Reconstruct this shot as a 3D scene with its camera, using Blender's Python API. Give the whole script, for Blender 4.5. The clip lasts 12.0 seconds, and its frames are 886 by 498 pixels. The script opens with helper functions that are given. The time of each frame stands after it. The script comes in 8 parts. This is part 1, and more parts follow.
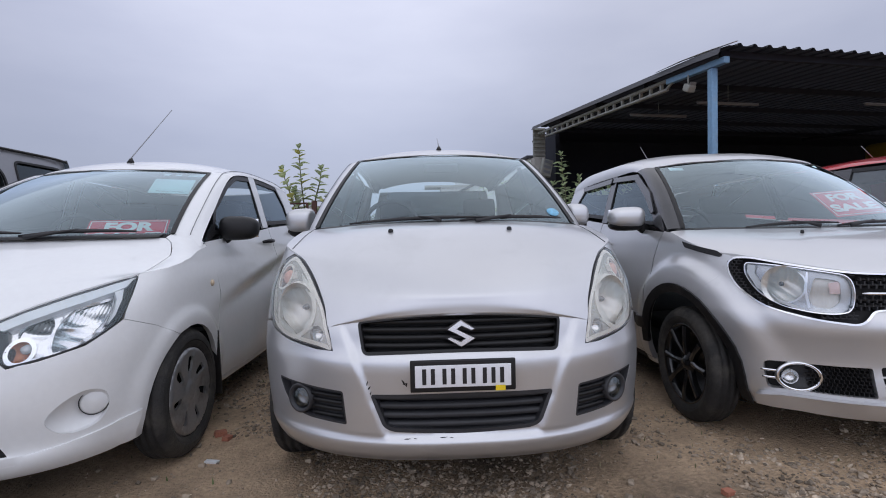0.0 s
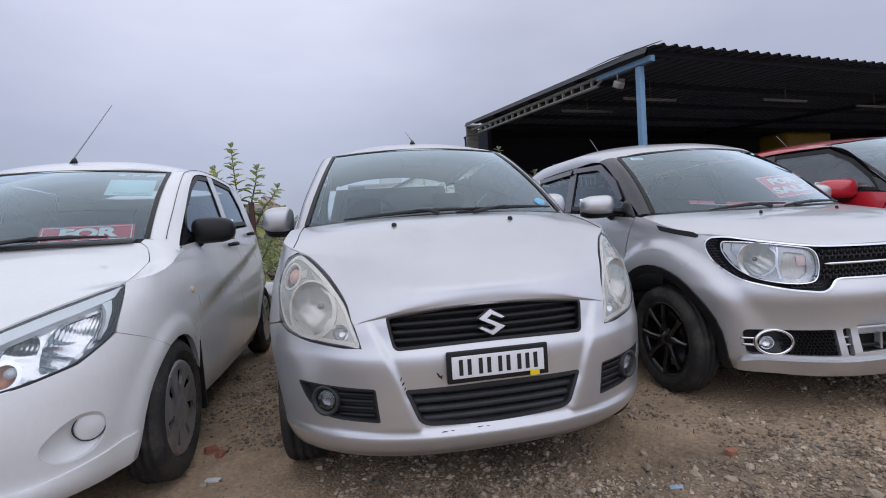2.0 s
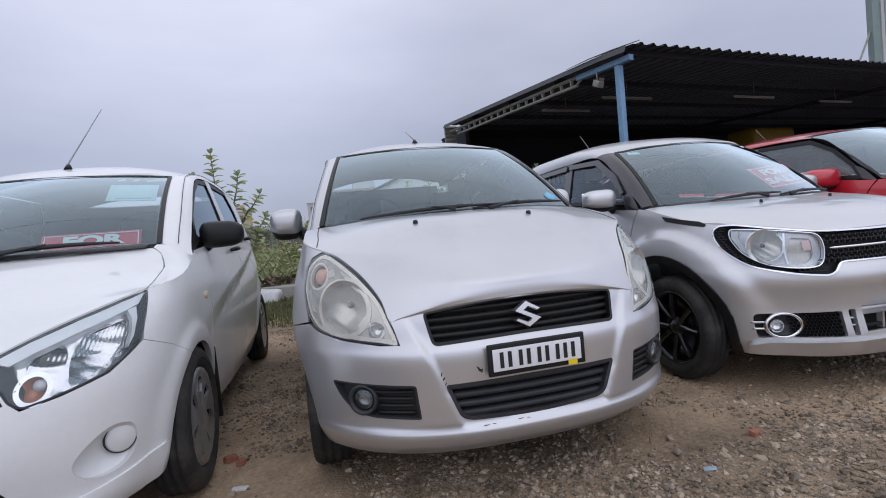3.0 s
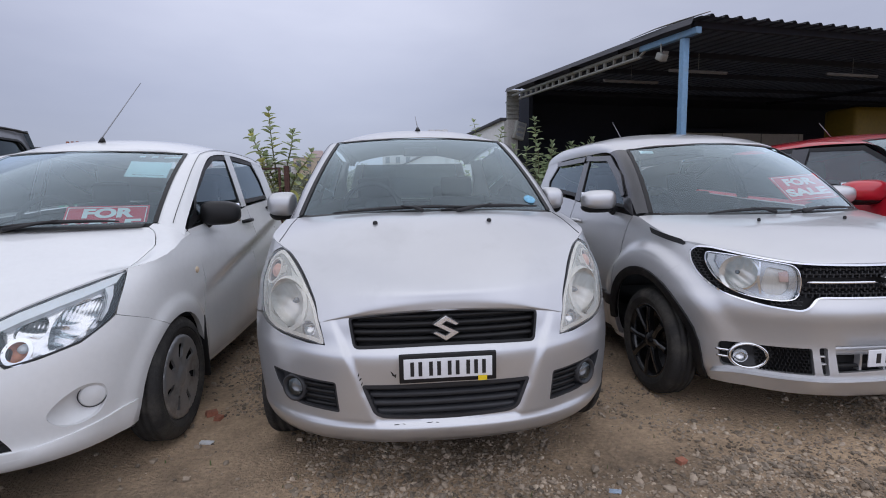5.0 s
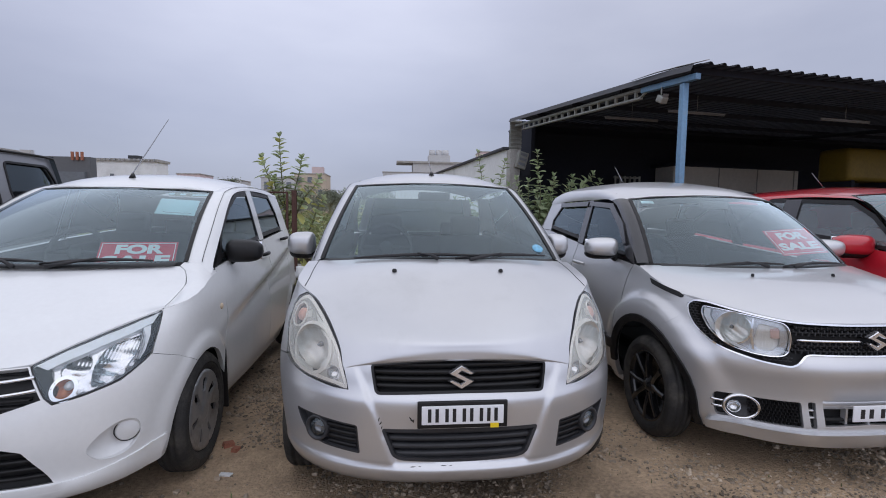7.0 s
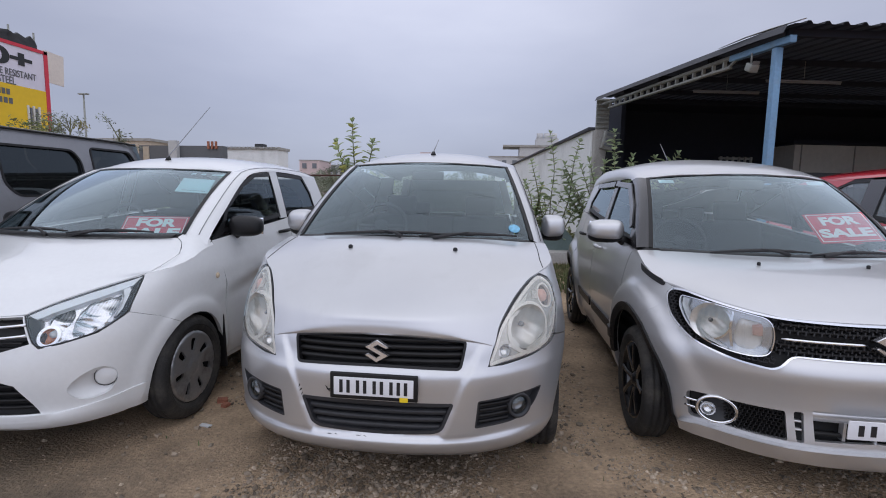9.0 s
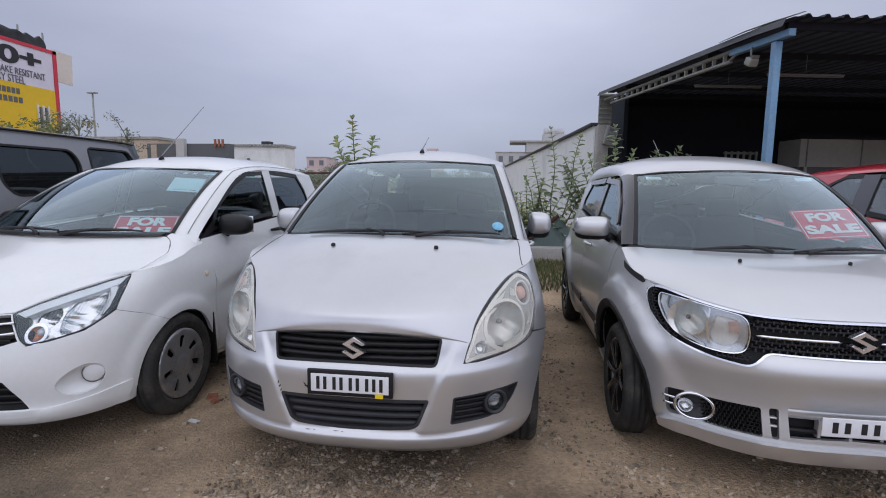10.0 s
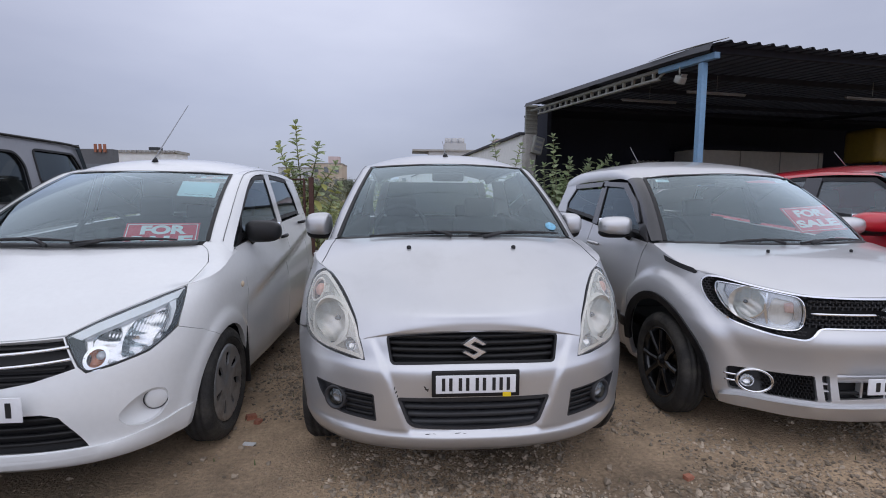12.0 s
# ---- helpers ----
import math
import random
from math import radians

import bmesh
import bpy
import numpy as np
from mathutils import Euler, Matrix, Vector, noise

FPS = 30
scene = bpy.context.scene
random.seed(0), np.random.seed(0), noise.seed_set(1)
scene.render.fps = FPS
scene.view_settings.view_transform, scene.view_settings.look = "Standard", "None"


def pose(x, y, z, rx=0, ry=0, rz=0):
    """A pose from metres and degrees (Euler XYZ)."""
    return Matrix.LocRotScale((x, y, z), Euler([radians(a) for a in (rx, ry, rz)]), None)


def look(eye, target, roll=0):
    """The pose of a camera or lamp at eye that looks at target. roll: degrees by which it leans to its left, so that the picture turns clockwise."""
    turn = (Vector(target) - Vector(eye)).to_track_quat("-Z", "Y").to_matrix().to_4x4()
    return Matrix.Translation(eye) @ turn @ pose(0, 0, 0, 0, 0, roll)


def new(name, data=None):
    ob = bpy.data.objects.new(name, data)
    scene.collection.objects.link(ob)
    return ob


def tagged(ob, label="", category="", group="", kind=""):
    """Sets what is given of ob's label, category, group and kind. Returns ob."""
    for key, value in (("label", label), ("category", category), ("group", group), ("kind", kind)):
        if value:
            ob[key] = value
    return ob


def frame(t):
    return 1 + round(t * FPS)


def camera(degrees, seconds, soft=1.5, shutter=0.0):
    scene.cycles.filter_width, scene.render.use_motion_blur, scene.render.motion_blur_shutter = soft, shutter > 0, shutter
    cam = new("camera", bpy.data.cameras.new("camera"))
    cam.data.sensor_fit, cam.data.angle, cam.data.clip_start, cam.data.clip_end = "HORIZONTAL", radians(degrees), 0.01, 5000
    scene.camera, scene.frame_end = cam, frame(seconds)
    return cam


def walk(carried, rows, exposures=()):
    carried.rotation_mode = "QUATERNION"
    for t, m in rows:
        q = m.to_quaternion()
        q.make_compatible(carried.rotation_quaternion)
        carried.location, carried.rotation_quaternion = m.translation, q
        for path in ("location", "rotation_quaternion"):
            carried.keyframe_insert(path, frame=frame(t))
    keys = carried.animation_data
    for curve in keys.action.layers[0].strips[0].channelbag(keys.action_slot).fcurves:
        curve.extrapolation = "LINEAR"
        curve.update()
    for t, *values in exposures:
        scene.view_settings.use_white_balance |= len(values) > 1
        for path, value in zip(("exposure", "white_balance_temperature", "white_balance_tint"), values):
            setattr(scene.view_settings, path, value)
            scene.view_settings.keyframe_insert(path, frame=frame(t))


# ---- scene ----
import collections
from mathutils.geometry import delaunay_2d_cdt

cam = camera(83.3, 12.0, 1.0)
METRES, EYE, TILT, LEAN, TURN = 3.8, 1.02, -1.8, 1.2, -2.5
ROWS = [
    (0.0, 0.0, 0.0, 0.0, 0.0, 0.0, -0.0),
    (0.5, -0.0024, -0.0014, 0.002, -0.42, -0.36, -0.15),
    (1.0, -0.0063, -0.0002, 0.0008, -1.85, -0.57, 0.0),
    (1.5, -0.0249, -0.0047, 0.0006, -4.65, -0.54, 0.9),
    (2.0, -0.0959, 0.0094, -0.0052, -8.51, -0.4, 2.6),
    (2.5, -0.1585, 0.0218, -0.0112, -11.27, -0.23, 4.08),
    (3.0, -0.1528, 0.02, -0.0103, -11.47, -0.22, 4.39),
    (5.0, -0.0144, -0.0246, 0.0439, -3.27, -4.96, -0.04),
    (5.5, -0.0262, -0.0464, 0.1034, -2.37, -6.19, -1.76),
    (6.0, -0.0338, -0.062, 0.13, -2.34, -5.56, -2.94),
    (6.5, -0.041, -0.0648, 0.1092, -3.11, -3.79, -2.84),
    (7.0, -0.0415, -0.0639, 0.0859, -3.48, -2.75, -1.91),
    (9.0, 0.1667, -0.0526, 0.0838, 8.84, -4.95, -2.48),
    (9.5, 0.2108, -0.0526, 0.0898, 10.87, -5.42, -2.67),
    (10.0, 0.2033, -0.0522, 0.088, 9.68, -5.41, -2.2),
    (10.5, 0.1405, -0.0458, 0.0831, 5.97, -4.97, -1.39),
    (11.0, 0.069, -0.0576, 0.076, 2.19, -4.43, -0.74),
    (11.5, 0.001, -0.0842, 0.07, -0.36, -4.08, -0.78),
    (12.0, -0.0375, -0.0774, 0.0704, -1.61, -4.11, -1.4),
]
walk(cam, [(t, pose(0, 0, EYE, TILT, LEAN, TURN) @ pose(METRES * x, METRES * y, METRES * z, 90 + pitch, roll, yaw)) for t, x, y, z, yaw, pitch, roll in ROWS])

# ---- world and light: a bright overcast sky ----
world = bpy.data.worlds.new("world")
scene.world = world
world.use_nodes = True
wn, wl = world.node_tree.nodes, world.node_tree.links
wn.clear()
w_out, w_bg, w_sky = wn.new("ShaderNodeOutputWorld"), wn.new("ShaderNodeBackground"), wn.new("ShaderNodeTexSky")
w_sky.sky_type, w_sky.sun_disc = "NISHITA", False
w_sky.sun_elevation, w_sky.sun_rotation = radians(58), radians(20)
w_co, w_sep, w_map = wn.new("ShaderNodeTexCoord"), wn.new("ShaderNodeSeparateXYZ"), wn.new("ShaderNodeMapping")
w_ramp, w_noise, w_mix, w_cloud = wn.new("ShaderNodeValToRGB"), wn.new("ShaderNodeTexNoise"), wn.new("ShaderNodeMix"), wn.new("ShaderNodeMix")
w_ramp.color_ramp.elements[0].position, w_ramp.color_ramp.elements[0].color = 0.0, (3.45, 3.78, 4.98, 1)
w_ramp.color_ramp.elements[1].position, w_ramp.color_ramp.elements[1].color = 0.75, (6.9, 7.15, 8.3, 1)
for at, tone in ((0.16, (3.85, 4.18, 5.55)), (0.42, (5.85, 6.1, 7.55))):
    w_ramp.color_ramp.elements.new(at).color = (*tone, 1)
w_map.inputs["Scale"].default_value, w_map.inputs["Location"].default_value = (1.3, 1.3, 4.0), (3.1, 1.7, 0.4)
w_noise.inputs["Scale"].default_value, w_noise.inputs["Detail"].default_value = 1.15, 6
w_mix.data_type = w_cloud.data_type = "RGBA"
w_cloud.blend_type = "MULTIPLY"
w_tone = wn.new("ShaderNodeValToRGB")
w_tone.color_ramp.elements[0].position, w_tone.color_ramp.elements[0].color = 0.32, (0.88, 0.89, 0.92, 1)
w_tone.color_ramp.elements[1].position, w_tone.color_ramp.elements[1].color = 0.70, (1.16, 1.15, 1.12, 1)
w_mix.inputs["Factor"].default_value, w_cloud.inputs["Factor"].default_value = 0.93, 1.0
wl.new(w_co.outputs["Generated"], w_sep.inputs[0])
wl.new(w_sep.outputs["Z"], w_ramp.inputs[0])
wl.new(w_co.outputs["Generated"], w_map.inputs[0])
wl.new(w_map.outputs[0], w_noise.inputs["Vector"])
wl.new(w_noise.outputs[0], w_tone.inputs[0])
# the open sky behind the camera is brighter than the haze over the field
w_side, w_glow, w_dot = wn.new("ShaderNodeMapRange"), wn.new("ShaderNodeVectorMath"), wn.new("ShaderNodeVectorMath")
w_dot.operation, w_dot.inputs[1].default_value = "DOT_PRODUCT", (0.15, -0.98, 0.0)
w_side.inputs["From Min"].default_value, w_side.inputs["From Max"].default_value = -0.6, 0.95
w_side.inputs["To Min"].default_value, w_side.inputs["To Max"].default_value = 1.0, 1.75
w_glow.operation = "MULTIPLY"
wl.new(w_co.outputs["Generated"], w_dot.inputs[0])
wl.new(w_dot.outputs["Value"], w_side.inputs[0])
wl.new(w_ramp.outputs[0], w_glow.inputs[0])
wl.new(w_side.outputs[0], w_glow.inputs[1])
# a thinner, brighter place in the cloud ahead
w_thin, w_gap, w_lift = wn.new("ShaderNodeVectorMath"), wn.new("ShaderNodeMapRange"), wn.new("ShaderNodeVectorMath")
w_thin.operation, w_thin.inputs[1].default_value = "DOT_PRODUCT", (-0.19, 0.88, 0.43)
w_gap.interpolation_type = "SMOOTHSTEP"
w_gap.inputs["From Min"].default_value, w_gap.inputs["From Max"].default_value = 0.84, 1.0
w_gap.inputs["To Min"].default_value, w_gap.inputs["To Max"].default_value = 0.93, 1.16
w_lift.operation = "MULTIPLY"
wl.new(w_co.outputs["Generated"], w_thin.inputs[0])
wl.new(w_thin.outputs["Value"], w_gap.inputs[0])
wl.new(w_glow.outputs[0], w_lift.inputs[0])
wl.new(w_gap.outputs[0], w_lift.inputs[1])
wl.new(w_lift.outputs[0], w_cloud.inputs["A"])
wl.new(w_tone.outputs[0], w_cloud.inputs["B"])
wl.new(w_sky.outputs[0], w_mix.inputs["A"])
wl.new(w_cloud.outputs["Result"], w_mix.inputs["B"])
wl.new(w_mix.outputs["Result"], w_bg.inputs["Color"])
wl.new(w_bg.outputs[0], w_out.inputs[0])
w_bg.inputs["Strength"].default_value = 0.105

sun_data = bpy.data.lights.new("sun", "SUN")
sun_data.energy, sun_data.angle, sun_data.color = 0.5, radians(150), (1.0, 0.97, 0.92)
sun = new("sun", sun_data)
sun.matrix_world = look((3, -6, 24), (0, 0, 0))

# ---- materials ----
def material(name, colour, rough=0.5, metal=0.0, vary=0.12, scale=6.0, fine=60.0, bump=0.0, bump_scale=80.0, coat=0.0, spec=0.5, second=None, spread=0.5, rand=0.0, coords="Object", thin=0.0, island=0.0):
    """A node material whose colour wanders at two scales; second is a stain colour laid on by noise."""
    m = bpy.data.materials.new(name)
    m.use_nodes = True
    n, l = m.node_tree.nodes, m.node_tree.links
    b = n["Principled BSDF"]
    b.inputs["Roughness"].default_value, b.inputs["Metallic"].default_value = rough, metal
    b.inputs["Coat Weight"].default_value, b.inputs["Coat Roughness"].default_value = coat, 0.06
    b.inputs["Specular IOR Level"].default_value = spec
    co = n.new("ShaderNodeTexCoord")
    big, small = n.new("ShaderNodeTexNoise"), n.new("ShaderNodeTexNoise")
    big.inputs["Scale"].default_value, big.inputs["Detail"].default_value = scale, 5
    small.inputs["Scale"].default_value, small.inputs["Detail"].default_value = fine, 3
    l.new(co.outputs[coords], big.inputs["Vector"])
    l.new(co.outputs[coords], small.inputs["Vector"])
    add = n.new("ShaderNodeMath")
    add.operation = "ADD"
    l.new(big.outputs[0], add.inputs[0])
    l.new(small.outputs[0], add.inputs[1])
    ran = n.new("ShaderNodeMapRange")
    ran.inputs["From Min"].default_value, ran.inputs["From Max"].default_value = 0.6, 1.4
    ran.inputs["To Min"].default_value, ran.inputs["To Max"].default_value = 1 - vary, 1 + vary
    l.new(add.outputs[0], ran.inputs[0])
    last = ran.outputs[0]
    if rand or island:
        info, mul, ran2 = n.new("ShaderNodeNewGeometry" if island else "ShaderNodeObjectInfo"), n.new("ShaderNodeMath"), n.new("ShaderNodeMapRange")
        ran2.inputs["To Min"].default_value, ran2.inputs["To Max"].default_value = 1 - rand - island, 1 + rand + island
        mul.operation = "MULTIPLY"
        l.new(info.outputs["Random Per Island" if island else "Random"], ran2.inputs[0])
        l.new(ran2.outputs[0], mul.inputs[0])
        l.new(last, mul.inputs[1])
        last = mul.outputs[0]
    tint = n.new("ShaderNodeMix")
    tint.data_type, tint.blend_type = "RGBA", "MULTIPLY"
    tint.inputs["Factor"].default_value = 1.0
    tint.inputs["A"].default_value = (*colour, 1)
    l.new(last, tint.inputs["B"])
    if second:
        stain, mask, noise3 = n.new("ShaderNodeMix"), n.new("ShaderNodeMapRange"), n.new("ShaderNodeTexNoise")
        stain.data_type = "RGBA"
        noise3.inputs["Scale"].default_value, noise3.inputs["Detail"].default_value, noise3.inputs["Roughness"].default_value = scale * 0.7, 7, 0.65
        l.new(co.outputs[coords], noise3.inputs["Vector"])
        mask.inputs["From Min"].default_value, mask.inputs["From Max"].default_value = spread - 0.08, spread + 0.12
        l.new(noise3.outputs[0], mask.inputs[0])
        l.new(mask.outputs[0], stain.inputs["Factor"])
        stain.inputs["A"].default_value, stain.inputs["B"].default_value = (*colour, 1), (*second, 1)
        l.new(stain.outputs["Result"], tint.inputs["A"])
    l.new(tint.outputs["Result"], b.inputs["Base Color"])
    if thin:
        back, blend, out = n.new("ShaderNodeBsdfTranslucent"), n.new("ShaderNodeMixShader"), n["Material Output"]
        l.new(tint.outputs["Result"], back.inputs["Color"])
        blend.inputs[0].default_value = thin
        l.new(b.outputs[0], blend.inputs[1])
        l.new(back.outputs[0], blend.inputs[2])
        l.new(blend.outputs[0], out.inputs[0])
    if bump:
        bn, bt = n.new("ShaderNodeBump"), n.new("ShaderNodeTexNoise")
        bt.inputs["Scale"].default_value, bt.inputs["Detail"].default_value = bump_scale, 5
        l.new(co.outputs[coords], bt.inputs["Vector"])
        bn.inputs["Strength"].default_value, bn.inputs["Distance"].default_value = bump, 0.02
        l.new(bt.outputs[0], bn.inputs["Height"])
        l.new(bn.outputs[0], b.inputs["Normal"])
    return m


def glass_material(name, tint, gloss=0.02, boost=1.0, haze=0.0, haze_colour=(0.5, 0.55, 0.56)):
    """A thin pane: clear with a tint, glossy by Fresnel, with an optional pale haze."""
    m = bpy.data.materials.new(name)
    m.use_nodes = True
    n, l = m.node_tree.nodes, m.node_tree.links
    n.clear()
    out, mix, clear, shine, fres = (n.new(k) for k in ("ShaderNodeOutputMaterial", "ShaderNodeMixShader", "ShaderNodeBsdfTransparent", "ShaderNodeBsdfGlossy", "ShaderNodeFresnel"))
    clear.inputs[0].default_value = (*tint, 1)
    shine.inputs["Roughness"].default_value = gloss
    shine.inputs["Color"].default_value = (0.78, 0.92, 0.99, 1)
    fres.inputs["IOR"].default_value = 1.5
    power = n.new("ShaderNodeMath")
    power.operation, power.use_clamp = "MULTIPLY", True
    power.inputs[1].default_value = boost
    l.new(fres.outputs[0], power.inputs[0])
    l.new(power.outputs[0], mix.inputs[0])
    last = clear.outputs[0]
    if haze:
        veil, mix2, nz, rg, co = (n.new(k) for k in ("ShaderNodeBsdfDiffuse", "ShaderNodeMixShader", "ShaderNodeTexNoise", "ShaderNodeMapRange", "ShaderNodeTexCoord"))
        veil.inputs[0].default_value = (*haze_colour, 1)
        nz.inputs["Scale"].default_value, nz.inputs["Detail"].default_value = 5, 6
        rg.inputs["To Min"].default_value, rg.inputs["To Max"].default_value = haze * 0.6, haze * 1.4
        l.new(co.outputs["Object"], nz.inputs["Vector"])
        l.new(nz.outputs[0], rg.inputs[0])
        l.new(rg.outputs[0], mix2.inputs[0])
        l.new(clear.outputs[0], mix2.inputs[1])
        l.new(veil.outputs[0], mix2.inputs[2])
        last = mix2.outputs[0]
    l.new(last, mix.inputs[1])
    l.new(shine.outputs[0], mix.inputs[2])
    l.new(mix.outputs[0], out.inputs[0])
    return m


M_WHITE = material("white_paint", (0.75, 0.762, 0.765), 0.30, 0.0, 0.03, 3, 40, coat=0.9, second=(0.70, 0.71, 0.715), spread=0.62)
M_SILVER = material("silver_paint", (0.60, 0.606, 0.622), 0.32, 0.70, 0.06, 3, 500, coat=0.5, second=(0.54, 0.545, 0.556), spread=0.60)
M_SILVER_WARM = material("warm_silver_paint", (0.63, 0.632, 0.642), 0.33, 0.66, 0.05, 3, 500, coat=0.6)
M_RED = material("red_paint", (0.52, 0.015, 0.03), 0.28, 0.1, 0.04, 3, 40, coat=0.9)
M_GREY = material("grey_paint", (0.28, 0.285, 0.305), 0.36, 0.35, 0.05, 3, 40, coat=0.4)
M_BLACK = material("black_plastic", (0.011, 0.011, 0.012), 0.42, 0, 0.2, 20, 200, bump=0.15, bump_scale=300, spec=0.35)
M_PILLAR = material("gloss_black_pillar", (0.020, 0.020, 0.023), 0.26, 0, 0.15, 6, 60, coat=0.7)
M_DARK = material("dark_cavity", (0.008, 0.008, 0.009), 0.7, 0, 0.2)
M_GREYPLASTIC = material("grey_plastic", (0.034, 0.035, 0.039), 0.45, 0, 0.2, 20, 200, spec=0.4)
M_RUBBER = material("tyre_rubber", (0.026, 0.0255, 0.025), 0.75, 0, 0.25, 9, 90, bump=0.25, bump_scale=120, second=(0.062, 0.057, 0.050), spread=0.55, spec=0.3)
M_CHROME = material("chrome", (0.82, 0.83, 0.85), 0.08, 1.0, 0.03)
M_REFLECT = material("lamp_reflector", (0.84, 0.84, 0.86), 0.16, 0.85, 0.06, 20, 90)
M_AMBER = material("amber_lamp", (0.84, 0.50, 0.41), 0.3, 0, 0.15, 40)
M_BROW = material("satin_lamp_strip", (0.86, 0.87, 0.89), 0.36, 0.2, 0.05)
M_FACET = material("faceted_reflector", (0.82, 0.82, 0.83), 0.14, 0.95, 0.06, 20, 90)
M_DARKBEZEL = material("dark_lamp_bezel", (0.26, 0.265, 0.28), 0.24, 0.75, 0.12, 14)
M_SIDELAMP = material("amber_side_lamp", (0.60, 0.48, 0.34), 0.3, 0, 0.1)
M_LAMPBASE = material("pale_lamp_housing", (0.90, 0.865, 0.82), 0.26, 0.15, 0.10, 12, 60)
M_LAMPINNER = material("grey_lamp_facets", (0.60, 0.585, 0.555), 0.26, 0.55, 0.14, 18, 70)
M_ORANGE = material("orange_lamp", (0.78, 0.30, 0.14), 0.22, 0.2, 0.15, 40)
M_PINK = material("faded_amber_reflector", (0.74, 0.56, 0.53), 0.2, 0.6, 0.1, 30)
M_BADGE = material("bright_badge_chrome", (0.82, 0.82, 0.84), 0.16, 0.9, 0.04)
M_LAMPGREY = material("grey_lamp_bezel", (0.54, 0.55, 0.57), 0.24, 0.75, 0.12, 14)
M_BOWL = material("ribbed_reflector", (0.76, 0.745, 0.71), 0.30, 0.6, 0.10, 30, 120)
M_COVER = material("silver_wheel_cover", (0.40, 0.405, 0.415), 0.28, 0.7, 0.10, 10, 80, second=(0.20, 0.19, 0.18), spread=0.60)
M_BLACKRIM = material("gloss_black_rim", (0.007, 0.007, 0.008), 0.22, 0.0, 0.1, coat=0.5)
M_INTERIOR = material("dark_interior", (0.022, 0.023, 0.025), 0.7, 0, 0.2)
M_SEAT = material("grey_seat_cloth", (0.045, 0.047, 0.05), 0.9, 0, 0.2, 15, 150)
M_LINER = material("grey_headliner", (0.14, 0.14, 0.138), 0.9, 0, 0.05)
M_PAPER = material("pale_green_paper", (0.60, 0.80, 0.82), 0.7, 0, 0.04)
M_SIGNRED = material("red_sign_card", (0.70, 0.04, 0.075), 0.5, 0, 0.08, 10)
M_SIGNWHITE = material("white_lettering", (0.90, 0.90, 0.89), 0.55, 0, 0.04)
M_PLATE = material("plate_white", (0.78, 0.79, 0.82), 0.4, 0, 0.05, 12)
M_INK = material("plate_black", (0.015, 0.015, 0.017), 0.45, 0, 0.1)
M_YELLOW = material("yellow_tab", (0.85, 0.62, 0.02), 0.5, 0, 0.05)
M_BLUE = material("blue_sticker", (0.20, 0.48, 0.68), 0.5, 0, 0.25, 60)
M_GLASS = glass_material("car_glass", (0.78, 0.92, 0.94), 0.012, 2.4)
M_GLASSREAR = glass_material("tinted_rear_glass", (0.07, 0.085, 0.09), 0.02, 1.4, 0.06, (0.34, 0.44, 0.46))
M_GLASSDARK = glass_material("tinted_glass", (0.82, 0.88, 0.88), 0.012, 1.4)
M_GLASSPALE = glass_material("dusty_windscreen_glass", (0.86, 0.94, 0.95), 0.012, 2.7)
# Strong pale haze stands in for bright reflections on the side panes.
M_GLASSVEILED = glass_material("dusty_side_glass", (0.80, 0.84, 0.84), 0.02, 1.3, 0.30, (0.44, 0.47, 0.48))
M_SEATPALE = material("beige_seat_cover", (0.42, 0.39, 0.35), 0.8, 0, 0.15, 12, 90)
M_GLASSBLACK = glass_material("black_glass", (0.05, 0.055, 0.06), 0.02, 1.4, 0.02)
M_LENS = glass_material("clear_lens", (0.97, 0.97, 0.96), 0.03, 1.8)
M_LENSOLD = glass_material("hazed_lens", (0.98, 0.97, 0.94), 0.05, 1.1, 0.13, (0.90, 0.85, 0.79))


# ---- mesh kit ----
def part(name, bm, mat, parent=None, label="", smooth=True):
    me = bpy.data.meshes.new(name)
    bm.normal_update()
    bm.to_mesh(me)
    bm.free()
    if smooth:
        me.polygons.foreach_set("use_smooth", [True] * len(me.polygons))
    me.materials.append(mat)
    ob = new(name, me)
    ob.parent = parent
    if label:
        tagged(ob, label)
    return ob


def thing(name, m, label, category, group="", kind=""):
    ob = new(name)
    ob.empty_display_size = 0.1
    ob.matrix_world = m
    return tagged(ob, label, category, group, kind)


def add_box(bm, size, at=(0, 0, 0), turn=(0, 0, 0), bevel=0.0):
    r = bmesh.ops.create_cube(bm, size=1, matrix=pose(*at, *turn) @ Matrix.Diagonal((*size, 1)))
    if bevel:
        es = list({e for v in r["verts"] for e in v.link_edges})
        bmesh.ops.bevel(bm, geom=es, offset=bevel, segments=2, profile=0.6, affect="EDGES")
    return bm


def box(size, at=(0, 0, 0), turn=(0, 0, 0), bevel=0.0):
    return add_box(bmesh.new(), size, at, turn, bevel)


def add_cyl(bm, r1, r2, length, m, seg=20):
    """A capped cone along the local z of m, from 0 to length."""
    bmesh.ops.create_cone(bm, cap_ends=True, segments=seg, radius1=r1, radius2=r2, depth=length, matrix=m @ Matrix.Translation((0, 0, length / 2)))
    return bm


def rod(bm, a, b, r1, r2=None, seg=8):
    a, b = Vector(a), Vector(b)
    d = b - a
    return add_cyl(bm, r1, r1 if r2 is None else r2, d.length, Matrix.Translation(a) @ d.to_track_quat("Z", "Y").to_matrix().to_4x4(), seg)


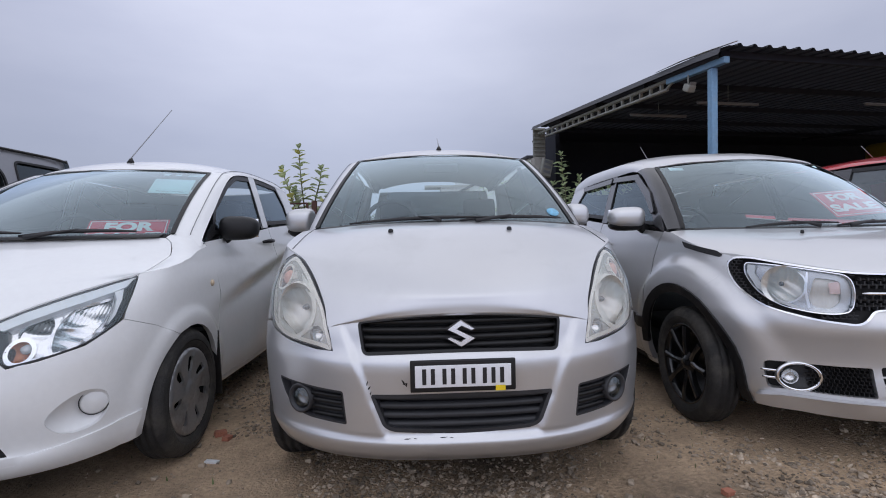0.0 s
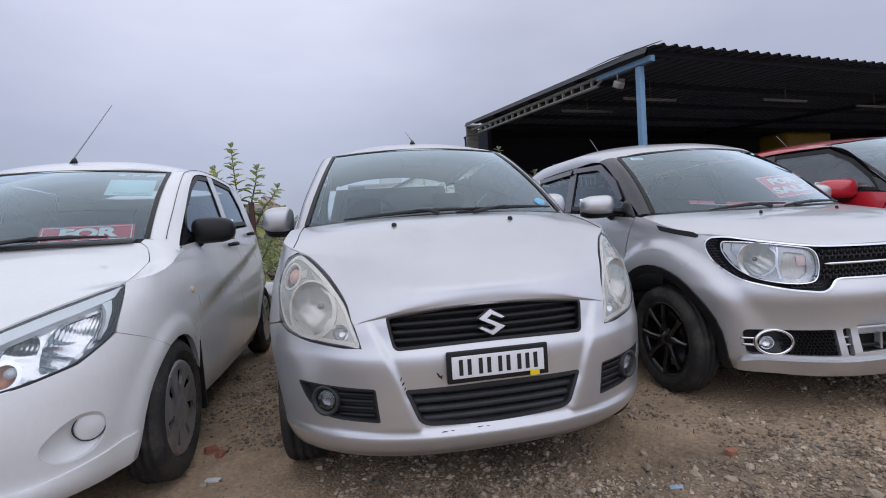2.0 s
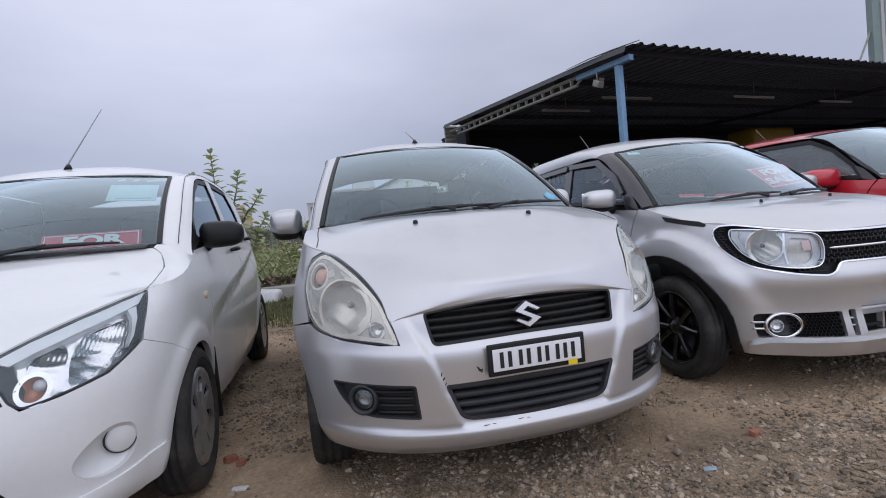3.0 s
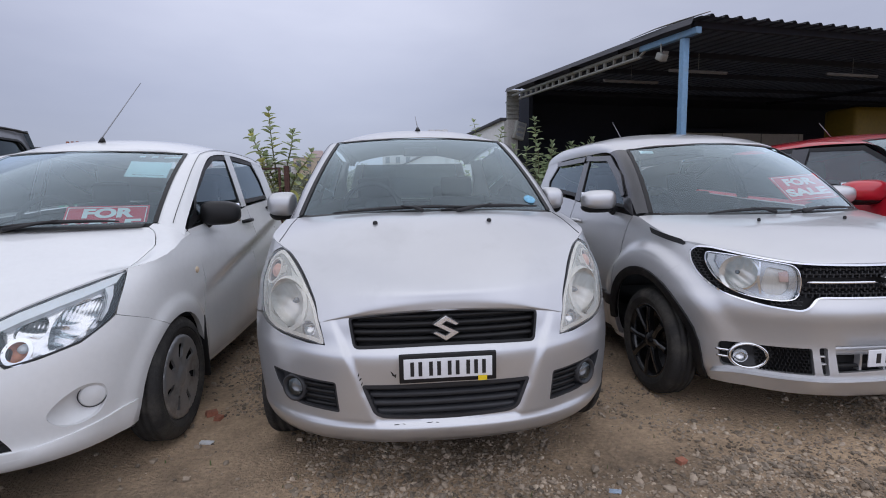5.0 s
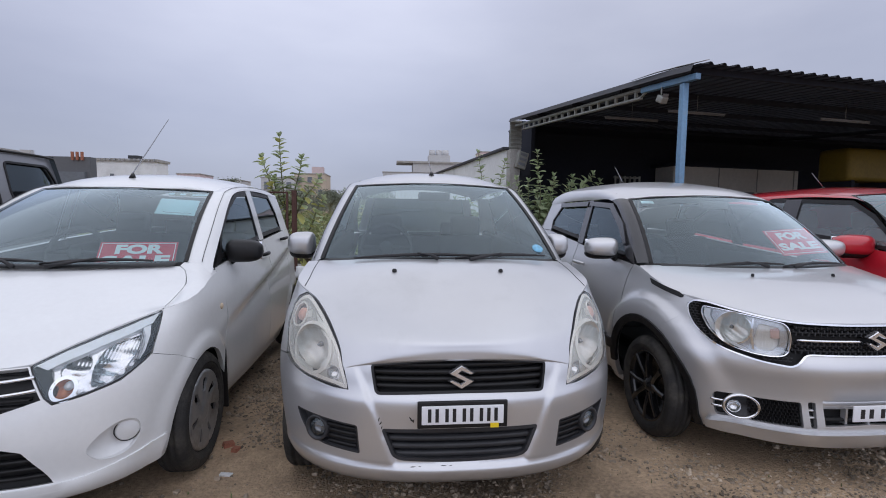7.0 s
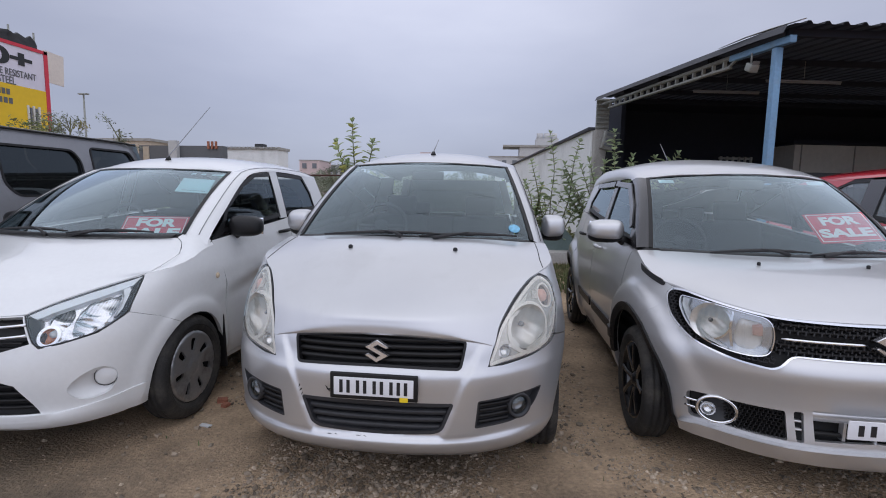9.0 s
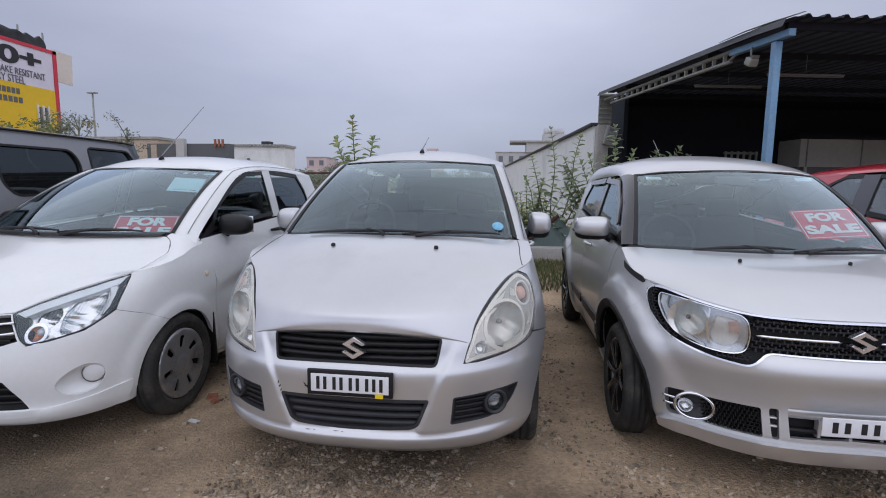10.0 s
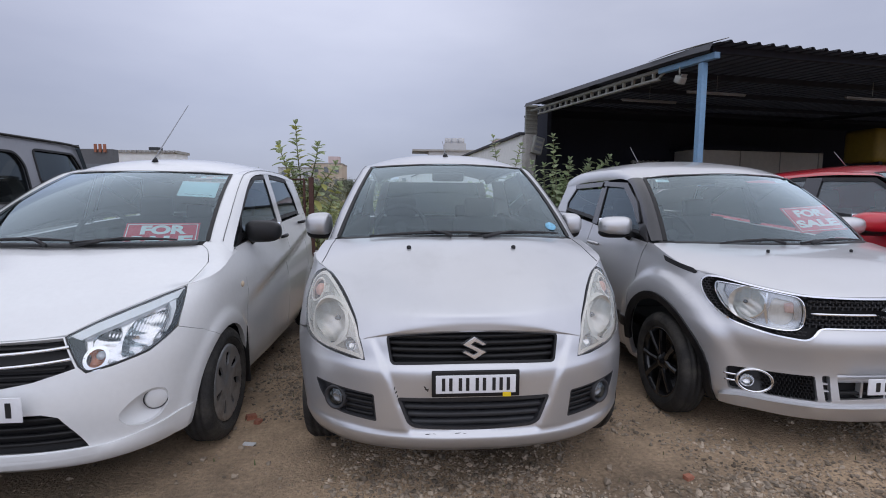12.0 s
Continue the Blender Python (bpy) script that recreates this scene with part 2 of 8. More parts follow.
def lathe(bm, profile, m=Matrix(), seg=40, close=False):
    """Turns a profile of (radius, height) round the local z of m."""
    rings = [[bm.verts.new(m @ Vector((r * math.cos(6.2832 * i / seg), r * math.sin(6.2832 * i / seg), h))) for i in range(seg)] for r, h in profile]
    pairs = list(zip(rings, rings[1:])) + ([(rings[-1], rings[0])] if close else [])
    for a, b in pairs:
        for i in range(seg):
            j = (i + 1) % seg
            bm.faces.new((a[i], a[j], b[j], b[i]))
    return bm


def tube(bm, pts, r, seg=8, flat=1.0):
    """A tube of radius r (or a list of radii) through pts."""
    pts = [Vector(p) for p in pts]
    rings = []
    for i, p in enumerate(pts):
        d = (pts[min(i + 1, len(pts) - 1)] - pts[max(i - 1, 0)]).normalized()
        side = d.cross(Vector((0, 0, 1)))
        side = side.normalized() if side.length > 1e-3 else Vector((1, 0, 0))
        up = side.cross(d)
        rr = r[i] if isinstance(r, (list, tuple)) else r
        rings.append([bm.verts.new(p + side * rr * math.cos(6.2832 * k / seg) + up * rr * flat * math.sin(6.2832 * k / seg)) for k in range(seg)])
    for a, b in zip(rings, rings[1:]):
        for k in range(seg):
            bm.faces.new((a[k], a[(k + 1) % seg], b[(k + 1) % seg], b[k]))
    bm.faces.new(rings[0][::-1])
    bm.faces.new(rings[-1])
    return bm


def grid_mesh(bm, fn, us, vs, flip=False):
    rows = [[bm.verts.new(fn(u, v)) for u in us] for v in vs]
    for a, b in zip(rows, rows[1:]):
        for i in range(len(us) - 1):
            q = (a[i], a[i + 1], b[i + 1], b[i])
            bm.faces.new(q[::-1] if flip else q)
    return bm


def lin(a, b, n):
    return [a + (b - a) * i / (n - 1) for i in range(n)]


def knots(table):
    """A smooth curve through (x, y) knots, flat beyond the ends."""
    xs, ys = [k[0] for k in table], [k[1] for k in table]
    d = [(ys[i + 1] - ys[i]) / (xs[i + 1] - xs[i]) for i in range(len(xs) - 1)]
    m = [d[0]] + [0 if a * b <= 0 else 2 * a * b / (a + b) for a, b in zip(d, d[1:])] + [d[-1]]

    def f(x):
        if x <= xs[0]:
            return ys[0] + m[0] * (x - xs[0])
        if x >= xs[-1]:
            return ys[-1] + m[-1] * (x - xs[-1])
        i = max(k for k in range(len(xs) - 1) if xs[k] <= x)
        h = xs[i + 1] - xs[i]
        t = (x - xs[i]) / h
        return (2 * t ** 3 - 3 * t * t + 1) * ys[i] + (t ** 3 - 2 * t * t + t) * h * m[i] + (3 * t * t - 2 * t ** 3) * ys[i + 1] + (t ** 3 - t * t) * h * m[i + 1]
    return f


def rounded(poly, r, n=5):
    """A polygon with its corners rounded by r (a number, or one for each corner)."""
    out, k = [], len(poly)
    for i, p in enumerate(poly):
        rr = r[i] if isinstance(r, (list, tuple)) else r
        p, a, b = Vector(p), Vector(poly[i - 1]), Vector(poly[(i + 1) % k])
        da, db = a - p, b - p
        q = min(rr, da.length * 0.48, db.length * 0.48)
        if q < 1e-4:
            out.append(p)
            continue
        s, e = p + da.normalized() * q, p + db.normalized() * q
        out += [s * (1 - t) ** 2 + p * 2 * t * (1 - t) + e * t * t for t in lin(0, 1, n)]
    return out


def smooth_loop(poly, n=6):
    """A closed Catmull-Rom curve through poly."""
    out, k = [], len(poly)
    for i in range(k):
        p0, p1, p2, p3 = (Vector(poly[(i + j) % k]) for j in (-1, 0, 1, 2))
        for t in (j / n for j in range(n)):
            out.append(0.5 * (2 * p1 + (p2 - p0) * t + (2 * p0 - 5 * p1 + 4 * p2 - p3) * t * t + (3 * p1 - p0 - 3 * p2 + p3) * t ** 3))
    return out


def smooth_line(pts, n=6):
    out, k = [], len(pts)
    for i in range(k - 1):
        p0, p1, p2, p3 = (Vector(pts[min(max(i + j, 0), k - 1)]) for j in (-1, 0, 1, 2))
        for t in (j / n for j in range(n)):
            out.append(0.5 * (2 * p1 + (p2 - p0) * t + (2 * p0 - 5 * p1 + 4 * p2 - p3) * t * t + (3 * p1 - p0 - 3 * p2 + p3) * t ** 3))
    return out + [Vector(pts[-1])]


def mirrored(poly):
    return [(-p[0], p[1]) for p in reversed(poly)]


def circle(cx, cz, rx, rz=None, n=28):
    rz = rx if rz is None else rz
    return [(cx + rx * math.cos(6.2832 * i / n), cz + rz * math.sin(6.2832 * i / n)) for i in range(n)]


def shrink(poly, d):
    """The polygon moved inwards by d (negative: outwards)."""
    pts = [Vector(p) for p in poly]
    area = sum(a.x * b.y - b.x * a.y for a, b in zip(pts, pts[1:] + pts[:1]))
    s = 1 if area > 0 else -1
    out = []
    for i, p in enumerate(pts):
        a, b = (p - pts[i - 1]), (pts[(i + 1) % len(pts)] - p)
        if a.length < 1e-6 or b.length < 1e-6:
            continue
        na, nb = Vector((-a.y, a.x)).normalized() * s, Vector((-b.y, b.x)).normalized() * s
        m = na + nb
        if m.length < 0.2:
            m = na
        m = m.normalized()
        out.append(p + m * d / max(0.5, m.dot(na)))
    return out


def inside(px, py, poly_x, poly_y):
    """Which of the points lie in the polygon (arrays)."""
    res = np.zeros(len(px), bool)
    j = len(poly_x) - 1
    for i in range(len(poly_x)):
        if poly_y[i] != poly_y[j]:
            res ^= ((poly_y[i] > py) != (poly_y[j] > py)) & (px < (poly_x[j] - poly_x[i]) * (py - poly_y[i]) / (poly_y[j] - poly_y[i]) + poly_x[i])
        j = i
    return res


def dense(poly, step):
    out = []
    for a, b in zip(poly, list(poly[1:]) + list(poly[:1])):
        a, b = Vector(a), Vector(b)
        k = max(1, math.ceil((b - a).length / step))
        out += [a + (b - a) * i / k for i in range(k)]
    return out


def patch(surf, outer, holes=(), step=0.03, offset=0.0, rim=0.015, bm=None, bulge=None):
    """A panel cut to a polygon, with holes, laid on the surface surf(u, v), with turned-in edges of depth rim."""
    bm = bm or bmesh.new()
    loops = [dense(outer, step)] + [dense(h, step * 0.7) for h in holes]
    pts, edges = [], []
    for lp in loops:
        k = len(pts)
        pts += [Vector(p) for p in lp]
        edges += [(k + i, k + (i + 1) % len(lp)) for i in range(len(lp))]
    border = np.array([(p.x, p.y) for p in pts])
    lo, hi = border.min(0), border.max(0)
    gx, gy = np.meshgrid(np.arange(lo[0] + step / 2, hi[0], step), np.arange(lo[1] + step / 2, hi[1], step))
    gx, gy = gx.ravel(), gy.ravel()
    ok = inside(gx, gy, [p.x for p in loops[0]], [p.y for p in loops[0]])
    for h in loops[1:]:
        ok &= ~inside(gx, gy, [p.x for p in h], [p.y for p in h])
    gx, gy = gx[ok], gy[ok]
    if len(gx):
        near = np.array([np.min((border[:, 0] - x) ** 2 + (border[:, 1] - y) ** 2) for x, y in zip(gx, gy)])
        keep = near > (0.45 * step) ** 2
        pts += [Vector((x, y)) for x, y in zip(gx[keep], gy[keep])]
    v2, _, tris, _, _, _ = delaunay_2d_cdt(pts, edges, [], 0, 1e-6)
    cx = np.array([sum(v2[i].x for i in t) / 3 for t in tris])
    cy = np.array([sum(v2[i].y for i in t) / 3 for t in tris])
    ok = inside(cx, cy, [p.x for p in loops[0]], [p.y for p in loops[0]])
    for h in loops[1:]:
        ok &= ~inside(cx, cy, [p.x for p in h], [p.y for p in h])

    def at(u, v):
        e = 2e-3
        p = surf(u, v)
        nrm = (surf(u + e, v) - surf(u - e, v)).cross(surf(u, v + e) - surf(u, v - e))
        nrm = nrm.normalized() if nrm.length > 1e-12 else Vector((0, -1, 0))
        o = offset + (bulge(u, v) if bulge else 0)
        return p + nrm * o, nrm
    verts, norms, count = {}, {}, {}
    for t, good in zip(tris, ok):
        if not good:
            continue
        for i in t:
            if i not in verts:
                p, norms[i] = at(v2[i].x, v2[i].y)
                verts[i] = bm.verts.new(p)
        a, b, c = t
        if (v2[b] - v2[a]).cross(v2[c] - v2[a]) < 0:
            b, c = c, b
        try:
            bm.faces.new((verts[a], verts[b], verts[c]))
        except ValueError:
            continue
        for x, y in ((a, b), (b, c), (c, a)):
            count[(x, y)] = count.get((x, y), 0) + 1
    if rim:
        top, low = {}, {}
        for (a, b) in count:
            if (b, a) in count:
                continue
            for i in (a, b):
                if i not in top:
                    top[i] = bm.verts.new(verts[i].co)
                    low[i] = bm.verts.new(verts[i].co - norms[i] * rim)
            bm.faces.new((top[b], top[a], low[a], low[b]))
    return bm


# ---- car kit: every panel is cut from one wrapped surface ----
SINK = 0.024


class Shell:
    """The skin of a car, wrapped round it: s runs from the nose's middle along the side to the tail, z up. The nose is at y = 0, the tail at +y."""

    def __init__(self, width, front, rear, n, nose, tail, flare=(), barrel=0.03, relief=None, crease=None, sharp=2):
        self.w, self.f, self.r = knots(width), knots(front), knots(rear)
        self.n, self.nose, self.tail, self.flare, self.barrel = n, nose, tail, flare, barrel
        self.relief, self.crease, self.sharp = relief, crease, sharp
        self.ref = max(v for _, v in width)
        self.ts, self.ss = [], []
        k, s, last = 160, 0.0, None
        for i in range(k + 1):
            th = (i / k) * math.pi / 2
            p = (self.ref * math.sin(th) ** (2 / n), nose - nose * max(math.cos(th), 0) ** (2 / n))
            s += math.dist(p, last) if last else 0
            last = p
            self.ts.append(th)
            self.ss.append(s)
        self.sf = s
        self.sr = s + tail - nose
        self.end = self.sr + s

    def theta(self, s):
        lo, hi = 0, len(self.ss) - 1
        while hi - lo > 1:
            m = (lo + hi) // 2
            if self.ss[m] <= s:
                lo = m
            else:
                hi = m
        return self.ts[lo] + (self.ts[hi] - self.ts[lo]) * (s - self.ss[lo]) / (self.ss[hi] - self.ss[lo])

    def xyz(self, s, z):
        g, q = (1 if s >= 0 else -1), abs(s)
        w = self.w(z)
        if q <= self.sf:
            th = self.theta(q)
            a, b = math.sin(th) ** (2 / self.n), max(math.cos(th), 0) ** (2 / self.n)
            x, y = w * a, self.nose - (self.nose - self.f(z)) * b
            if self.relief:
                y -= self.relief(q, z)
        elif q <= self.sr:
            x, y = w, self.nose + q - self.sf
        else:
            th = self.theta(min(max(self.end - q, 0), self.sf))
            a, b = math.sin(th) ** 0.55, max(math.cos(th), 0) ** 0.55
            x, y = w * a, self.tail + (self.r(z) - self.tail) * b
            if q > self.end:
                x = -(q - self.end)
        mid = (self.nose + self.tail) / 2
        x *= 1 - self.barrel * ((y - mid) / (self.tail - self.nose)) ** 2
        for cy, cz, rad, wide, high in self.flare:
            if z > 0.15:
                x += high * math.exp(-(abs(math.hypot(y - cy, z - cz) - rad) / wide) ** self.sharp) * min(1, max(0, (x - 0.4) * 4))
        if self.crease and q > self.sf * 0.9:
            x += self.crease(y, z)
        return (g * x, y, z)

    def __call__(self, s, z):
        return Vector(self.xyz(s, z))

    def s_at(self, y):
        """s on the straight side, at y."""
        return self.sf + y - self.nose

    def at_y(self, y, z):
        """s at a place y along the side, also round the front corner."""
        lo, hi = 0.0, self.end
        for _ in range(30):
            m = (lo + hi) / 2
            if self.xyz(m, z)[1] < y:
                lo = m
            else:
                hi = m
        return lo

    def side(self, poly):
        """A polygon of (y, z) on the side, as (s, z)."""
        return [(p[0], p[1]) if len(p) == 3 else (self.at_y(p[0], p[1]), p[1]) for p in poly]


def arc(cy, cz, r, a0, a1, n=14):
    return [(cy + r * math.cos(radians(a)), cz + r * math.sin(radians(a))) for a in lin(a0, a1, n)]


def both(name, parent, mat, sh, poly, holes=(), label="", **k):
    """The same panel on both sides of a car."""
    a = part(name, patch(sh, poly, holes, **k), mat, parent, label)
    b = part(name, patch(sh, mirrored(poly), [mirrored(h) for h in holes], **k), mat, parent, label)
    return a, b


def loft(bm, a, b, bulge, n=6, flip=False):
    """A strip between two lines of points, bulging outwards along the given vectors."""
    def f(i, t):
        return a[i].lerp(b[i], t) + bulge[i] * (4 * t * (1 - t))
    rows = [[bm.verts.new(f(i, t)) for t in lin(0, 1, n)] for i in range(len(a))]
    for p, q in zip(rows, rows[1:]):
        for k in range(n - 1):
            face = (p[k], p[k + 1], q[k + 1], q[k])
            bm.faces.new(face[::-1] if flip else face)
    return bm


def tyre_and_rim(parent, x, y, r, width, rim_r, kind, sgn):
    """A wheel at x, y; its outer face looks along sgn * x. The tyre stands a little sunk and flattened in the earth."""
    m = pose(x, y, r - SINK, 0, 90 * sgn, 0)
    hub = new("wheel")
    hub.parent, hub.matrix_local = parent, m
    h = width / 2
    prof = [(rim_r, -h * 0.8), (rim_r + 0.02, -h * 0.95), (r - 0.05, -h), (r - 0.018, -h * 0.86), (r - 0.004, -h * 0.66)]
    for k in (-0.42, -0.02, 0.40):
        # grooves run round the tread
        prof += [(r, h * (k - 0.12)), (r - 0.007, h * (k - 0.09)), (r - 0.007, h * (k + 0.05)), (r, h * (k + 0.08))]
    prof += [(r - 0.003, h * 0.64), (r - 0.012, h * 0.82), (r - 0.022, h * 0.93), (r - 0.034, h * 0.985), (r - 0.05, h), (r - 0.056, h * 1.012), (r - 0.062, h * 0.998), (rim_r + 0.034, h * 0.99), (rim_r + 0.030, h * 1.004), (rim_r + 0.022, h * 0.96), (rim_r + 0.006, h * 0.88), (rim_r, h * 0.8)]
    seg, top = 120, len(prof)
    bm = lathe(bmesh.new(), prof, seg=seg)
    bm.verts.ensure_lookup_table()
    for k in range(top):
        if abs(prof[k][1]) > h * 0.60 and prof[k][0] > r - 0.03:
            # short cross cuts on both shoulders
            for i in range(0, seg, 3):
                v = bm.verts[k * seg + i]
                f = (math.hypot(v.co.x, v.co.y) - 0.005) / math.hypot(v.co.x, v.co.y)
                v.co.x, v.co.y = v.co.x * f, v.co.y * f
    part("tyre", bm, M_RUBBER, hub)
    part("rim_barrel", lathe(bmesh.new(), [(rim_r, h * 0.85), (rim_r - 0.012, h * 0.7), (rim_r - 0.02, 0), (rim_r * 0.9, -h * 0.6), (0.0, -h * 0.6)], seg=48), M_DARK if kind != "alloy" else M_BLACKRIM, hub)
    if kind == "cover":
        dish = knots([(0.0, 0.95), (rim_r * 0.17, 0.94), (rim_r * 0.27, 0.84), (rim_r * 0.45, 0.83), (rim_r - 0.03, 0.90), (rim_r - 0.008, 0.92), (rim_r + 0.001, 0.74)])

        def face(u, v):
            # seven flat blades, each with a raised edge beside its slot
            r_, a_ = math.hypot(u, v), math.atan2(v, u)
            k = (a_ / (2 * math.pi) * 7 + 0.22 + 0.5 * (r_ / rim_r)) % 1.0
            saw = k if k < 0.88 else (1 - k) / 0.12 * 0.88
            fade = min(1, max(0, (r_ / rim_r - 0.25) / 0.15)) * min(1, max(0, (0.93 - r_ / rim_r) / 0.08))
            return Vector((u, v, h * (dish(r_) + 0.11 * (saw - 0.4) * fade)))
        slots = []
        for i in range(7):
            a = radians(360 / 7 * (i + 0.5))
            slots.append(rounded([(rr * rim_r * math.cos(a + da), rr * rim_r * math.sin(a + da)) for rr, da in ((0.46, -0.17), (0.46, 0.13), (0.80, 0.07), (0.80, -0.17))], 0.012, 4))
        part("wheel_cover", patch(face, circle(0, 0, rim_r, n=44), slots, step=0.011, rim=0.012), M_COVER, hub, "silver plastic wheel cover with slots")
    else:
        part("hub_cap", lathe(bmesh.new(), [(0, h * 0.86), (0.026, h * 0.86), (0.032, h * 0.74), (0.07, h * 0.60)], seg=24), M_BLACKRIM, hub)
        part("rim_lip", lathe(bmesh.new(), [(rim_r - 0.02, h * 0.62), (rim_r - 0.008, h * 0.82), (rim_r, h * 0.86), (rim_r + 0.002, h * 0.7)], seg=48), M_BLACKRIM, hub)
        for i in range(4):
            for da in (-17, 17):
                # paired blades that fork towards the lip
                a, b = radians(90 * i + 20 + da * 0.55), radians(90 * i + 20 + da * 1.25)
                p0 = Vector((0.045 * math.cos(a), 0.045 * math.sin(a), h * 0.70))
                p1 = Vector(((rim_r - 0.014) * math.cos(b), (rim_r - 0.014) * math.sin(b), h * 0.88))
                side = (p1 - p0).cross(Vector((0, 0, 1))).normalized()
                bm = bmesh.new()
                ring = [[bm.verts.new(p + side * w + Vector((0, 0, z))) for w, z in ((-wd, -0.03), (-wd, -0.004), (-wd * 0.45, 0.004), (wd * 0.45, 0.004), (wd, -0.004), (wd, -0.03))] for p, wd in ((p0, 0.020), (p0.lerp(p1, 0.5) + Vector((0, 0, 0.004)), 0.014), (p1, 0.018))]
                for q, w in zip(ring, ring[1:]):
                    for k in range(5):
                        bm.faces.new((q[k], q[k + 1], w[k + 1], w[k]))
                bm.faces.new(ring[0][::-1])
                bm.faces.new(ring[-1])
                bmesh.ops.recalc_face_normals(bm, faces=bm.faces)
                part("spoke", bm, M_BLACKRIM, hub, smooth=False)
    return hub


def mirror_unit(parent, x, y, z, sgn, mat, size=(0.20, 0.13, 0.12), reach=0.07):
    """A door mirror whose housing is centred at x, y, z."""
    w, d, h = size
    bm = bmesh.new()
    bmesh.ops.create_uvsphere(bm, u_segments=24, v_segments=14, radius=1)
    for v in bm.verts:
        a, b, c = v.co
        k = 1 if b < 0 else 0.35
        v.co = Vector(((abs(a) ** 0.6) * math.copysign(w / 2, a), (abs(b) ** 0.75) * math.copysign(d * 0.62 * k, b), (abs(c) ** 0.65) * math.copysign(h / 2 * (1.0 - 0.12 * a * sgn), c)))
    bm.transform(pose(x, y, z, 0, 0, 8 * sgn))
    hold = part("mirror_housing", bm, mat, parent)
    bm = box((w * 0.86, 0.012, h * 0.78), (x, y + d * 0.24, z), (0, 0, 8 * sgn), 0.004)
    part("mirror_glass", bm, M_CHROME, hold)
    if mat != M_BLACK:
        bm = bmesh.new()
        bmesh.ops.create_uvsphere(bm, u_segments=20, v_segments=10, radius=1)
        for v in bm.verts:
            a, b, c = v.co
            v.co = Vector(((abs(a) ** 0.6) * math.copysign(w * 0.48, a), (abs(b) ** 0.75) * math.copysign(d * 0.52 * (1 if b < 0 else 0.7), b) + 0.012, min(c, 0.2) * h * 0.30 - h * 0.36))
        bm.transform(pose(x, y, z, 0, 0, 8 * sgn))
        part("mirror_base", bm, M_BLACK, hold)
    bm = tube(bmesh.new(), [(x - sgn * w * 0.30, y + 0.01, z - h * 0.30), (x - sgn * (w * 0.45 + 0.02), y + 0.02, z - h * 0.55), (x - sgn * (w * 0.5 + reach), y + 0.03, z - h * 0.75)], [0.03, 0.035, 0.04], 10)
    part("mirror_arm", bm, M_BLACK, hold)
    return hold


def wiper(parent, a, b, arm_from):
    """A wiper blade from a to b with an arm from arm_from."""
    a, b = Vector(a), Vector(b)
    bm = bmesh.new()
    tube(bm, [a.lerp(b, t) + Vector((0, -0.004, 0.012 * (1 - (2 * t - 1) ** 2))) for t in lin(0, 1, 9)], [0.005, 0.007, 0.009, 0.010, 0.011, 0.010, 0.009, 0.007, 0.005], 6)
    tube(bm, [Vector(arm_from), Vector(arm_from).lerp(a.lerp(b, 0.55), 0.5) + Vector((0, 0, 0.014)), a.lerp(b, 0.5) + Vector((0, -0.006, 0.02))], [0.012, 0.008, 0.006], 6)
    return part("wiper", bm, M_INK, parent, "black wiper blade and arm")


def text_part(name, body, size, m, mat, parent, depth=0.001, width=None, bold=0.0):
    """Lettering in the built-in font, as a mesh; the text's plane is the local x-y of m."""
    cu = bpy.data.curves.new(name, "FONT")
    cu.body, cu.size, cu.extrude, cu.align_x, cu.align_y, cu.offset = body, size, depth, "CENTER", "CENTER", bold
    tmp = bpy.data.objects.new(name, cu)
    scene.collection.objects.link(tmp)
    bpy.context.view_layer.update()
    me = bpy.data.meshes.new_from_object(tmp.evaluated_get(bpy.context.evaluated_depsgraph_get()))
    bpy.data.objects.remove(tmp)
    xs = [v.co.x for v in me.vertices] or [0]
    k = width / (max(xs) - min(xs)) if width else 1
    me.transform(m @ Matrix.Diagonal((k, 1, 1, 1)))
    me.materials.clear()
    me.materials.append(mat)
    ob = new(name, me)
    ob.parent = parent
    return ob


def emblem(parent, m, w, h):
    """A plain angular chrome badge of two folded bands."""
    half = [(-0.5, 0.17), (0.0, 0.5), (0.5, 0.17), (0.36, 0.10), (0.02, 0.27), (-0.13, 0.17)]
    outline = half + [(-x, -y) for x, y in half]
    bm = bmesh.new()
    front = [bm.verts.new(m @ Vector((x * w, y * h, 0.008))) for x, y in outline]
    back = [bm.verts.new(m @ Vector((x * w * 1.06, y * h * 1.06, -0.012))) for x, y in outline]
    face = bm.faces.new(front[::-1])
    for i in range(len(front)):
        j = (i + 1) % len(front)
        bm.faces.new((front[i], front[j], back[j], back[i]))
    bmesh.ops.recalc_face_normals(bm, faces=bm.faces)
    bmesh.ops.inset_region(bm, faces=[face], thickness=w * 0.035, depth=0.005)
    return part("emblem", bm, M_BADGE, parent, "angular chrome badge", smooth=False)


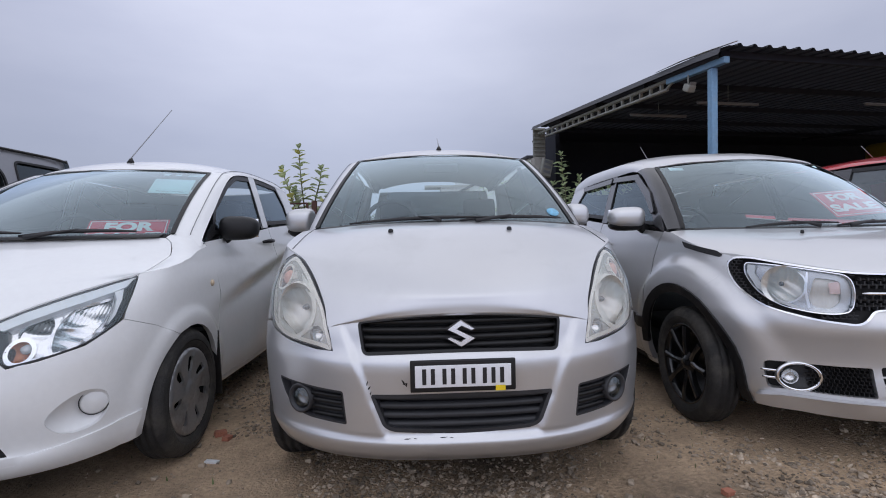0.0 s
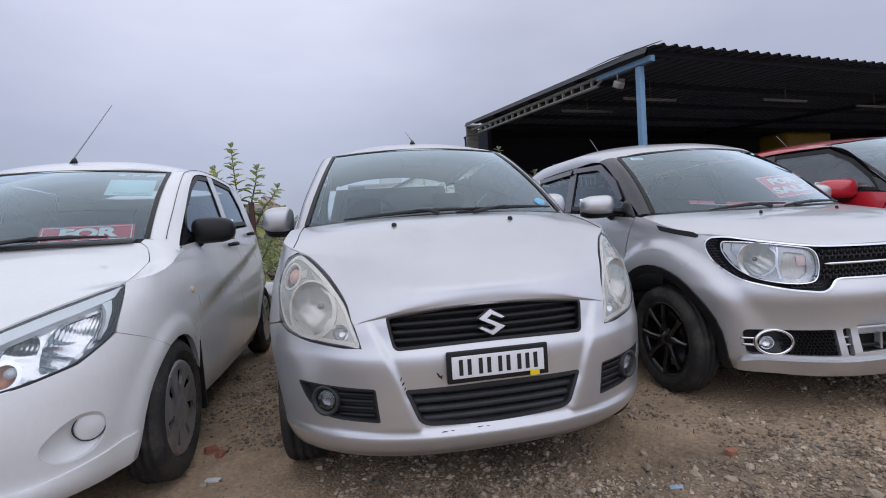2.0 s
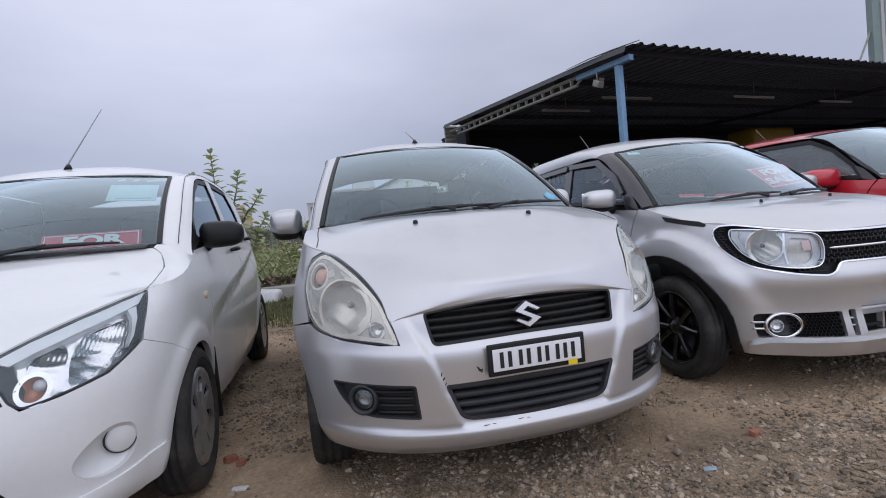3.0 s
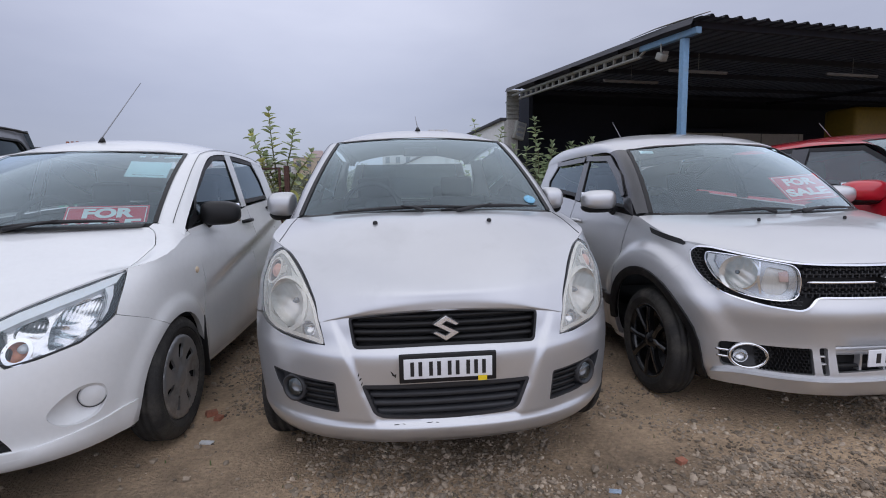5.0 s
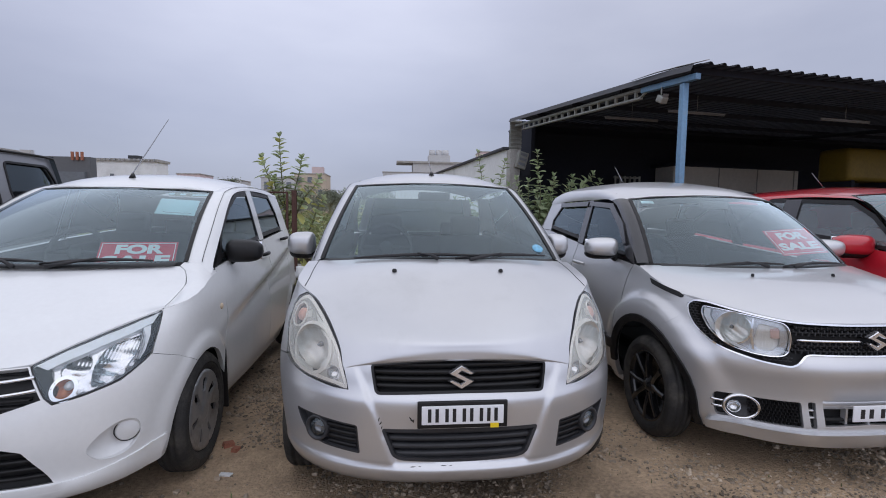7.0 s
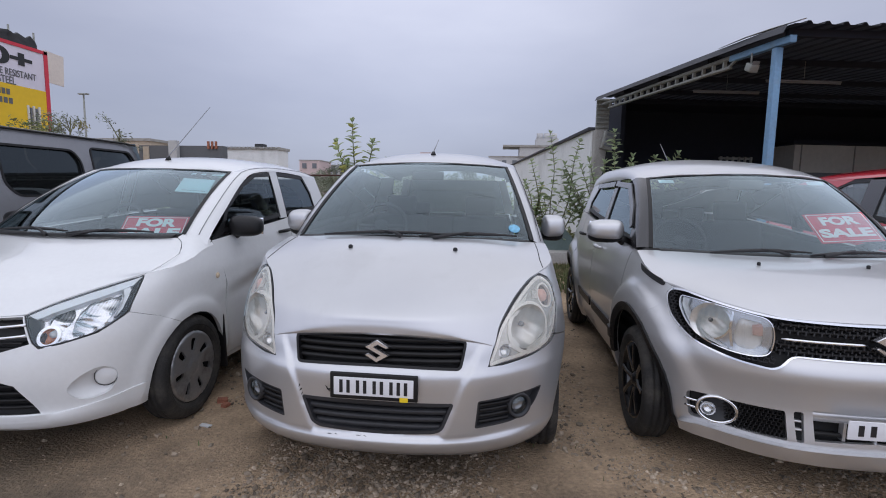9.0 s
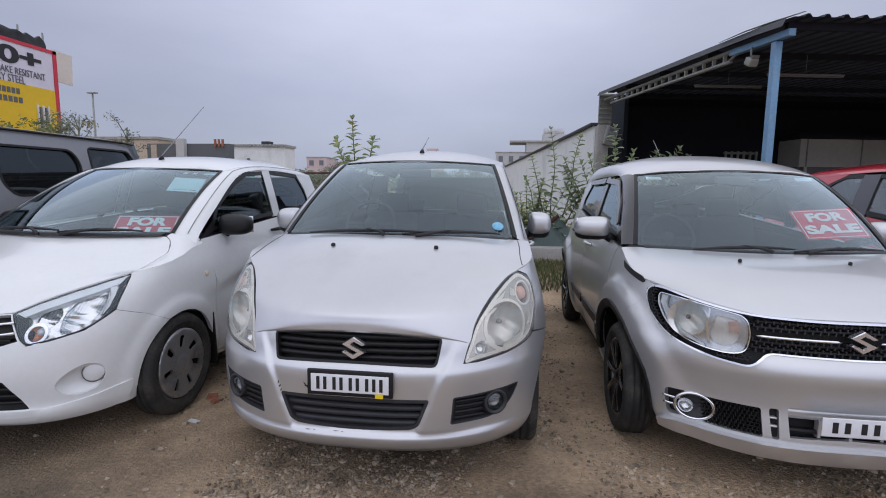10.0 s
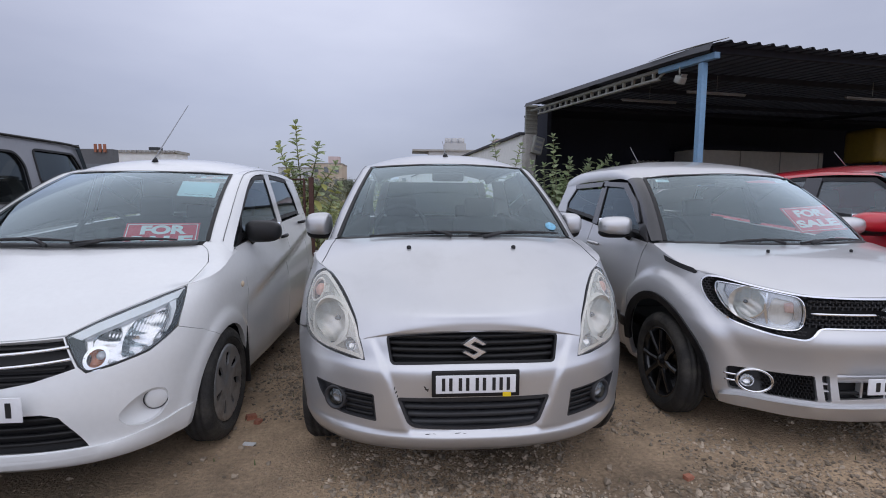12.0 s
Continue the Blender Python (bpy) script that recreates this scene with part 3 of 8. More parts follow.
def sale_sign(name, m, w=0.36, h=0.19):
    """A red card with white words and a thin white border."""
    root = thing(name, m, "red FOR SALE card with white letters behind the windscreen", "sign", "sale signs")
    part("card", box((w, h, 0.004), (0, 0, 0)), M_SIGNRED, root, "red card", smooth=False)
    bm = bmesh.new()
    for sx, sy, x, y in ((w - 0.02, 0.004, 0, h / 2 - 0.012), (w - 0.02, 0.004, 0, -h / 2 + 0.012), (0.004, h - 0.02, w / 2 - 0.012, 0), (0.004, h - 0.02, -w / 2 + 0.012, 0)):
        add_box(bm, (sx, sy, 0.002), (x, y, 0.0035))
    part("border", bm, M_SIGNWHITE, root, smooth=False)
    text_part("lettering", "FOR", 0.092, pose(0, h * 0.21, 0.004), M_SIGNWHITE, root, 0.0008, w * 0.62, 0.0045)
    text_part("lettering", "SALE", 0.092, pose(0, -h * 0.20, 0.004), M_SIGNWHITE, root, 0.0008, w * 0.86, 0.0045)
    return root


def plate(parent, m, w, h, surround, ink=(8, 0.055), bars=True):
    """A number plate with its characters as plain bars."""
    if surround:
        bm = add_box(bmesh.new(), (w + 0.034, h + 0.034, 0.016), (0, 0, 0), bevel=0.005)
        bm.transform(m)
        base = part("plate_frame", bm, M_BLACK, parent, "black plastic plate frame")
    else:
        base = parent
    bm = add_box(bmesh.new(), (w, h, 0.006), (0, 0, 0.0075), bevel=0.002)
    bm.transform(m)
    sheet = part("number_plate", bm, M_PLATE, base, "white number plate with black bars")
    n, ch = ink
    gaps = (2, 4, 6)
    step = w * 0.9 / (n + 2.0)
    x = -w * 0.45 + step * 0.5
    for i in range(n + 2):
        if i in gaps:
            x += step * 0.33
        if x > w * 0.46:
            break
        bm = add_box(bmesh.new(), (step * 0.46, ch, 0.002), (x, 0, 0.0115))
        bm.transform(m)
        part("plate_bar", bm, M_INK, sheet, smooth=False)
        x += step
    return base


def cabin(parent, spec):
    """Dashboard, wheel, seats and headliner, dimly seen through the glass."""
    y0, w, floor_z, dash_z, cloth = spec["cowl_y"], spec["w"], 0.35, spec["dash_z"], spec.get("cloth", M_SEAT)
    part("dashboard", box((w * 2 - 0.16, 0.42, 0.30), (0, y0 + 0.30, dash_z - 0.17), (6, 0, 0), 0.05), M_INTERIOR, parent)
    bm = bmesh.new()
    lathe(bm, [(0.175 + 0.016 * math.cos(a), 0.016 * math.sin(a)) for a in lin(0, 6.2832, 9)], pose(-0.33, y0 + 0.72, dash_z + 0.02, 65, 0, 0), 36)
    add_cyl(bm, 0.05, 0.04, 0.03, pose(-0.33, y0 + 0.72, dash_z + 0.02, 65, 0, 0))
    for a in (0, 180, 270):
        p = pose(-0.33, y0 + 0.72, dash_z + 0.02, 65, 0, 0)
        rod(bm, p @ Vector((0, 0, 0.01)), p @ Vector((0.17 * math.cos(radians(a)), 0.17 * math.sin(radians(a)), 0)), 0.014)
    part("steering_wheel", bm, M_INTERIOR, parent)
    for s in (1, -1):
        part("door_trim", box((0.06, 2.3, 0.20), (s * (w - 0.085), y0 + 1.42, dash_z - 0.065), (1.5, 0, 0), 0.02), M_INTERIOR, parent)
    for x in (-0.34, 0.34):
        part("front_seat", box((0.48, 0.5, 0.18), (x, y0 + 1.15, floor_z + 0.12), (0, 0, 0), 0.05), cloth, parent)
        part("seat_back", box((0.46, 0.14, 0.62), (x, y0 + 1.42, floor_z + 0.48), (-14, 0, 0), 0.05), cloth, parent)
        part("headrest", box((0.26, 0.09, 0.17), (x, y0 + 1.52, floor_z + 0.86), (-12, 0, 0), 0.035), cloth, parent)
    part("rear_seat", box((w * 2 - 0.36, 0.16, 0.56), (0, y0 + 2.25, floor_z + 0.46), (-16, 0, 0), 0.05), cloth, parent)
    for x in (-0.33, 0.33):
        part("headrest", box((0.24, 0.09, 0.14), (x, y0 + 2.36, floor_z + 0.80), (-12, 0, 0), 0.03), cloth, parent)
    part("cabin_floor", box((w * 2 - 0.12, 2.4, 0.05), (0, y0 + 1.4, floor_z - 0.05)), M_INTERIOR, parent)


def greenhouse(parent, sh, g, paint, frame_mat, glass):
    """Windscreen, roof, pillars and rails from a few corner points."""
    (yc, zc), (xw, yw, zw) = g["cowl"], g["cowl_corner"]
    (yh, zh), (xh, yhc, zhc) = g["head"], g["head_corner"]
    bow = g.get("bow", 0.03)

    def screen(p, q):
        k = p * p
        a = Vector((p * xw, yc + (yw - yc) * k, zc + (zw - zc) * k))
        b = Vector((p * xh, yh + (yhc - yh) * k, zh + (zhc - zh) * k))
        up = Vector((0, -(b.z - a.z), b.y - a.y)).normalized()
        return a.lerp(b, q) + up * (bow * 4 * q * (1 - q))
    ws = part("windscreen", grid_mesh(bmesh.new(), screen, lin(-1, 1, 33), lin(0, 1, 17)), glass, parent, "clear laminated windscreen")
    ws.visible_shadow = False
    bm = bmesh.new()

    def inner(p, q):
        return screen(p, q) + Vector((0, 0.006, -0.004))
    grid_mesh(bm, inner, lin(-1, 1, 33), lin(0, 0.022, 3))
    grid_mesh(bm, inner, lin(-1, 1, 33), lin(0.955, 1, 3))
    grid_mesh(bm, inner, lin(-1, -0.955, 3), lin(0.022, 0.955, 17))
    grid_mesh(bm, inner, lin(0.955, 1, 3), lin(0.022, 0.955, 17))
    part("screen_border", bm, M_INK, ws)
    part("screen_seal", loft(bmesh.new(), [screen(p, 0) + Vector((0, -0.05, -0.015)) for p in lin(-0.93, 0.93, 25)], [screen(p, 0) + Vector((0, 0.0, 0.002)) for p in lin(-0.93, 0.93, 25)], [Vector((0, 0, 0.004))] * 25, 4, True), M_BLACK, parent, "black cowl strip")
    # rubber seal round the glass
    bm = bmesh.new()

    def outer(p, q):
        return screen(p, q) + Vector((0, -0.003, 0.004))
    grid_mesh(bm, outer, lin(-1.004, -0.970, 3), lin(0, 1, 21))
    grid_mesh(bm, outer, lin(0.970, 1.004, 3), lin(0, 1, 21))
    grid_mesh(bm, outer, lin(-1, 1, 33), lin(0.985, 1.002, 3))
    part("glass_seal", bm, M_BLACK, ws)
    # roof
    we, ze, zm, ye = knots(g["roof_w"]), knots(g["roof_edge"]), knots(g["roof_mid"]), g["roof_end"]

    def roof(p, q):
        y0 = yh + (yhc - yh) * p * p
        y = y0 + (ye - y0) * q
        yb = yhc + (ye - yhc) * q
        return Vector((p * we(yb), y, ze(yb) + (zm(y) - ze(yb)) * (1 - abs(p) ** 2.4)))
    part("roof", grid_mesh(bmesh.new(), roof, lin(-1, 1, 33), lin(0, 1, 25)), g.get("roof_mat", paint), parent)
    part("headliner", grid_mesh(bmesh.new(), lambda p, q: roof(p * 0.99, q) - Vector((0, 0, 0.025)), lin(-1, 1, 13), lin(0.01, 1, 9), True), M_LINER, parent)
    lip = [roof(p, 0) for p in lin(-1, 1, 25)]
    part("roof_lip", loft(bmesh.new(), [p + Vector((0, 0.002, -0.022)) for p in lip], lip, [Vector((0, -0.006, 0.003))] * 25, 5), g.get("roof_mat", paint), parent)
    # pillars and rails
    n = 40
    inn = [screen(1, q) for q in lin(0, 1, 16)] + [roof(1, q) for q in lin(0, 1, n - 15)[1:]]
    out = smooth_line([(*p, 0) for p in g["rail"]], 8)
    lens_ = [0]
    for a, b in zip(out, out[1:]):
        lens_.append(lens_[-1] + (b - a).length)
    lin_ = [0]
    for a, b in zip(inn, inn[1:]):
        lin_.append(lin_[-1] + (b - a).length)

    def along(pts, ls, t):
        d = t * ls[-1]
        i = max(k for k in range(len(ls) - 1) if ls[k] <= d + 1e-9)
        return pts[i].lerp(pts[i + 1], (d - ls[i]) / max(1e-9, ls[i + 1] - ls[i]))
    split = lin_[15] / lin_[-1]
    osplit = g.get("rail_split", split)
    a_in, b_out = [], []
    for t in lin(0, 1, 49):
        u = t / 0.5 * split if t <= 0.5 else split + (t - 0.5) / 0.5 * (1 - split)
        v = t / 0.5 * osplit if t <= 0.5 else osplit + (t - 0.5) / 0.5 * (1 - osplit)
        a_in.append(along(inn, lin_, u))
        o = along(out, lens_, v)
        x, y, z = sh.xyz(sh.at_y(o.x, o.y), o.y)
        b_out.append(Vector((x, y, z)))
    swell = [Vector((0.7, -0.35, 0.6)).normalized() * g.get("swell", 0.018) * (0.2 + 0.8 * min(1, i / 8)) for i in range(49)]
    cut = 24
    for s in (1, -1):
        fl = Matrix.Diagonal((s, 1, 1, 1))
        for name, lo, hi, mat in (("a_pillar", 0, cut + 1, frame_mat), ("roof_rail", cut, 49, g.get("rail_mat", paint))):
            bm = bmesh.new()
            loft(bm, a_in[lo:hi], b_out[lo:hi], swell[lo:hi], 7)
            inner_bm = loft(bmesh.new(), [p + Vector((-0.012, 0.012, -0.01)) for p in a_in[lo:hi]], [p + Vector((-0.03, 0.01, 0)) for p in b_out[lo:hi]], swell[lo:hi], 4, True)
            for half in (bm, inner_bm):
                half.transform(fl)
                if s < 0:
                    bmesh.ops.reverse_faces(half, faces=half.faces)
            part("pillar_lining", inner_bm, M_INTERIOR, part(name, bm, mat, parent))
    if g.get("seam"):
        for s in (1, -1):
            k = g["seam"]
            pts = [(a.lerp(b, k) + w * (4 * k * (1 - k)) + w.normalized() * 0.004) for a, b, w in zip(a_in[1:], b_out[1:], swell[1:])]
            part("door_seam", tube(bmesh.new(), [Vector((s * p.x, p.y, p.z)) for p in pts], 0.0018, 5), M_GREYPLASTIC, parent)
    return screen, roof


def cowl(parent, hood, screen, paint):
    """The panel that closes the gap between the bonnet's rear edge and the glass."""
    for name, lo, hi, mat in (("cowl_panel", -0.94, 0.94, M_BLACK), ("cowl_corner", 0.93, 1.0, paint), ("cowl_corner", -1.0, -0.93, paint)):
        if mat is None:
            continue
        ps = lin(lo, hi, 25 if hi - lo > 1 else 5)
        lift = Vector((0, 0, 0.004)) if mat is not M_BLACK else Vector((0, 0, -0.006))
        part(name, loft(bmesh.new(), [hood(p, 0.985) + Vector((0, 0, -0.012)) + lift for p in ps], [screen(p, 0.02) + Vector((0, 0.0, 0.002)) + lift for p in ps], [Vector((0, 0, 0.004))] * len(ps), 4, True), mat, parent)


def hood_surface(mid, edge, k=2.2, m=2.6, crease=0.0):
    """A bonnet between its middle line (y, z) and its side edge (x, y, z), both from front to back."""
    c = smooth_line([(0, *p) for p in mid], 10)
    e = smooth_line(edge, 10)

    def at(pts, t):
        d = min(max(t, 0), 1) * (len(pts) - 1)
        i = min(int(d), len(pts) - 2)
        return pts[i].lerp(pts[i + 1], d - i)

    def f(p, q):
        a, b = at(c, q), at(e, q)
        w = abs(p)
        ridge = crease * (1 - min(1, max(0, (w - 0.60) / 0.16)) ** 2 * (3 - 2 * min(1, max(0, (w - 0.60) / 0.16)))) * math.sin(math.pi * min(1, max(0, q))) ** 0.6
        return Vector((p * b.x, a.y + (b.y - a.y) * w ** k, a.z + (b.z - a.z) * w ** m + ridge))
    return f


def bonnet(parent, f, paint, rows=28):
    bm = grid_mesh(bmesh.new(), f, lin(-1, 1, 49), lin(0, 1, rows))
    edge = [f(p, 0) for p in lin(-1, 1, 49)]
    loft(bm, [p + Vector((0, 0.015, -0.012)) for p in edge], edge, [Vector((0, -0.003, -0.003))] * 49, 4)
    for s in (-1, 1):
        side = [f(s, q) for q in lin(0, 1, rows)]
        loft(bm, side, [p + Vector((0, 0, -0.02)) for p in side], [Vector((0, 0, 0))] * rows, 3, s > 0)
    return part("bonnet", bm, paint, parent)


def closing(parent, sh, length, w):
    """The dark belly and engine bay, and the wheel wells, so that nothing shows through."""
    part("underbody", box((w * 2 - 0.44, length - 0.55, 0.25), (0, length / 2 + 0.06, 0.28), (0, 0, 0), 0.03), M_DARK, parent)
    # Low unseen plates, added to block light and deepen the shade below.
    part("floor_pan", box((w * 2 - 0.16, length - 2.05, 0.16), (0, length / 2 + 0.09, 0.235), (0, 0, 0), 0.03), M_DARK, parent)
    part("undertray", box((w * 2 - 0.95, 0.60, 0.05), (0, 0.48, 0.195), (0, 0, 0), 0.015), M_DARK, parent)
    part("splash_guard", box((w * 2 - 0.52, 0.62, 0.03), (0, 0.68, 0.175), (0, 0, 0), 0.01), M_DARK, parent)
    part("engine_bay", box((w * 2 - 0.62, 0.45, 0.42), (0, 0.52, 0.48), (0, 0, 0), 0.05), M_DARK, parent)

def nose_ridge(q, z):
    """The middle of the nose is set back a little between two upright ridges."""
    edge = 0.352 + 0.115 * max(0.0, min(1.0, (z - 0.40) / 0.28)) ** 1.3 - 0.05 * max(0.0, min(1.0, (0.42 - z) / 0.14))
    step = lambda t: max(0.0, min(1.0, t)) ** 2 * (3 - 2 * max(0.0, min(1.0, t)))
    return 0.015 * step((q - edge + 0.030) / 0.030) * (1 - step((q - edge - 0.012) / 0.30)) * step((z - 0.285) / 0.02) * (1 - step((z - 0.62) / 0.12))


def flank_crease(y, z):
    """A crease that climbs from behind the front wheel to the rear door's handle, with a hollow below it."""
    d = z - (0.700 + 0.155 * (y - 1.15))
    grow = min(1.0, max(0.0, (y - 0.95) / 0.75)) * min(1.0, max(0.0, (3.35 - y) / 0.4))
    rise = 0.020 * math.exp(-max(0.0, d) / 0.11)
    drop = 0.048 * min(1.0, max(0.0, -d / 0.085)) * math.exp(-max(0.0, -d - 0.085) / 0.20)
    return grow * (rise - drop + 0.004)


RITZ = Shell([(0.18, 0.805), (0.3, 0.842), (0.45, 0.856), (0.62, 0.860), (0.78, 0.848), (0.9, 0.815), (1.0, 0.785), (1.25, 0.705), (1.54, 0.60)],
             [(0.18, 0.085), (0.225, 0.022), (0.274, -0.004), (0.300, 0.018), (0.40, 0.014), (0.52, 0.010), (0.560, 0.014), (0.585, 0.030), (0.62, 0.046), (0.68, 0.062), (0.78, 0.12), (0.94, 0.33), (1.1, 0.5), (1.6, 1.0)],
             [(0.2, 3.72), (0.5, 3.77), (0.9, 3.74), (1.1, 3.70), (1.55, 3.45)], 2.55, 0.75, 3.2, [(0.73, 0.30, 0.36, 0.07, 0.008), (3.09, 0.30, 0.36, 0.07, 0.012)], 0.03, nose_ridge)
CELERIO = Shell([(0.18, 0.73), (0.3, 0.768), (0.45, 0.785), (0.62, 0.80), (0.8, 0.80), (0.95, 0.78), (1.05, 0.755), (1.3, 0.69), (1.5, 0.63)],
                [(0.18, 0.085), (0.235, 0.012), (0.275, 0.032), (0.42, 0.018), (0.56, 0.04), (0.70, 0.10), (0.78, 0.18), (0.88, 0.34), (1.1, 0.55), (1.6, 1.0)],
                [(0.2, 3.55), (0.5, 3.6), (0.9, 3.57), (1.1, 3.52), (1.5, 3.25)], 3.0, 0.8, 3.1, [(0.78, 0.275, 0.355, 0.05, 0.016), (3.2, 0.28, 0.355, 0.05, 0.014)], crease=flank_crease, sharp=4)
IGNIS = Shell([(0.18, 0.75), (0.3, 0.795), (0.45, 0.82), (0.62, 0.835), (0.8, 0.825), (0.93, 0.80), (1.02, 0.77), (1.25, 0.70), (1.5, 0.62)],
              [(0.18, 0.09), (0.27, 0.02), (0.33, 0.028), (0.42, 0.040), (0.50, 0.028), (0.57, 0.008), (0.615, 0.016), (0.66, 0.046), (0.78, 0.055), (0.90, 0.10), (1.05, 0.35), (1.6, 1.0)],
              [(0.2, 3.6), (0.5, 3.69), (0.9, 3.65), (1.1, 3.6), (1.5, 3.35)], 2.5, 0.8, 3.1, [(0.75, 0.31, 0.445, 0.090, 0.038), (3.18, 0.31, 0.445, 0.090, 0.036)], sharp=5)


def lamp_bowl(parent, sh, s, z, r, depth, mat=None, tilt=0.0, squash=1.0, bulb=True, push=0.0):
    """A round reflector set into the body at (s, z), facing forwards."""
    c = sh(s, z)
    mat = mat or M_REFLECT
    m = pose(c.x, c.y, c.z, 90, 0, tilt) @ Matrix.Translation((0, 0, -push))
    prof = [(r * k, -depth * (1 - k * k) - 0.004) for k in lin(0.01, 1, 15)] + [(r * 1.05, 0.0)]
    bm = lathe(bmesh.new(), prof, Matrix(), 64)
    if r > 0.06:
        # upright flutes pressed into the upper and lower thirds of the bowl
        for v in bm.verts:
            a = abs(v.co.y) / r
            if math.hypot(v.co.x, v.co.y) < r * 0.93:
                if v.co.y > 0.12 * r:
                    v.co.z += 0.0032 * math.sin(v.co.x / r * 15.0) * min(1.0, a * 2.5)
                else:
                    v.co.z += 0.0018 * math.sin(v.co.x / r * 7.0 + v.co.y / r * 9.0)
    bm.transform(m @ Matrix.Diagonal((squash, 1, 1, 1)))
    bowl = part("reflector", bm, mat, parent, "bright fluted lamp reflector")
    if bulb:
        bm = lathe(bmesh.new(), [(0.0, 0.42 * depth), (r * 0.06, 0.40 * depth), (r * 0.08, 0.34 * depth), (r * 0.085, 0.2 * depth), (r * 0.12, 0.18 * depth), (r * 0.13, -0.1 * depth)], m @ Matrix.Translation((0, 0, -depth)), 18)
        part("bulb", bm, M_DARKBEZEL, bowl, "grey bulb shield")
    return bowl


def slats(parent, sh, x0, x1, zs, h, depth, mat, tilt=0.02, proud=-0.012, name="grille_slat"):
    """Level bars across an opening, following the nose's curve."""
    for z in zs:
        xa, xb = (f(z) if callable(f) else f for f in (x0, x1))
        bm = bmesh.new()
        us = lin(xa, xb, 21)
        rows = []
        for dz, dd in ((-h / 2, proud - depth), (-h / 2 + tilt * 0.2, proud), (h / 2, proud - tilt), (h / 2, proud - depth)):
            rows.append([bm.verts.new(sh(u, z) + Vector((0, -dd, dz))) for u in us])
        for a, b in zip(rows, rows[1:]):
            for i in range(20):
                bm.faces.new((a[i], a[i + 1], b[i + 1], b[i]))
        part(name, bm, mat, parent)


def backing(sh, poly, depth, step=0.04):
    return patch(sh, shrink(poly, -0.012), step=step, offset=-depth, rim=0)


def door_handle(parent, sh, y, z, mat, w=0.19):
    for s in (1, -1):
        c = sh(s * sh.at_y(y, z), z)
        bm = bmesh.new()
        tube(bm, [c + Vector((s * d, dy, dz)) for dy, dz, d in ((-w / 2, 0.0, 0.004), (-w * 0.35, 0.004, 0.03), (0, 0.006, 0.036), (w * 0.35, 0.006, 0.03), (w / 2, 0.002, 0.004))], [0.010, 0.014, 0.015, 0.014, 0.010], 8)
        part("door_handle", bm, mat, parent)


def aerial(parent, x, y, z, length, lean, side=0.0):
    bm = add_cyl(bmesh.new(), 0.024, 0.009, 0.036, pose(x, y + 0.004, z - 0.008, -math.degrees(lean) * 0.3, 0, 0))
    base = part("aerial_base", bm, M_BLACK, parent)
    bm = rod(bmesh.new(), (x, y, z + 0.02), (x + side, y + math.sin(lean) * length, z + math.cos(lean) * length), 0.0042, 0.0026, 6)
    part("aerial_rod", bm, M_DARKBEZEL, base)


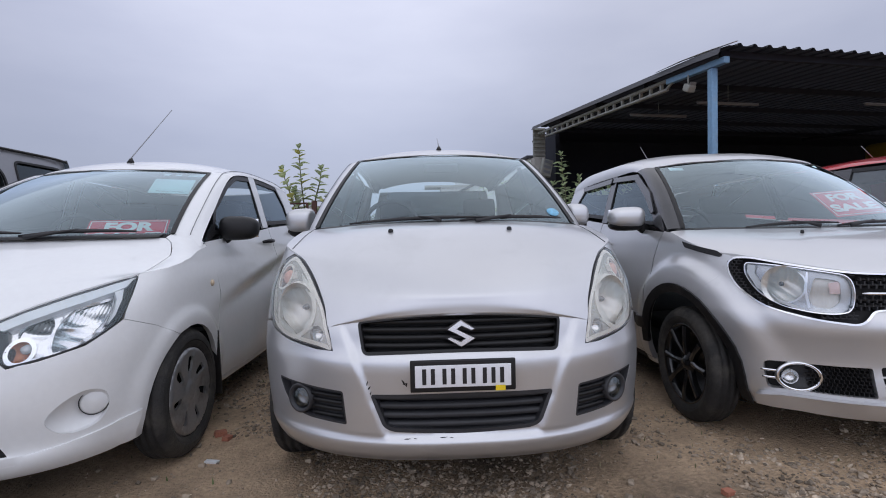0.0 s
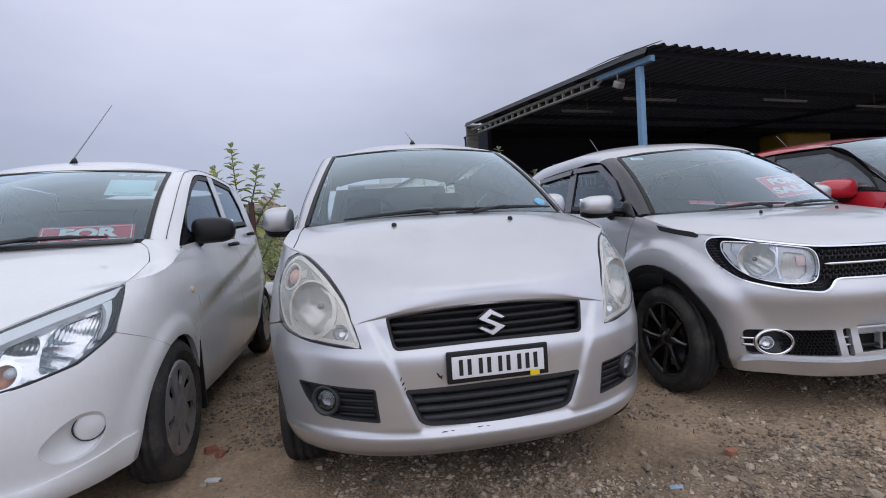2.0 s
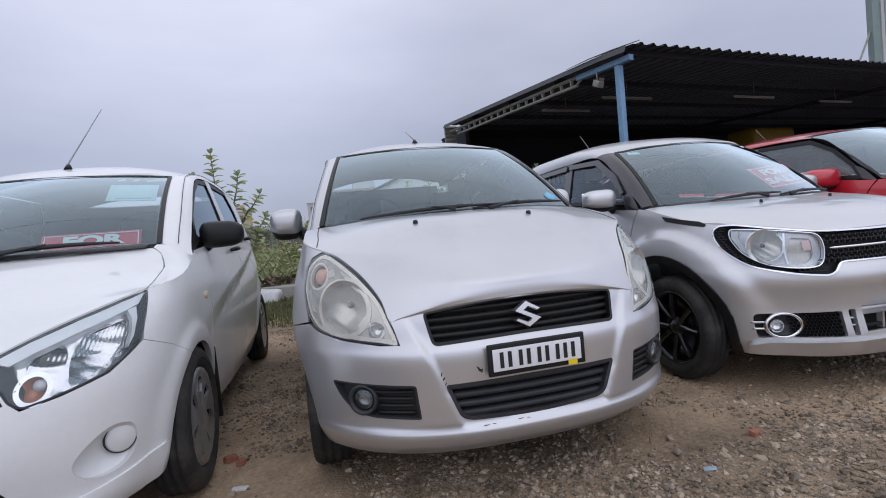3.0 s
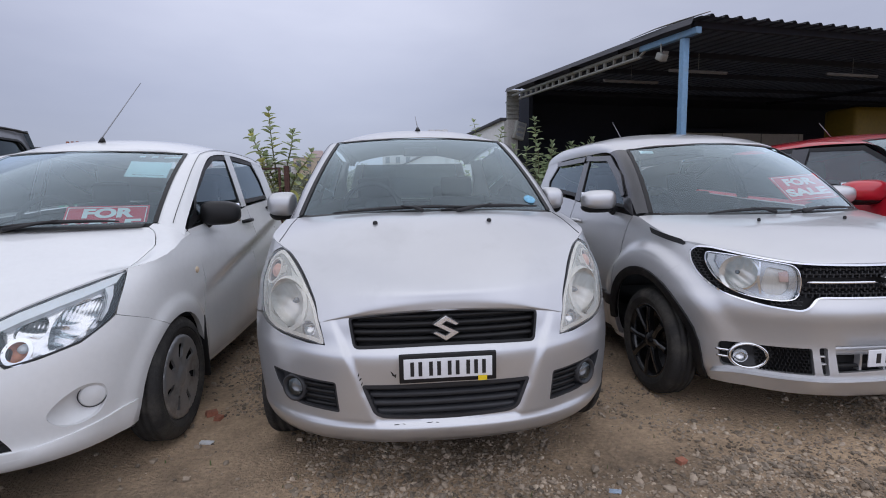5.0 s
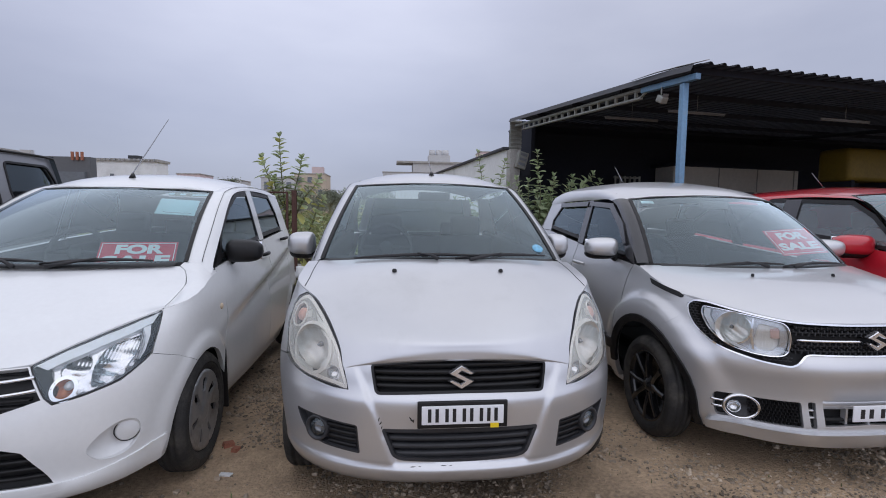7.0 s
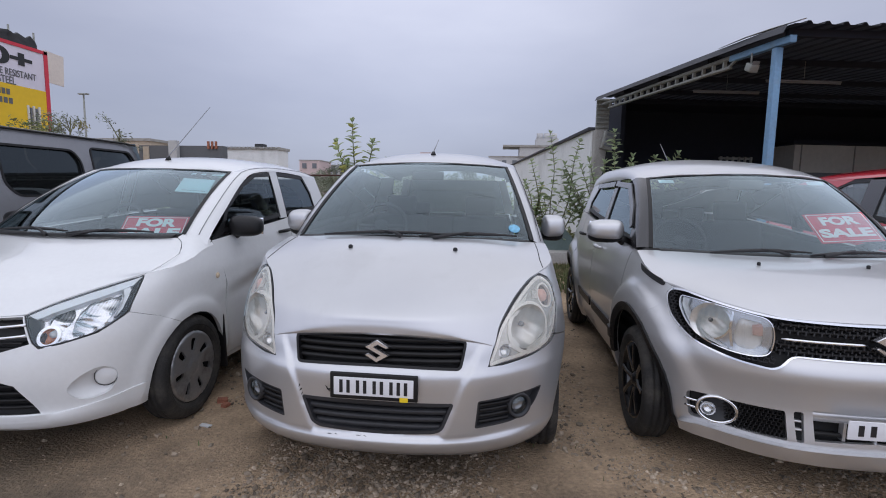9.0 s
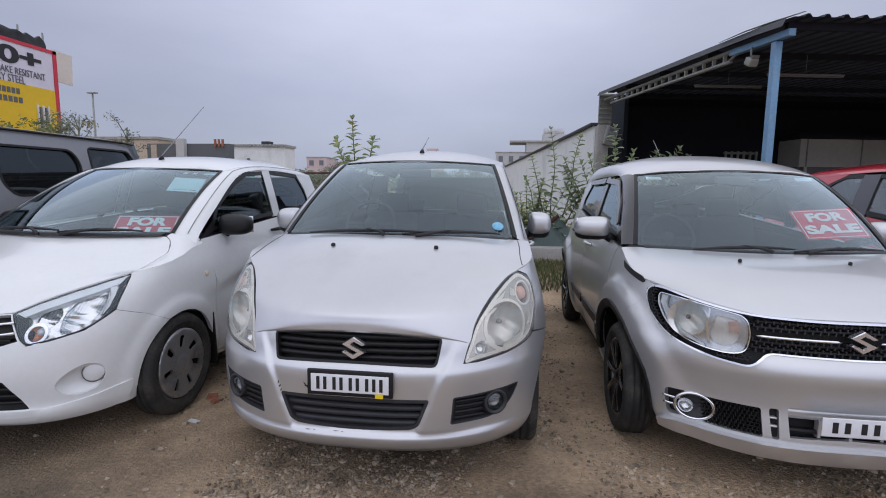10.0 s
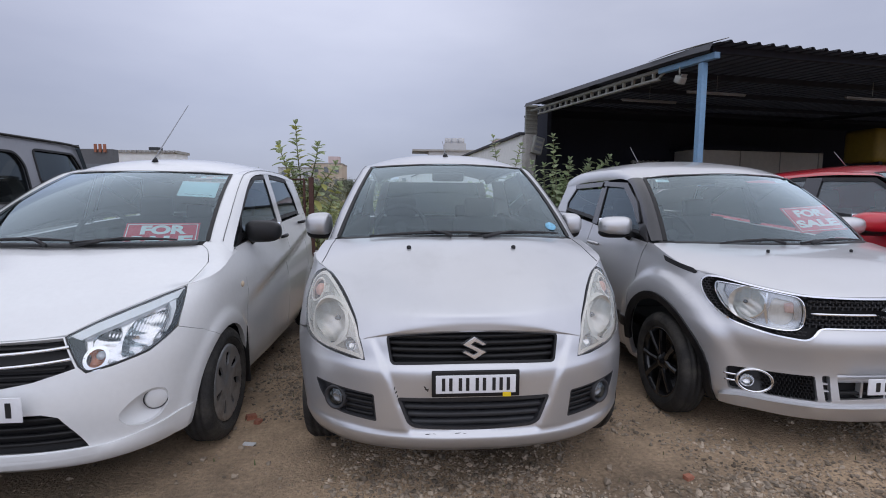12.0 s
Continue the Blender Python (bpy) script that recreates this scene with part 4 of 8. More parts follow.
# ---- silver hatchback in the middle ----
def silver_hatchback():
    sh, paint = RITZ, M_SILVER
    root = thing("hatchback_car", pose(0.136, 1.745, 0), "silver hatchback with hazed headlamps and scuffed front bumper, parked on gravel", "car", "parked cars")
    closing(root, sh, 3.77, 0.84)
    hl = smooth_loop([(0.494, 0.600), (0.520, 0.684), (0.545, 0.745), (0.590, 0.803), (0.660, 0.860), (0.760, 0.914), (0.848, 0.938), (0.935, 0.915), (0.985, 0.875), (0.975, 0.800), (0.925, 0.708), (0.850, 0.650), (0.720, 0.622), (0.56, 0.604)], 4)
    grille = rounded([(-0.388, 0.700), (-0.2, 0.717), (0, 0.724), (0.2, 0.717), (0.388, 0.700), (0.366, 0.585), (0.2, 0.591), (0, 0.594), (-0.2, 0.591), (-0.366, 0.585)], [0.02, 0.1, 0.1, 0.1, 0.02, 0.02, 0.1, 0.1, 0.1, 0.02])
    intake = rounded([(-0.340, 0.444), (0, 0.449), (0.340, 0.444), (0.296, 0.325), (0.26, 0.312), (0, 0.303), (-0.26, 0.312), (-0.296, 0.325)], [0.012, 0.1, 0.012, 0.02, 0.02, 0.1, 0.02, 0.02])
    fog = rounded([(0.448, 0.456), (0.800, 0.470), (0.758, 0.400), (0.700, 0.355), (0.630, 0.337), (0.441, 0.331)], [0.012, 0.02, 0.03, 0.04, 0.04, 0.012])
    # bumper: one skin under bonnet and lamps, round to the wheel arches
    top = [(0.0, 0.7265), (0.2, 0.7225), (0.38, 0.705), (0.478, 0.688), (0.511, 0.677)]
    low_lamp = [(0.499, 0.640), (0.487, 0.596), (0.56, 0.597), (0.72, 0.615), (0.855, 0.642), (0.925, 0.668)]
    seam = [(sh.at_y(0.55, 0.64), 0.640), (sh.at_y(0.66, 0.615), 0.615)]
    arch_r = arc(0.73, 0.295, 0.335, 106, 200, 9)
    half = top + low_lamp + seam + [(sh.at_y(y, max(z, 0.19)), max(z, 0.19)) for y, z in arch_r[1:]]
    floor_line = [(0.85, 0.185), (0.6, 0.178), (0.3, 0.172), (0.0, 0.170)]
    right = half + [p for p in floor_line if p[0] < half[-1][0] - 0.03]
    outer = right + mirrored(right)[1:-1]
    part("front_bumper", patch(sh, outer, [grille, intake, fog, mirrored(fog)], step=0.0115, rim=0.035), paint, root)
    # lower lip that folds under
    part("bumper_lip", grid_mesh(bmesh.new(), lambda s, t: sh(s, 0.176) + Vector((0, 0.10 * t, -0.02 * t)), lin(-0.9, 0.9, 41), [1, 0.4, 0.0]), paint, root)
    g = part("grille", backing(sh, grille, 0.05), M_DARK, root)
    slats(g, sh, -0.372, 0.372, (0.612, 0.640, 0.668, 0.696), 0.017, 0.035, M_BLACK, 0.012)
    ring = part("grille_rim", patch(sh, shrink(grille, -0.003), [shrink(grille, 0.008)], step=0.03, offset=0.002, rim=0.03), M_BLACK, g)
    low = part("lower_grille", backing(sh, intake, 0.05), M_DARK, root)
    slats(low, sh, lambda z: -0.29 - (z - 0.31) * 0.3, lambda z: 0.29 + (z - 0.31) * 0.3, (0.332, 0.366, 0.400, 0.432), 0.020, 0.035, M_GREYPLASTIC, 0.012)
    part("grille_rim", patch(sh, shrink(intake, -0.002), [shrink(intake, 0.012)], step=0.03, offset=0.001, rim=0.03), M_GREYPLASTIC, low)
    emblem(g, pose(*(sh(0, 0.655) + Vector((0, -0.006, 0))), 84, 0, 0), 0.105, 0.098)
    for sgn in (1, -1):
        poly = fog if sgn > 0 else mirrored(fog)
        f = part("fog_lamp_recess", patch(sh, shrink(poly, -0.012), step=0.03, offset=-0.03, rim=0), M_GREYPLASTIC, root, "dark plastic fog lamp panel")
        part("fog_panel_rim", patch(sh, shrink(poly, -0.001), [shrink(poly, 0.007)], step=0.03, offset=-0.001, rim=0.032), M_GREYPLASTIC, f)
        for z in (0.352, 0.378, 0.404, 0.428):
            us = sorted((sgn * 0.46, sgn * (0.60 + (z - 0.35) * 0.25)))
            slats(f, sh, us[0], us[1], (z,), 0.013, 0.02, M_BLACK, 0.006, -0.016, "fog_panel_slat")
        c = sh(sgn * 0.655, 0.402)
        m = pose(c.x, c.y + 0.012, c.z, 90, 0, sgn * 30)
        fl = part("fog_lamp", lathe(bmesh.new(), [(0.056, -0.03), (0.056, 0.012), (0.048, 0.014), (0.042, 0.004), (0.038, 0.0), (0.03, -0.012), (0.0, -0.022)], m, 32), M_GREYPLASTIC, f)
        part("reflector", lathe(bmesh.new(), [(0.036, 0.001), (0.028, -0.012), (0.012, -0.018), (0.0, -0.019)], m, 28), M_DARKBEZEL, fl)
        part("lens", lathe(bmesh.new(), [(0.040, 0.004), (0.03, 0.012), (0.015, 0.016), (0.0, 0.017)], m, 28), M_LENS, fl)
        # headlamp
        poly = hl if sgn > 0 else mirrored(hl)
        lamp = part("headlamp", patch(sh, shrink(poly, 0.002), step=0.03, offset=-0.105, rim=0), M_LAMPBASE, root, "yellowed headlamp with a round reflector")
        part("lamp_rim", patch(sh, shrink(poly, -0.003), [shrink(poly, 0.002)], step=0.03, offset=-0.004, rim=0.11), M_GREYPLASTIC, lamp)
        part("bezel", patch(sh, shrink(poly, 0.004), [circle(sgn * 0.718, 0.730, 0.120, 0.098), circle(sgn * 0.868, 0.852, 0.062, 0.046), circle(sgn * 0.575, 0.648, 0.034)], step=0.025, offset=-0.012, rim=0.03), M_LAMPINNER, lamp)
        part("pale_edge", patch(sh, shrink(poly, 0.005), [shrink(poly, 0.019)], step=0.02, offset=-0.007, rim=0.006), M_LAMPBASE, lamp)
        part("reflector_ring", patch(sh, circle(sgn * 0.718, 0.730, 0.133, 0.110, 40), [circle(sgn * 0.718, 0.730, 0.114, 0.0935, 40)], step=0.02, offset=-0.007, rim=0.012), M_LAMPBASE, lamp, "pale ring")
        rg = circle(sgn * 0.868, 0.852, 0.070, 0.052, 32)
        part("reflector_ring", patch(sh, rg, [circle(sgn * 0.868, 0.852, 0.060, 0.044, 32)], step=0.02, offset=-0.007, rim=0.012), M_LAMPBASE, lamp)
        for cell in ([(0.592, 0.672), (0.628, 0.650), (0.650, 0.668), (0.615, 0.705)], [(0.690, 0.634), (0.838, 0.664), (0.820, 0.690), (0.700, 0.652)], [(0.592, 0.778), (0.650, 0.832), (0.735, 0.872), (0.690, 0.828), (0.640, 0.790)], [(0.905, 0.720), (0.948, 0.790), (0.925, 0.800), (0.870, 0.712)], [(0.800, 0.845), (0.800, 0.872), (0.770, 0.880), (0.755, 0.850)]):
            part("bezel_facet", patch(sh, cell if sgn > 0 else mirrored(cell), step=0.02, offset=-0.0085, rim=0.004), M_BOWL, lamp)
        lamp_bowl(lamp, sh, sgn * 0.718, 0.730, 0.098, 0.05, M_BOWL, tilt=sgn * 34, push=0.03)
        lamp_bowl(lamp, sh, sgn * 0.575, 0.648, 0.032, 0.02, tilt=sgn * 28, push=0.022)
        c = sh(sgn * 0.868, 0.852)
        part("indicator", lathe(bmesh.new(), [(0.032, -0.02), (0.030, -0.004), (0.020, 0.004), (0.0, 0.007)], pose(c.x - sgn * 0.009, c.y + 0.009, c.z - 0.005, 72, 0, sgn * 52), 24), M_AMBER, lamp, "faded orange indicator")
        ln = part("lens", patch(sh, shrink(poly, 0.003), step=0.03, offset=0.002, rim=0.0), M_LENSOLD, lamp, "hazed clear lens")
        ln.visible_shadow = False
    # bonnet
    shut = [(0.480, 0.691), (0.514, 0.680), (0.538, 0.750), (0.583, 0.812), (0.652, 0.868), (0.752, 0.922), (0.850, 0.947)] + [(sh.at_y(y, z), z) for y, z in ((0.62, 0.978), (0.78, 1.012), (0.95, 1.045))]
    edge = [sh(s, z) for s, z in shut]
    f = hood_surface([(0.060, 0.729), (0.064, 0.764), (0.082, 0.797), (0.165, 0.848), (0.30, 0.916), (0.588, 1.034), (0.80, 1.082)],
                     edge, 2.3, 2.3, 0.008)
    bonnet(root, f, paint, 48)
    # shut lines between the bonnet and the wings, from the lamp's tip to the windscreen
    gap = knots([(0.46, 0.745), (0.56, 0.722), (0.66, 0.713), (0.77, 0.712), (0.86, 0.708), (0.95, 0.700)])
    for s in (1, -1):
        pts = []
        for q in lin(0.0, 1.0, 140):
            lo, hi = 0.5, 1.0
            for _ in range(16):
                p = (lo + hi) / 2
                c = f(p, q)
                if c.x < gap(c.y):
                    lo = p
                else:
                    hi = p
            if 0.44 < c.y < 0.94 and p < 0.99:
                pts.append(Vector((s * c.x, c.y, c.z - 0.0005)))
        part("shut_line", tube(bmesh.new(), pts[::3], 0.0026, 6), M_DARK, root)
    for x in (-0.278, 0.278):
        part("washer_nozzle", lathe(bmesh.new(), [(0.012, -0.01), (0.012, 0.004), (0.007, 0.010), (0.0, 0.011)], pose(x, 0.588, 1.036), 12), M_BLACK, root)
    side_skin(root, sh, paint, dict(
        fender=[(0.665, 0.622)] + arc(0.73, 0.295, 0.335, 96, 0, 9) + [(1.045, 0.20), (1.06, 0.35), (1.08, 0.7), (1.06, 0.92), (1.02, 1.015), (0.95, 1.041), (0.78, 1.008), (0.62, 0.974), (0.856, 0.944, 0), (0.945, 0.922, 0), (0.992, 0.88, 0), (0.982, 0.80, 0), (0.932, 0.70, 0), (0.928, 0.675, 0), (0.55, 0.647)],
        doors=[([(1.085, 0.22), (2.02, 0.22), (2.02, 1.03), (1.07, 0.985), (1.065, 0.93), (1.09, 0.7)], 0.03), ([(2.03, 0.22), (2.62, 0.22), (2.72, 0.40), (2.85, 0.62), (2.90, 0.80), (2.90, 1.075), (2.03, 1.035)], 0.03)],
        quarter=arc(3.09, 0.30, 0.345, 150, 0, 9) + [(3.55, 0.25), (3.62, 0.6), (3.60, 1.09), (2.915, 1.075), (2.915, 0.8), (2.86, 0.62)],
        windows=[[(1.20, 1.035), (1.99, 1.055), (1.95, 1.47), (1.75, 1.46), (1.45, 1.28)], [(2.04, 1.06), (2.85, 1.10), (2.72, 1.44), (2.01, 1.475)]],
        pillars=[[(1.985, 1.04), (2.05, 1.045), (2.02, 1.50), (1.945, 1.50)], [(2.84, 1.08), (3.58, 1.10), (3.25, 1.47), (2.70, 1.46)], [(1.05, 0.99), (1.22, 1.03), (1.45, 1.285), (1.36, 1.285)]], pillar_mats=[M_BLACK, paint, M_BLACK]), M_GLASSDARK)
    door_handle(root, sh, 1.88, 0.93, paint)
    door_handle(root, sh, 2.72, 0.96, paint)
    screen, roof = greenhouse(root, sh, dict(cowl=(0.80, 1.085), cowl_corner=(0.70, 0.95, 1.060), seam=0.55, head=(1.53, 1.530), head_corner=(0.545, 1.62, 1.510), bow=0.03,
                              roof_w=[(1.62, 0.545), (2.2, 0.575), (3.0, 0.565), (3.4, 0.53)], roof_edge=[(1.62, 1.510), (2.2, 1.560), (2.9, 1.560), (3.4, 1.51)], roof_mid=[(1.53, 1.530), (1.65, 1.576), (1.8, 1.610), (2.3, 1.648), (2.9, 1.648), (3.4, 1.58)],
                              roof_end=3.42, rail=[(0.99, 1.00), (1.30, 1.22), (1.72, 1.475), (2.3, 1.505), (2.9, 1.485), (3.40, 1.44)]), paint, paint, M_GLASS)
    cowl(root, f, screen, None)
    rear_end(root, sh, paint, 1.10, 1.46)
    cabin(root, dict(cowl_y=0.80, w=0.80, dash_z=1.06))
    part("inner_mirror", box((0.22, 0.03, 0.06), (0, 1.50, 1.44), (0, 0, 0), 0.012), M_BLACK, root)
    aerial(root, 0.0, 1.76, 1.602, 0.36, 1.15)
    mirror_unit(root, 0.855, 1.42, 1.118, 1, paint, (0.15, 0.13, 0.150))
    mirror_unit(root, -0.882, 1.42, 1.115, -1, paint, (0.18, 0.13, 0.155))
    for a, b, c in (((-0.50, 0.82, 1.078), (0.20, 0.78, 1.098), (-0.04, 0.74, 1.085)), ((0.06, 0.775, 1.085), (0.60, 0.87, 1.09), (0.14, 0.74, 1.08))):
        wiper(root, a, b, c)
    for s in (1, -1):
        tyre_and_rim(root, s * 0.735, 0.73, 0.298, 0.175, 0.185, "cover", s)
        tyre_and_rim(root, s * 0.735, 3.09, 0.298, 0.175, 0.185, "cover", s)
    pf = plate(root, pose(0.0, -0.010, 0.520, 90, 0, 0), 0.338, 0.078, True)
    part("yellow_tab", box((0.034, 0.004, 0.018), (0.130, -0.026, 0.476)), M_YELLOW, pf, "small yellow tab", smooth=False)
    c = screen(0.86, 0.10)
    part("round_sticker", lathe(bmesh.new(), [(0.0, 0.0), (0.034, 0.0), (0.034, -0.002)], pose(c.x, c.y - 0.004, c.z + 0.006, 40, 0, 14), 28), M_BLUE, root, "round blue and white sticker")
    # chips and scratches that bare the dark plastic
    for s, z, w, h, a in ((-0.215, 0.490, 0.016, 0.004, -55), (-0.210, 0.487, 0.011, 0.003, 15), (-0.205, 0.483, 0.009, 0.003, 80), (-0.352, 0.487, 0.010, 0.003, 75), (-0.345, 0.470, 0.009, 0.004, 50), (-0.340, 0.452, 0.008, 0.003, 70), (-0.210, 0.288, 0.014, 0.0016, 4), (-0.180, 0.289, 0.007, 0.0012, -6), (-0.075, 0.291, 0.015, 0.0016, 3), (-0.045, 0.290, 0.008, 0.0012, -6)):
        k = radians(a)
        poly = [(s + math.cos(k) * w * u - math.sin(k) * h * v, z + math.sin(k) * w * u + math.cos(k) * h * v) for u, v in ((-1, 0), (-0.3, 0.9), (0.4, 0.5), (1, 0.1), (0.3, -0.8), (-0.5, -0.6))]
        part("paint_chip", patch(sh, poly, step=0.02, offset=0.0008, rim=0), M_DARK, root, smooth=False)
    return root


def side_skin(root, sh, paint, sp, glass, handle=None):
    """Wings, doors, quarters, window panes and pillars on both sides."""
    for s in (1, -1):
        def skin(name, poly, mat, holes=(), **k):
            q = sh.side(poly)
            return part(name, patch(sh, q if s > 0 else mirrored(q), [h if s > 0 else mirrored(h) for h in (sh.side(x) for x in holes)], **k), mat, root)
        skin("wing", sp["fender"], paint, step=0.02, rim=0.03)
        for poly, _ in sp["doors"]:
            skin("door", poly, paint, step=0.025, rim=0.02)
            q = shrink(sh.side(poly), -0.004)
            part("door_lining", patch(sh, q if s > 0 else mirrored(q), step=0.08, offset=-0.03, rim=0), M_INTERIOR, root)
        skin("quarter_panel", sp["quarter"], paint, step=0.04, rim=0.03)
        for poly in sp["windows"]:
            w = skin("window_pane", poly, glass, step=0.06, offset=-0.012, rim=0)
            w.visible_shadow = False
            q = sh.side(poly)
            q = q if s > 0 else mirrored(q)
            part("window_seal", patch(sh, shrink(q, -0.012), [shrink(q, 0.018)], step=0.05, offset=-0.004, rim=0.012), M_BLACK, w)
        for poly, mat in zip(sp["pillars"], sp["pillar_mats"]):
            skin("pillar", poly, mat, step=0.05, offset=-0.002, rim=0.015)
        sill = [(1.0, 0.205), (2.75, 0.205), (2.75, 0.175), (1.0, 0.175)]
        skin("sill", sill, sp.get("sill_mat", paint), step=0.06, offset=-0.004, rim=0.05)


def rear_end(root, sh, paint, belt, top):
    """The tail: lower skin, rear hatch with its pane, and a bumper."""
    e = sh.end
    part("tail", patch(sh, [(e - 0.70, 0.22), (e + 0.68, 0.22), (e + 0.68, belt), (e - 0.70, belt)], step=0.08, rim=0.02), paint, root)
    y0, y1 = sh.r(belt), sh.r(top)
    w0, w1 = sh.w(belt) - 0.04, sh.w(top) - 0.03
    def gate(p, q):
        return Vector((p * (w0 + (w1 - w0) * q), y0 + (y1 - y0) * q, belt + (top - belt) * q))
    for lo, hi in ((-0.93, -0.80), (0.80, 0.93)):
        part("hatch_frame", grid_mesh(bmesh.new(), gate, lin(lo, hi, 4), lin(-0.02, 1.0, 5), True), paint, root)
    pane = grid_mesh(bmesh.new(), gate, lin(-0.80, 0.80, 9), lin(0, 1, 5), True)
    ob = part("rear_window", pane, M_GLASSREAR, root)
    ob.visible_shadow = False


silver_hatchback()


# ---- white hatchback ----
def white_hatchback():
    sh, paint = CELERIO, M_WHITE
    root = thing("hatchback_car", pose(-1.93, 1.69, 0), "white hatchback with black door mirrors and slotted wheel covers", "car", "parked cars")
    closing(root, sh, 3.6, 0.80)
    hl = rounded([(0.384, 0.722), (0.48, 0.768), (0.597, 0.812), (0.72, 0.846), (0.832, 0.868), (0.848, 0.79), (0.842, 0.705), (0.790, 0.672), (0.716, 0.630), (0.577, 0.597), (0.484, 0.582), (0.455, 0.606)], [0.01, 0.05, 0.05, 0.05, 0.012, 0.04, 0.03, 0.05, 0.05, 0.05, 0.02, 0.01])
    g_half = [(0.0, 0.700), (0.2, 0.708), (0.376, 0.716), (0.445, 0.600), (0.3, 0.558), (0.19, 0.540), (0.0, 0.530)]
    grille = g_half + mirrored(g_half)[1:-1]
    l_half = [(0.0, 0.432), (0.2, 0.432), (0.34, 0.430), (0.40, 0.412), (0.47, 0.32), (0.505, 0.268), (0.2, 0.270), (0.0, 0.270)]
    lower = l_half + mirrored(l_half)[1:-1]
    scoop = smooth_loop([(0.612, 0.370), (0.66, 0.425), (0.735, 0.457), (0.805, 0.440), (0.828, 0.385), (0.79, 0.325), (0.715, 0.305), (0.645, 0.322)], 5)
    arch = arc(0.78, 0.275, 0.325, 112, 200, 9)
    half = [(0.0, 0.704), (0.2, 0.712), (0.380, 0.720), (0.452, 0.604), (0.484, 0.576), (0.577, 0.591), (0.716, 0.624), (0.790, 0.666), (0.846, 0.700), (sh.at_y(0.52, 0.64), 0.645), (sh.at_y(0.655, 0.58), 0.578)] + [(sh.at_y(y, max(z, 0.19)), max(z, 0.19)) for y, z in arch[1:]]
    right = half + [p for p in ((0.95, 0.185), (0.85, 0.18), (0.6, 0.172), (0.3, 0.172), (0.0, 0.172)) if p[0] < half[-1][0] - 0.03]
    part("front_bumper", patch(sh, right + mirrored(right)[1:-1], [grille, lower, scoop, mirrored(scoop)], step=0.025, rim=0.03), paint, root)
    part("bumper_lip", grid_mesh(bmesh.new(), lambda s, t: sh(s, 0.178) + Vector((0, 0.10 * t, -0.02 * t)), lin(-0.9, 0.9, 41), [1, 0.4, 0.0]), paint, root)
    lip_half = [(0.0, 0.262), (0.50, 0.260), (0.62, 0.268), (0.80, 0.290), (0.90, 0.306), (0.955, 0.316), (0.945, 0.20), (0.85, 0.186), (0.5, 0.178), (0.0, 0.176)]
    part("lower_lip", patch(sh, lip_half + mirrored(lip_half)[1:-1], step=0.03, offset=0.009, rim=0.011), paint, root)
    g = part("grille", backing(sh, grille, 0.04), M_BLACK, root, "black grille with two chrome bars")
    slats(g, sh, -0.40, 0.40, (0.55, 0.575, 0.60, 0.68), 0.012, 0.03, M_BLACK, 0.01, -0.012)
    for za, zb in ((0.640, 0.662), (0.598, 0.615)):
        bm = bmesh.new()
        tube(bm, [sh(s, zb + (za - zb) * (1 - (s / 0.42) ** 2) * 0 + (0.02 * (abs(s) / 0.4) ** 2)) + Vector((0, -0.004, 0)) for s in lin(-0.41 if za > 0.63 else -0.425, 0.41 if za > 0.63 else 0.425, 31)], 0.009, 8, 0.8)
        part("chrome_bar", bm, M_CHROME, g, "chrome bar")
    emblem(g, pose(*(sh(0, 0.635) + Vector((0, -0.008, 0))), 78, 0, 0), 0.11, 0.10)
    lg = part("lower_grille", backing(sh, lower, 0.04), M_BLACK, root)
    slats(lg, sh, lambda z: -0.50 + (z - 0.27) * 0.62, lambda z: 0.50 - (z - 0.27) * 0.62, (0.30, 0.335, 0.37, 0.405), 0.014, 0.03, M_BLACK, 0.01, -0.010)
    for sgn in (1, -1):
        poly = hl if sgn > 0 else mirrored(hl)
        lamp = part("headlamp", patch(sh, shrink(poly, 0.002), step=0.03, offset=-0.10, rim=0), M_LAMPGREY, root, "clear headlamp with dark corners and bright chrome reflectors")
        part("lamp_rim", patch(sh, shrink(poly, -0.003), [shrink(poly, 0.003)], step=0.03, offset=-0.003, rim=0.11), M_GREYPLASTIC, lamp)
        part("chrome_brow", patch(sh, (lambda q: q if sgn > 0 else mirrored(q))([(0.400, 0.722), (0.48, 0.761), (0.60, 0.805), (0.72, 0.839), (0.818, 0.859), (0.800, 0.826), (0.72, 0.802), (0.60, 0.766), (0.50, 0.730), (0.445, 0.704)]), step=0.03, offset=-0.003, rim=0.03), M_BROW, lamp)
        corner = [(0.785, 0.682), (0.836, 0.712), (0.841, 0.785), (0.828, 0.860), (0.800, 0.842), (0.812, 0.76)]
        part("dark_corner", patch(sh, corner if sgn > 0 else mirrored(corner), step=0.03, offset=-0.012, rim=0.05), M_BLACK, lamp)
        corner = [(0.392, 0.716), (0.440, 0.738), (0.468, 0.67), (0.487, 0.64), (0.484, 0.590), (0.460, 0.606)]
        part("dark_corner", patch(sh, corner if sgn > 0 else mirrored(corner), step=0.03, offset=-0.012, rim=0.05), M_BLACK, lamp)
        big = smooth_loop([(0.616, 0.622), (0.70, 0.646), (0.765, 0.685), (0.788, 0.74), (0.765, 0.796), (0.70, 0.794), (0.628, 0.770), (0.604, 0.70)], 5)
        small = circle(0.538, 0.706, 0.056, 0.052)
        ind = circle(0.512, 0.630, 0.044, 0.045)
        holes = [h if sgn > 0 else mirrored(h) for h in (big, small, ind)]
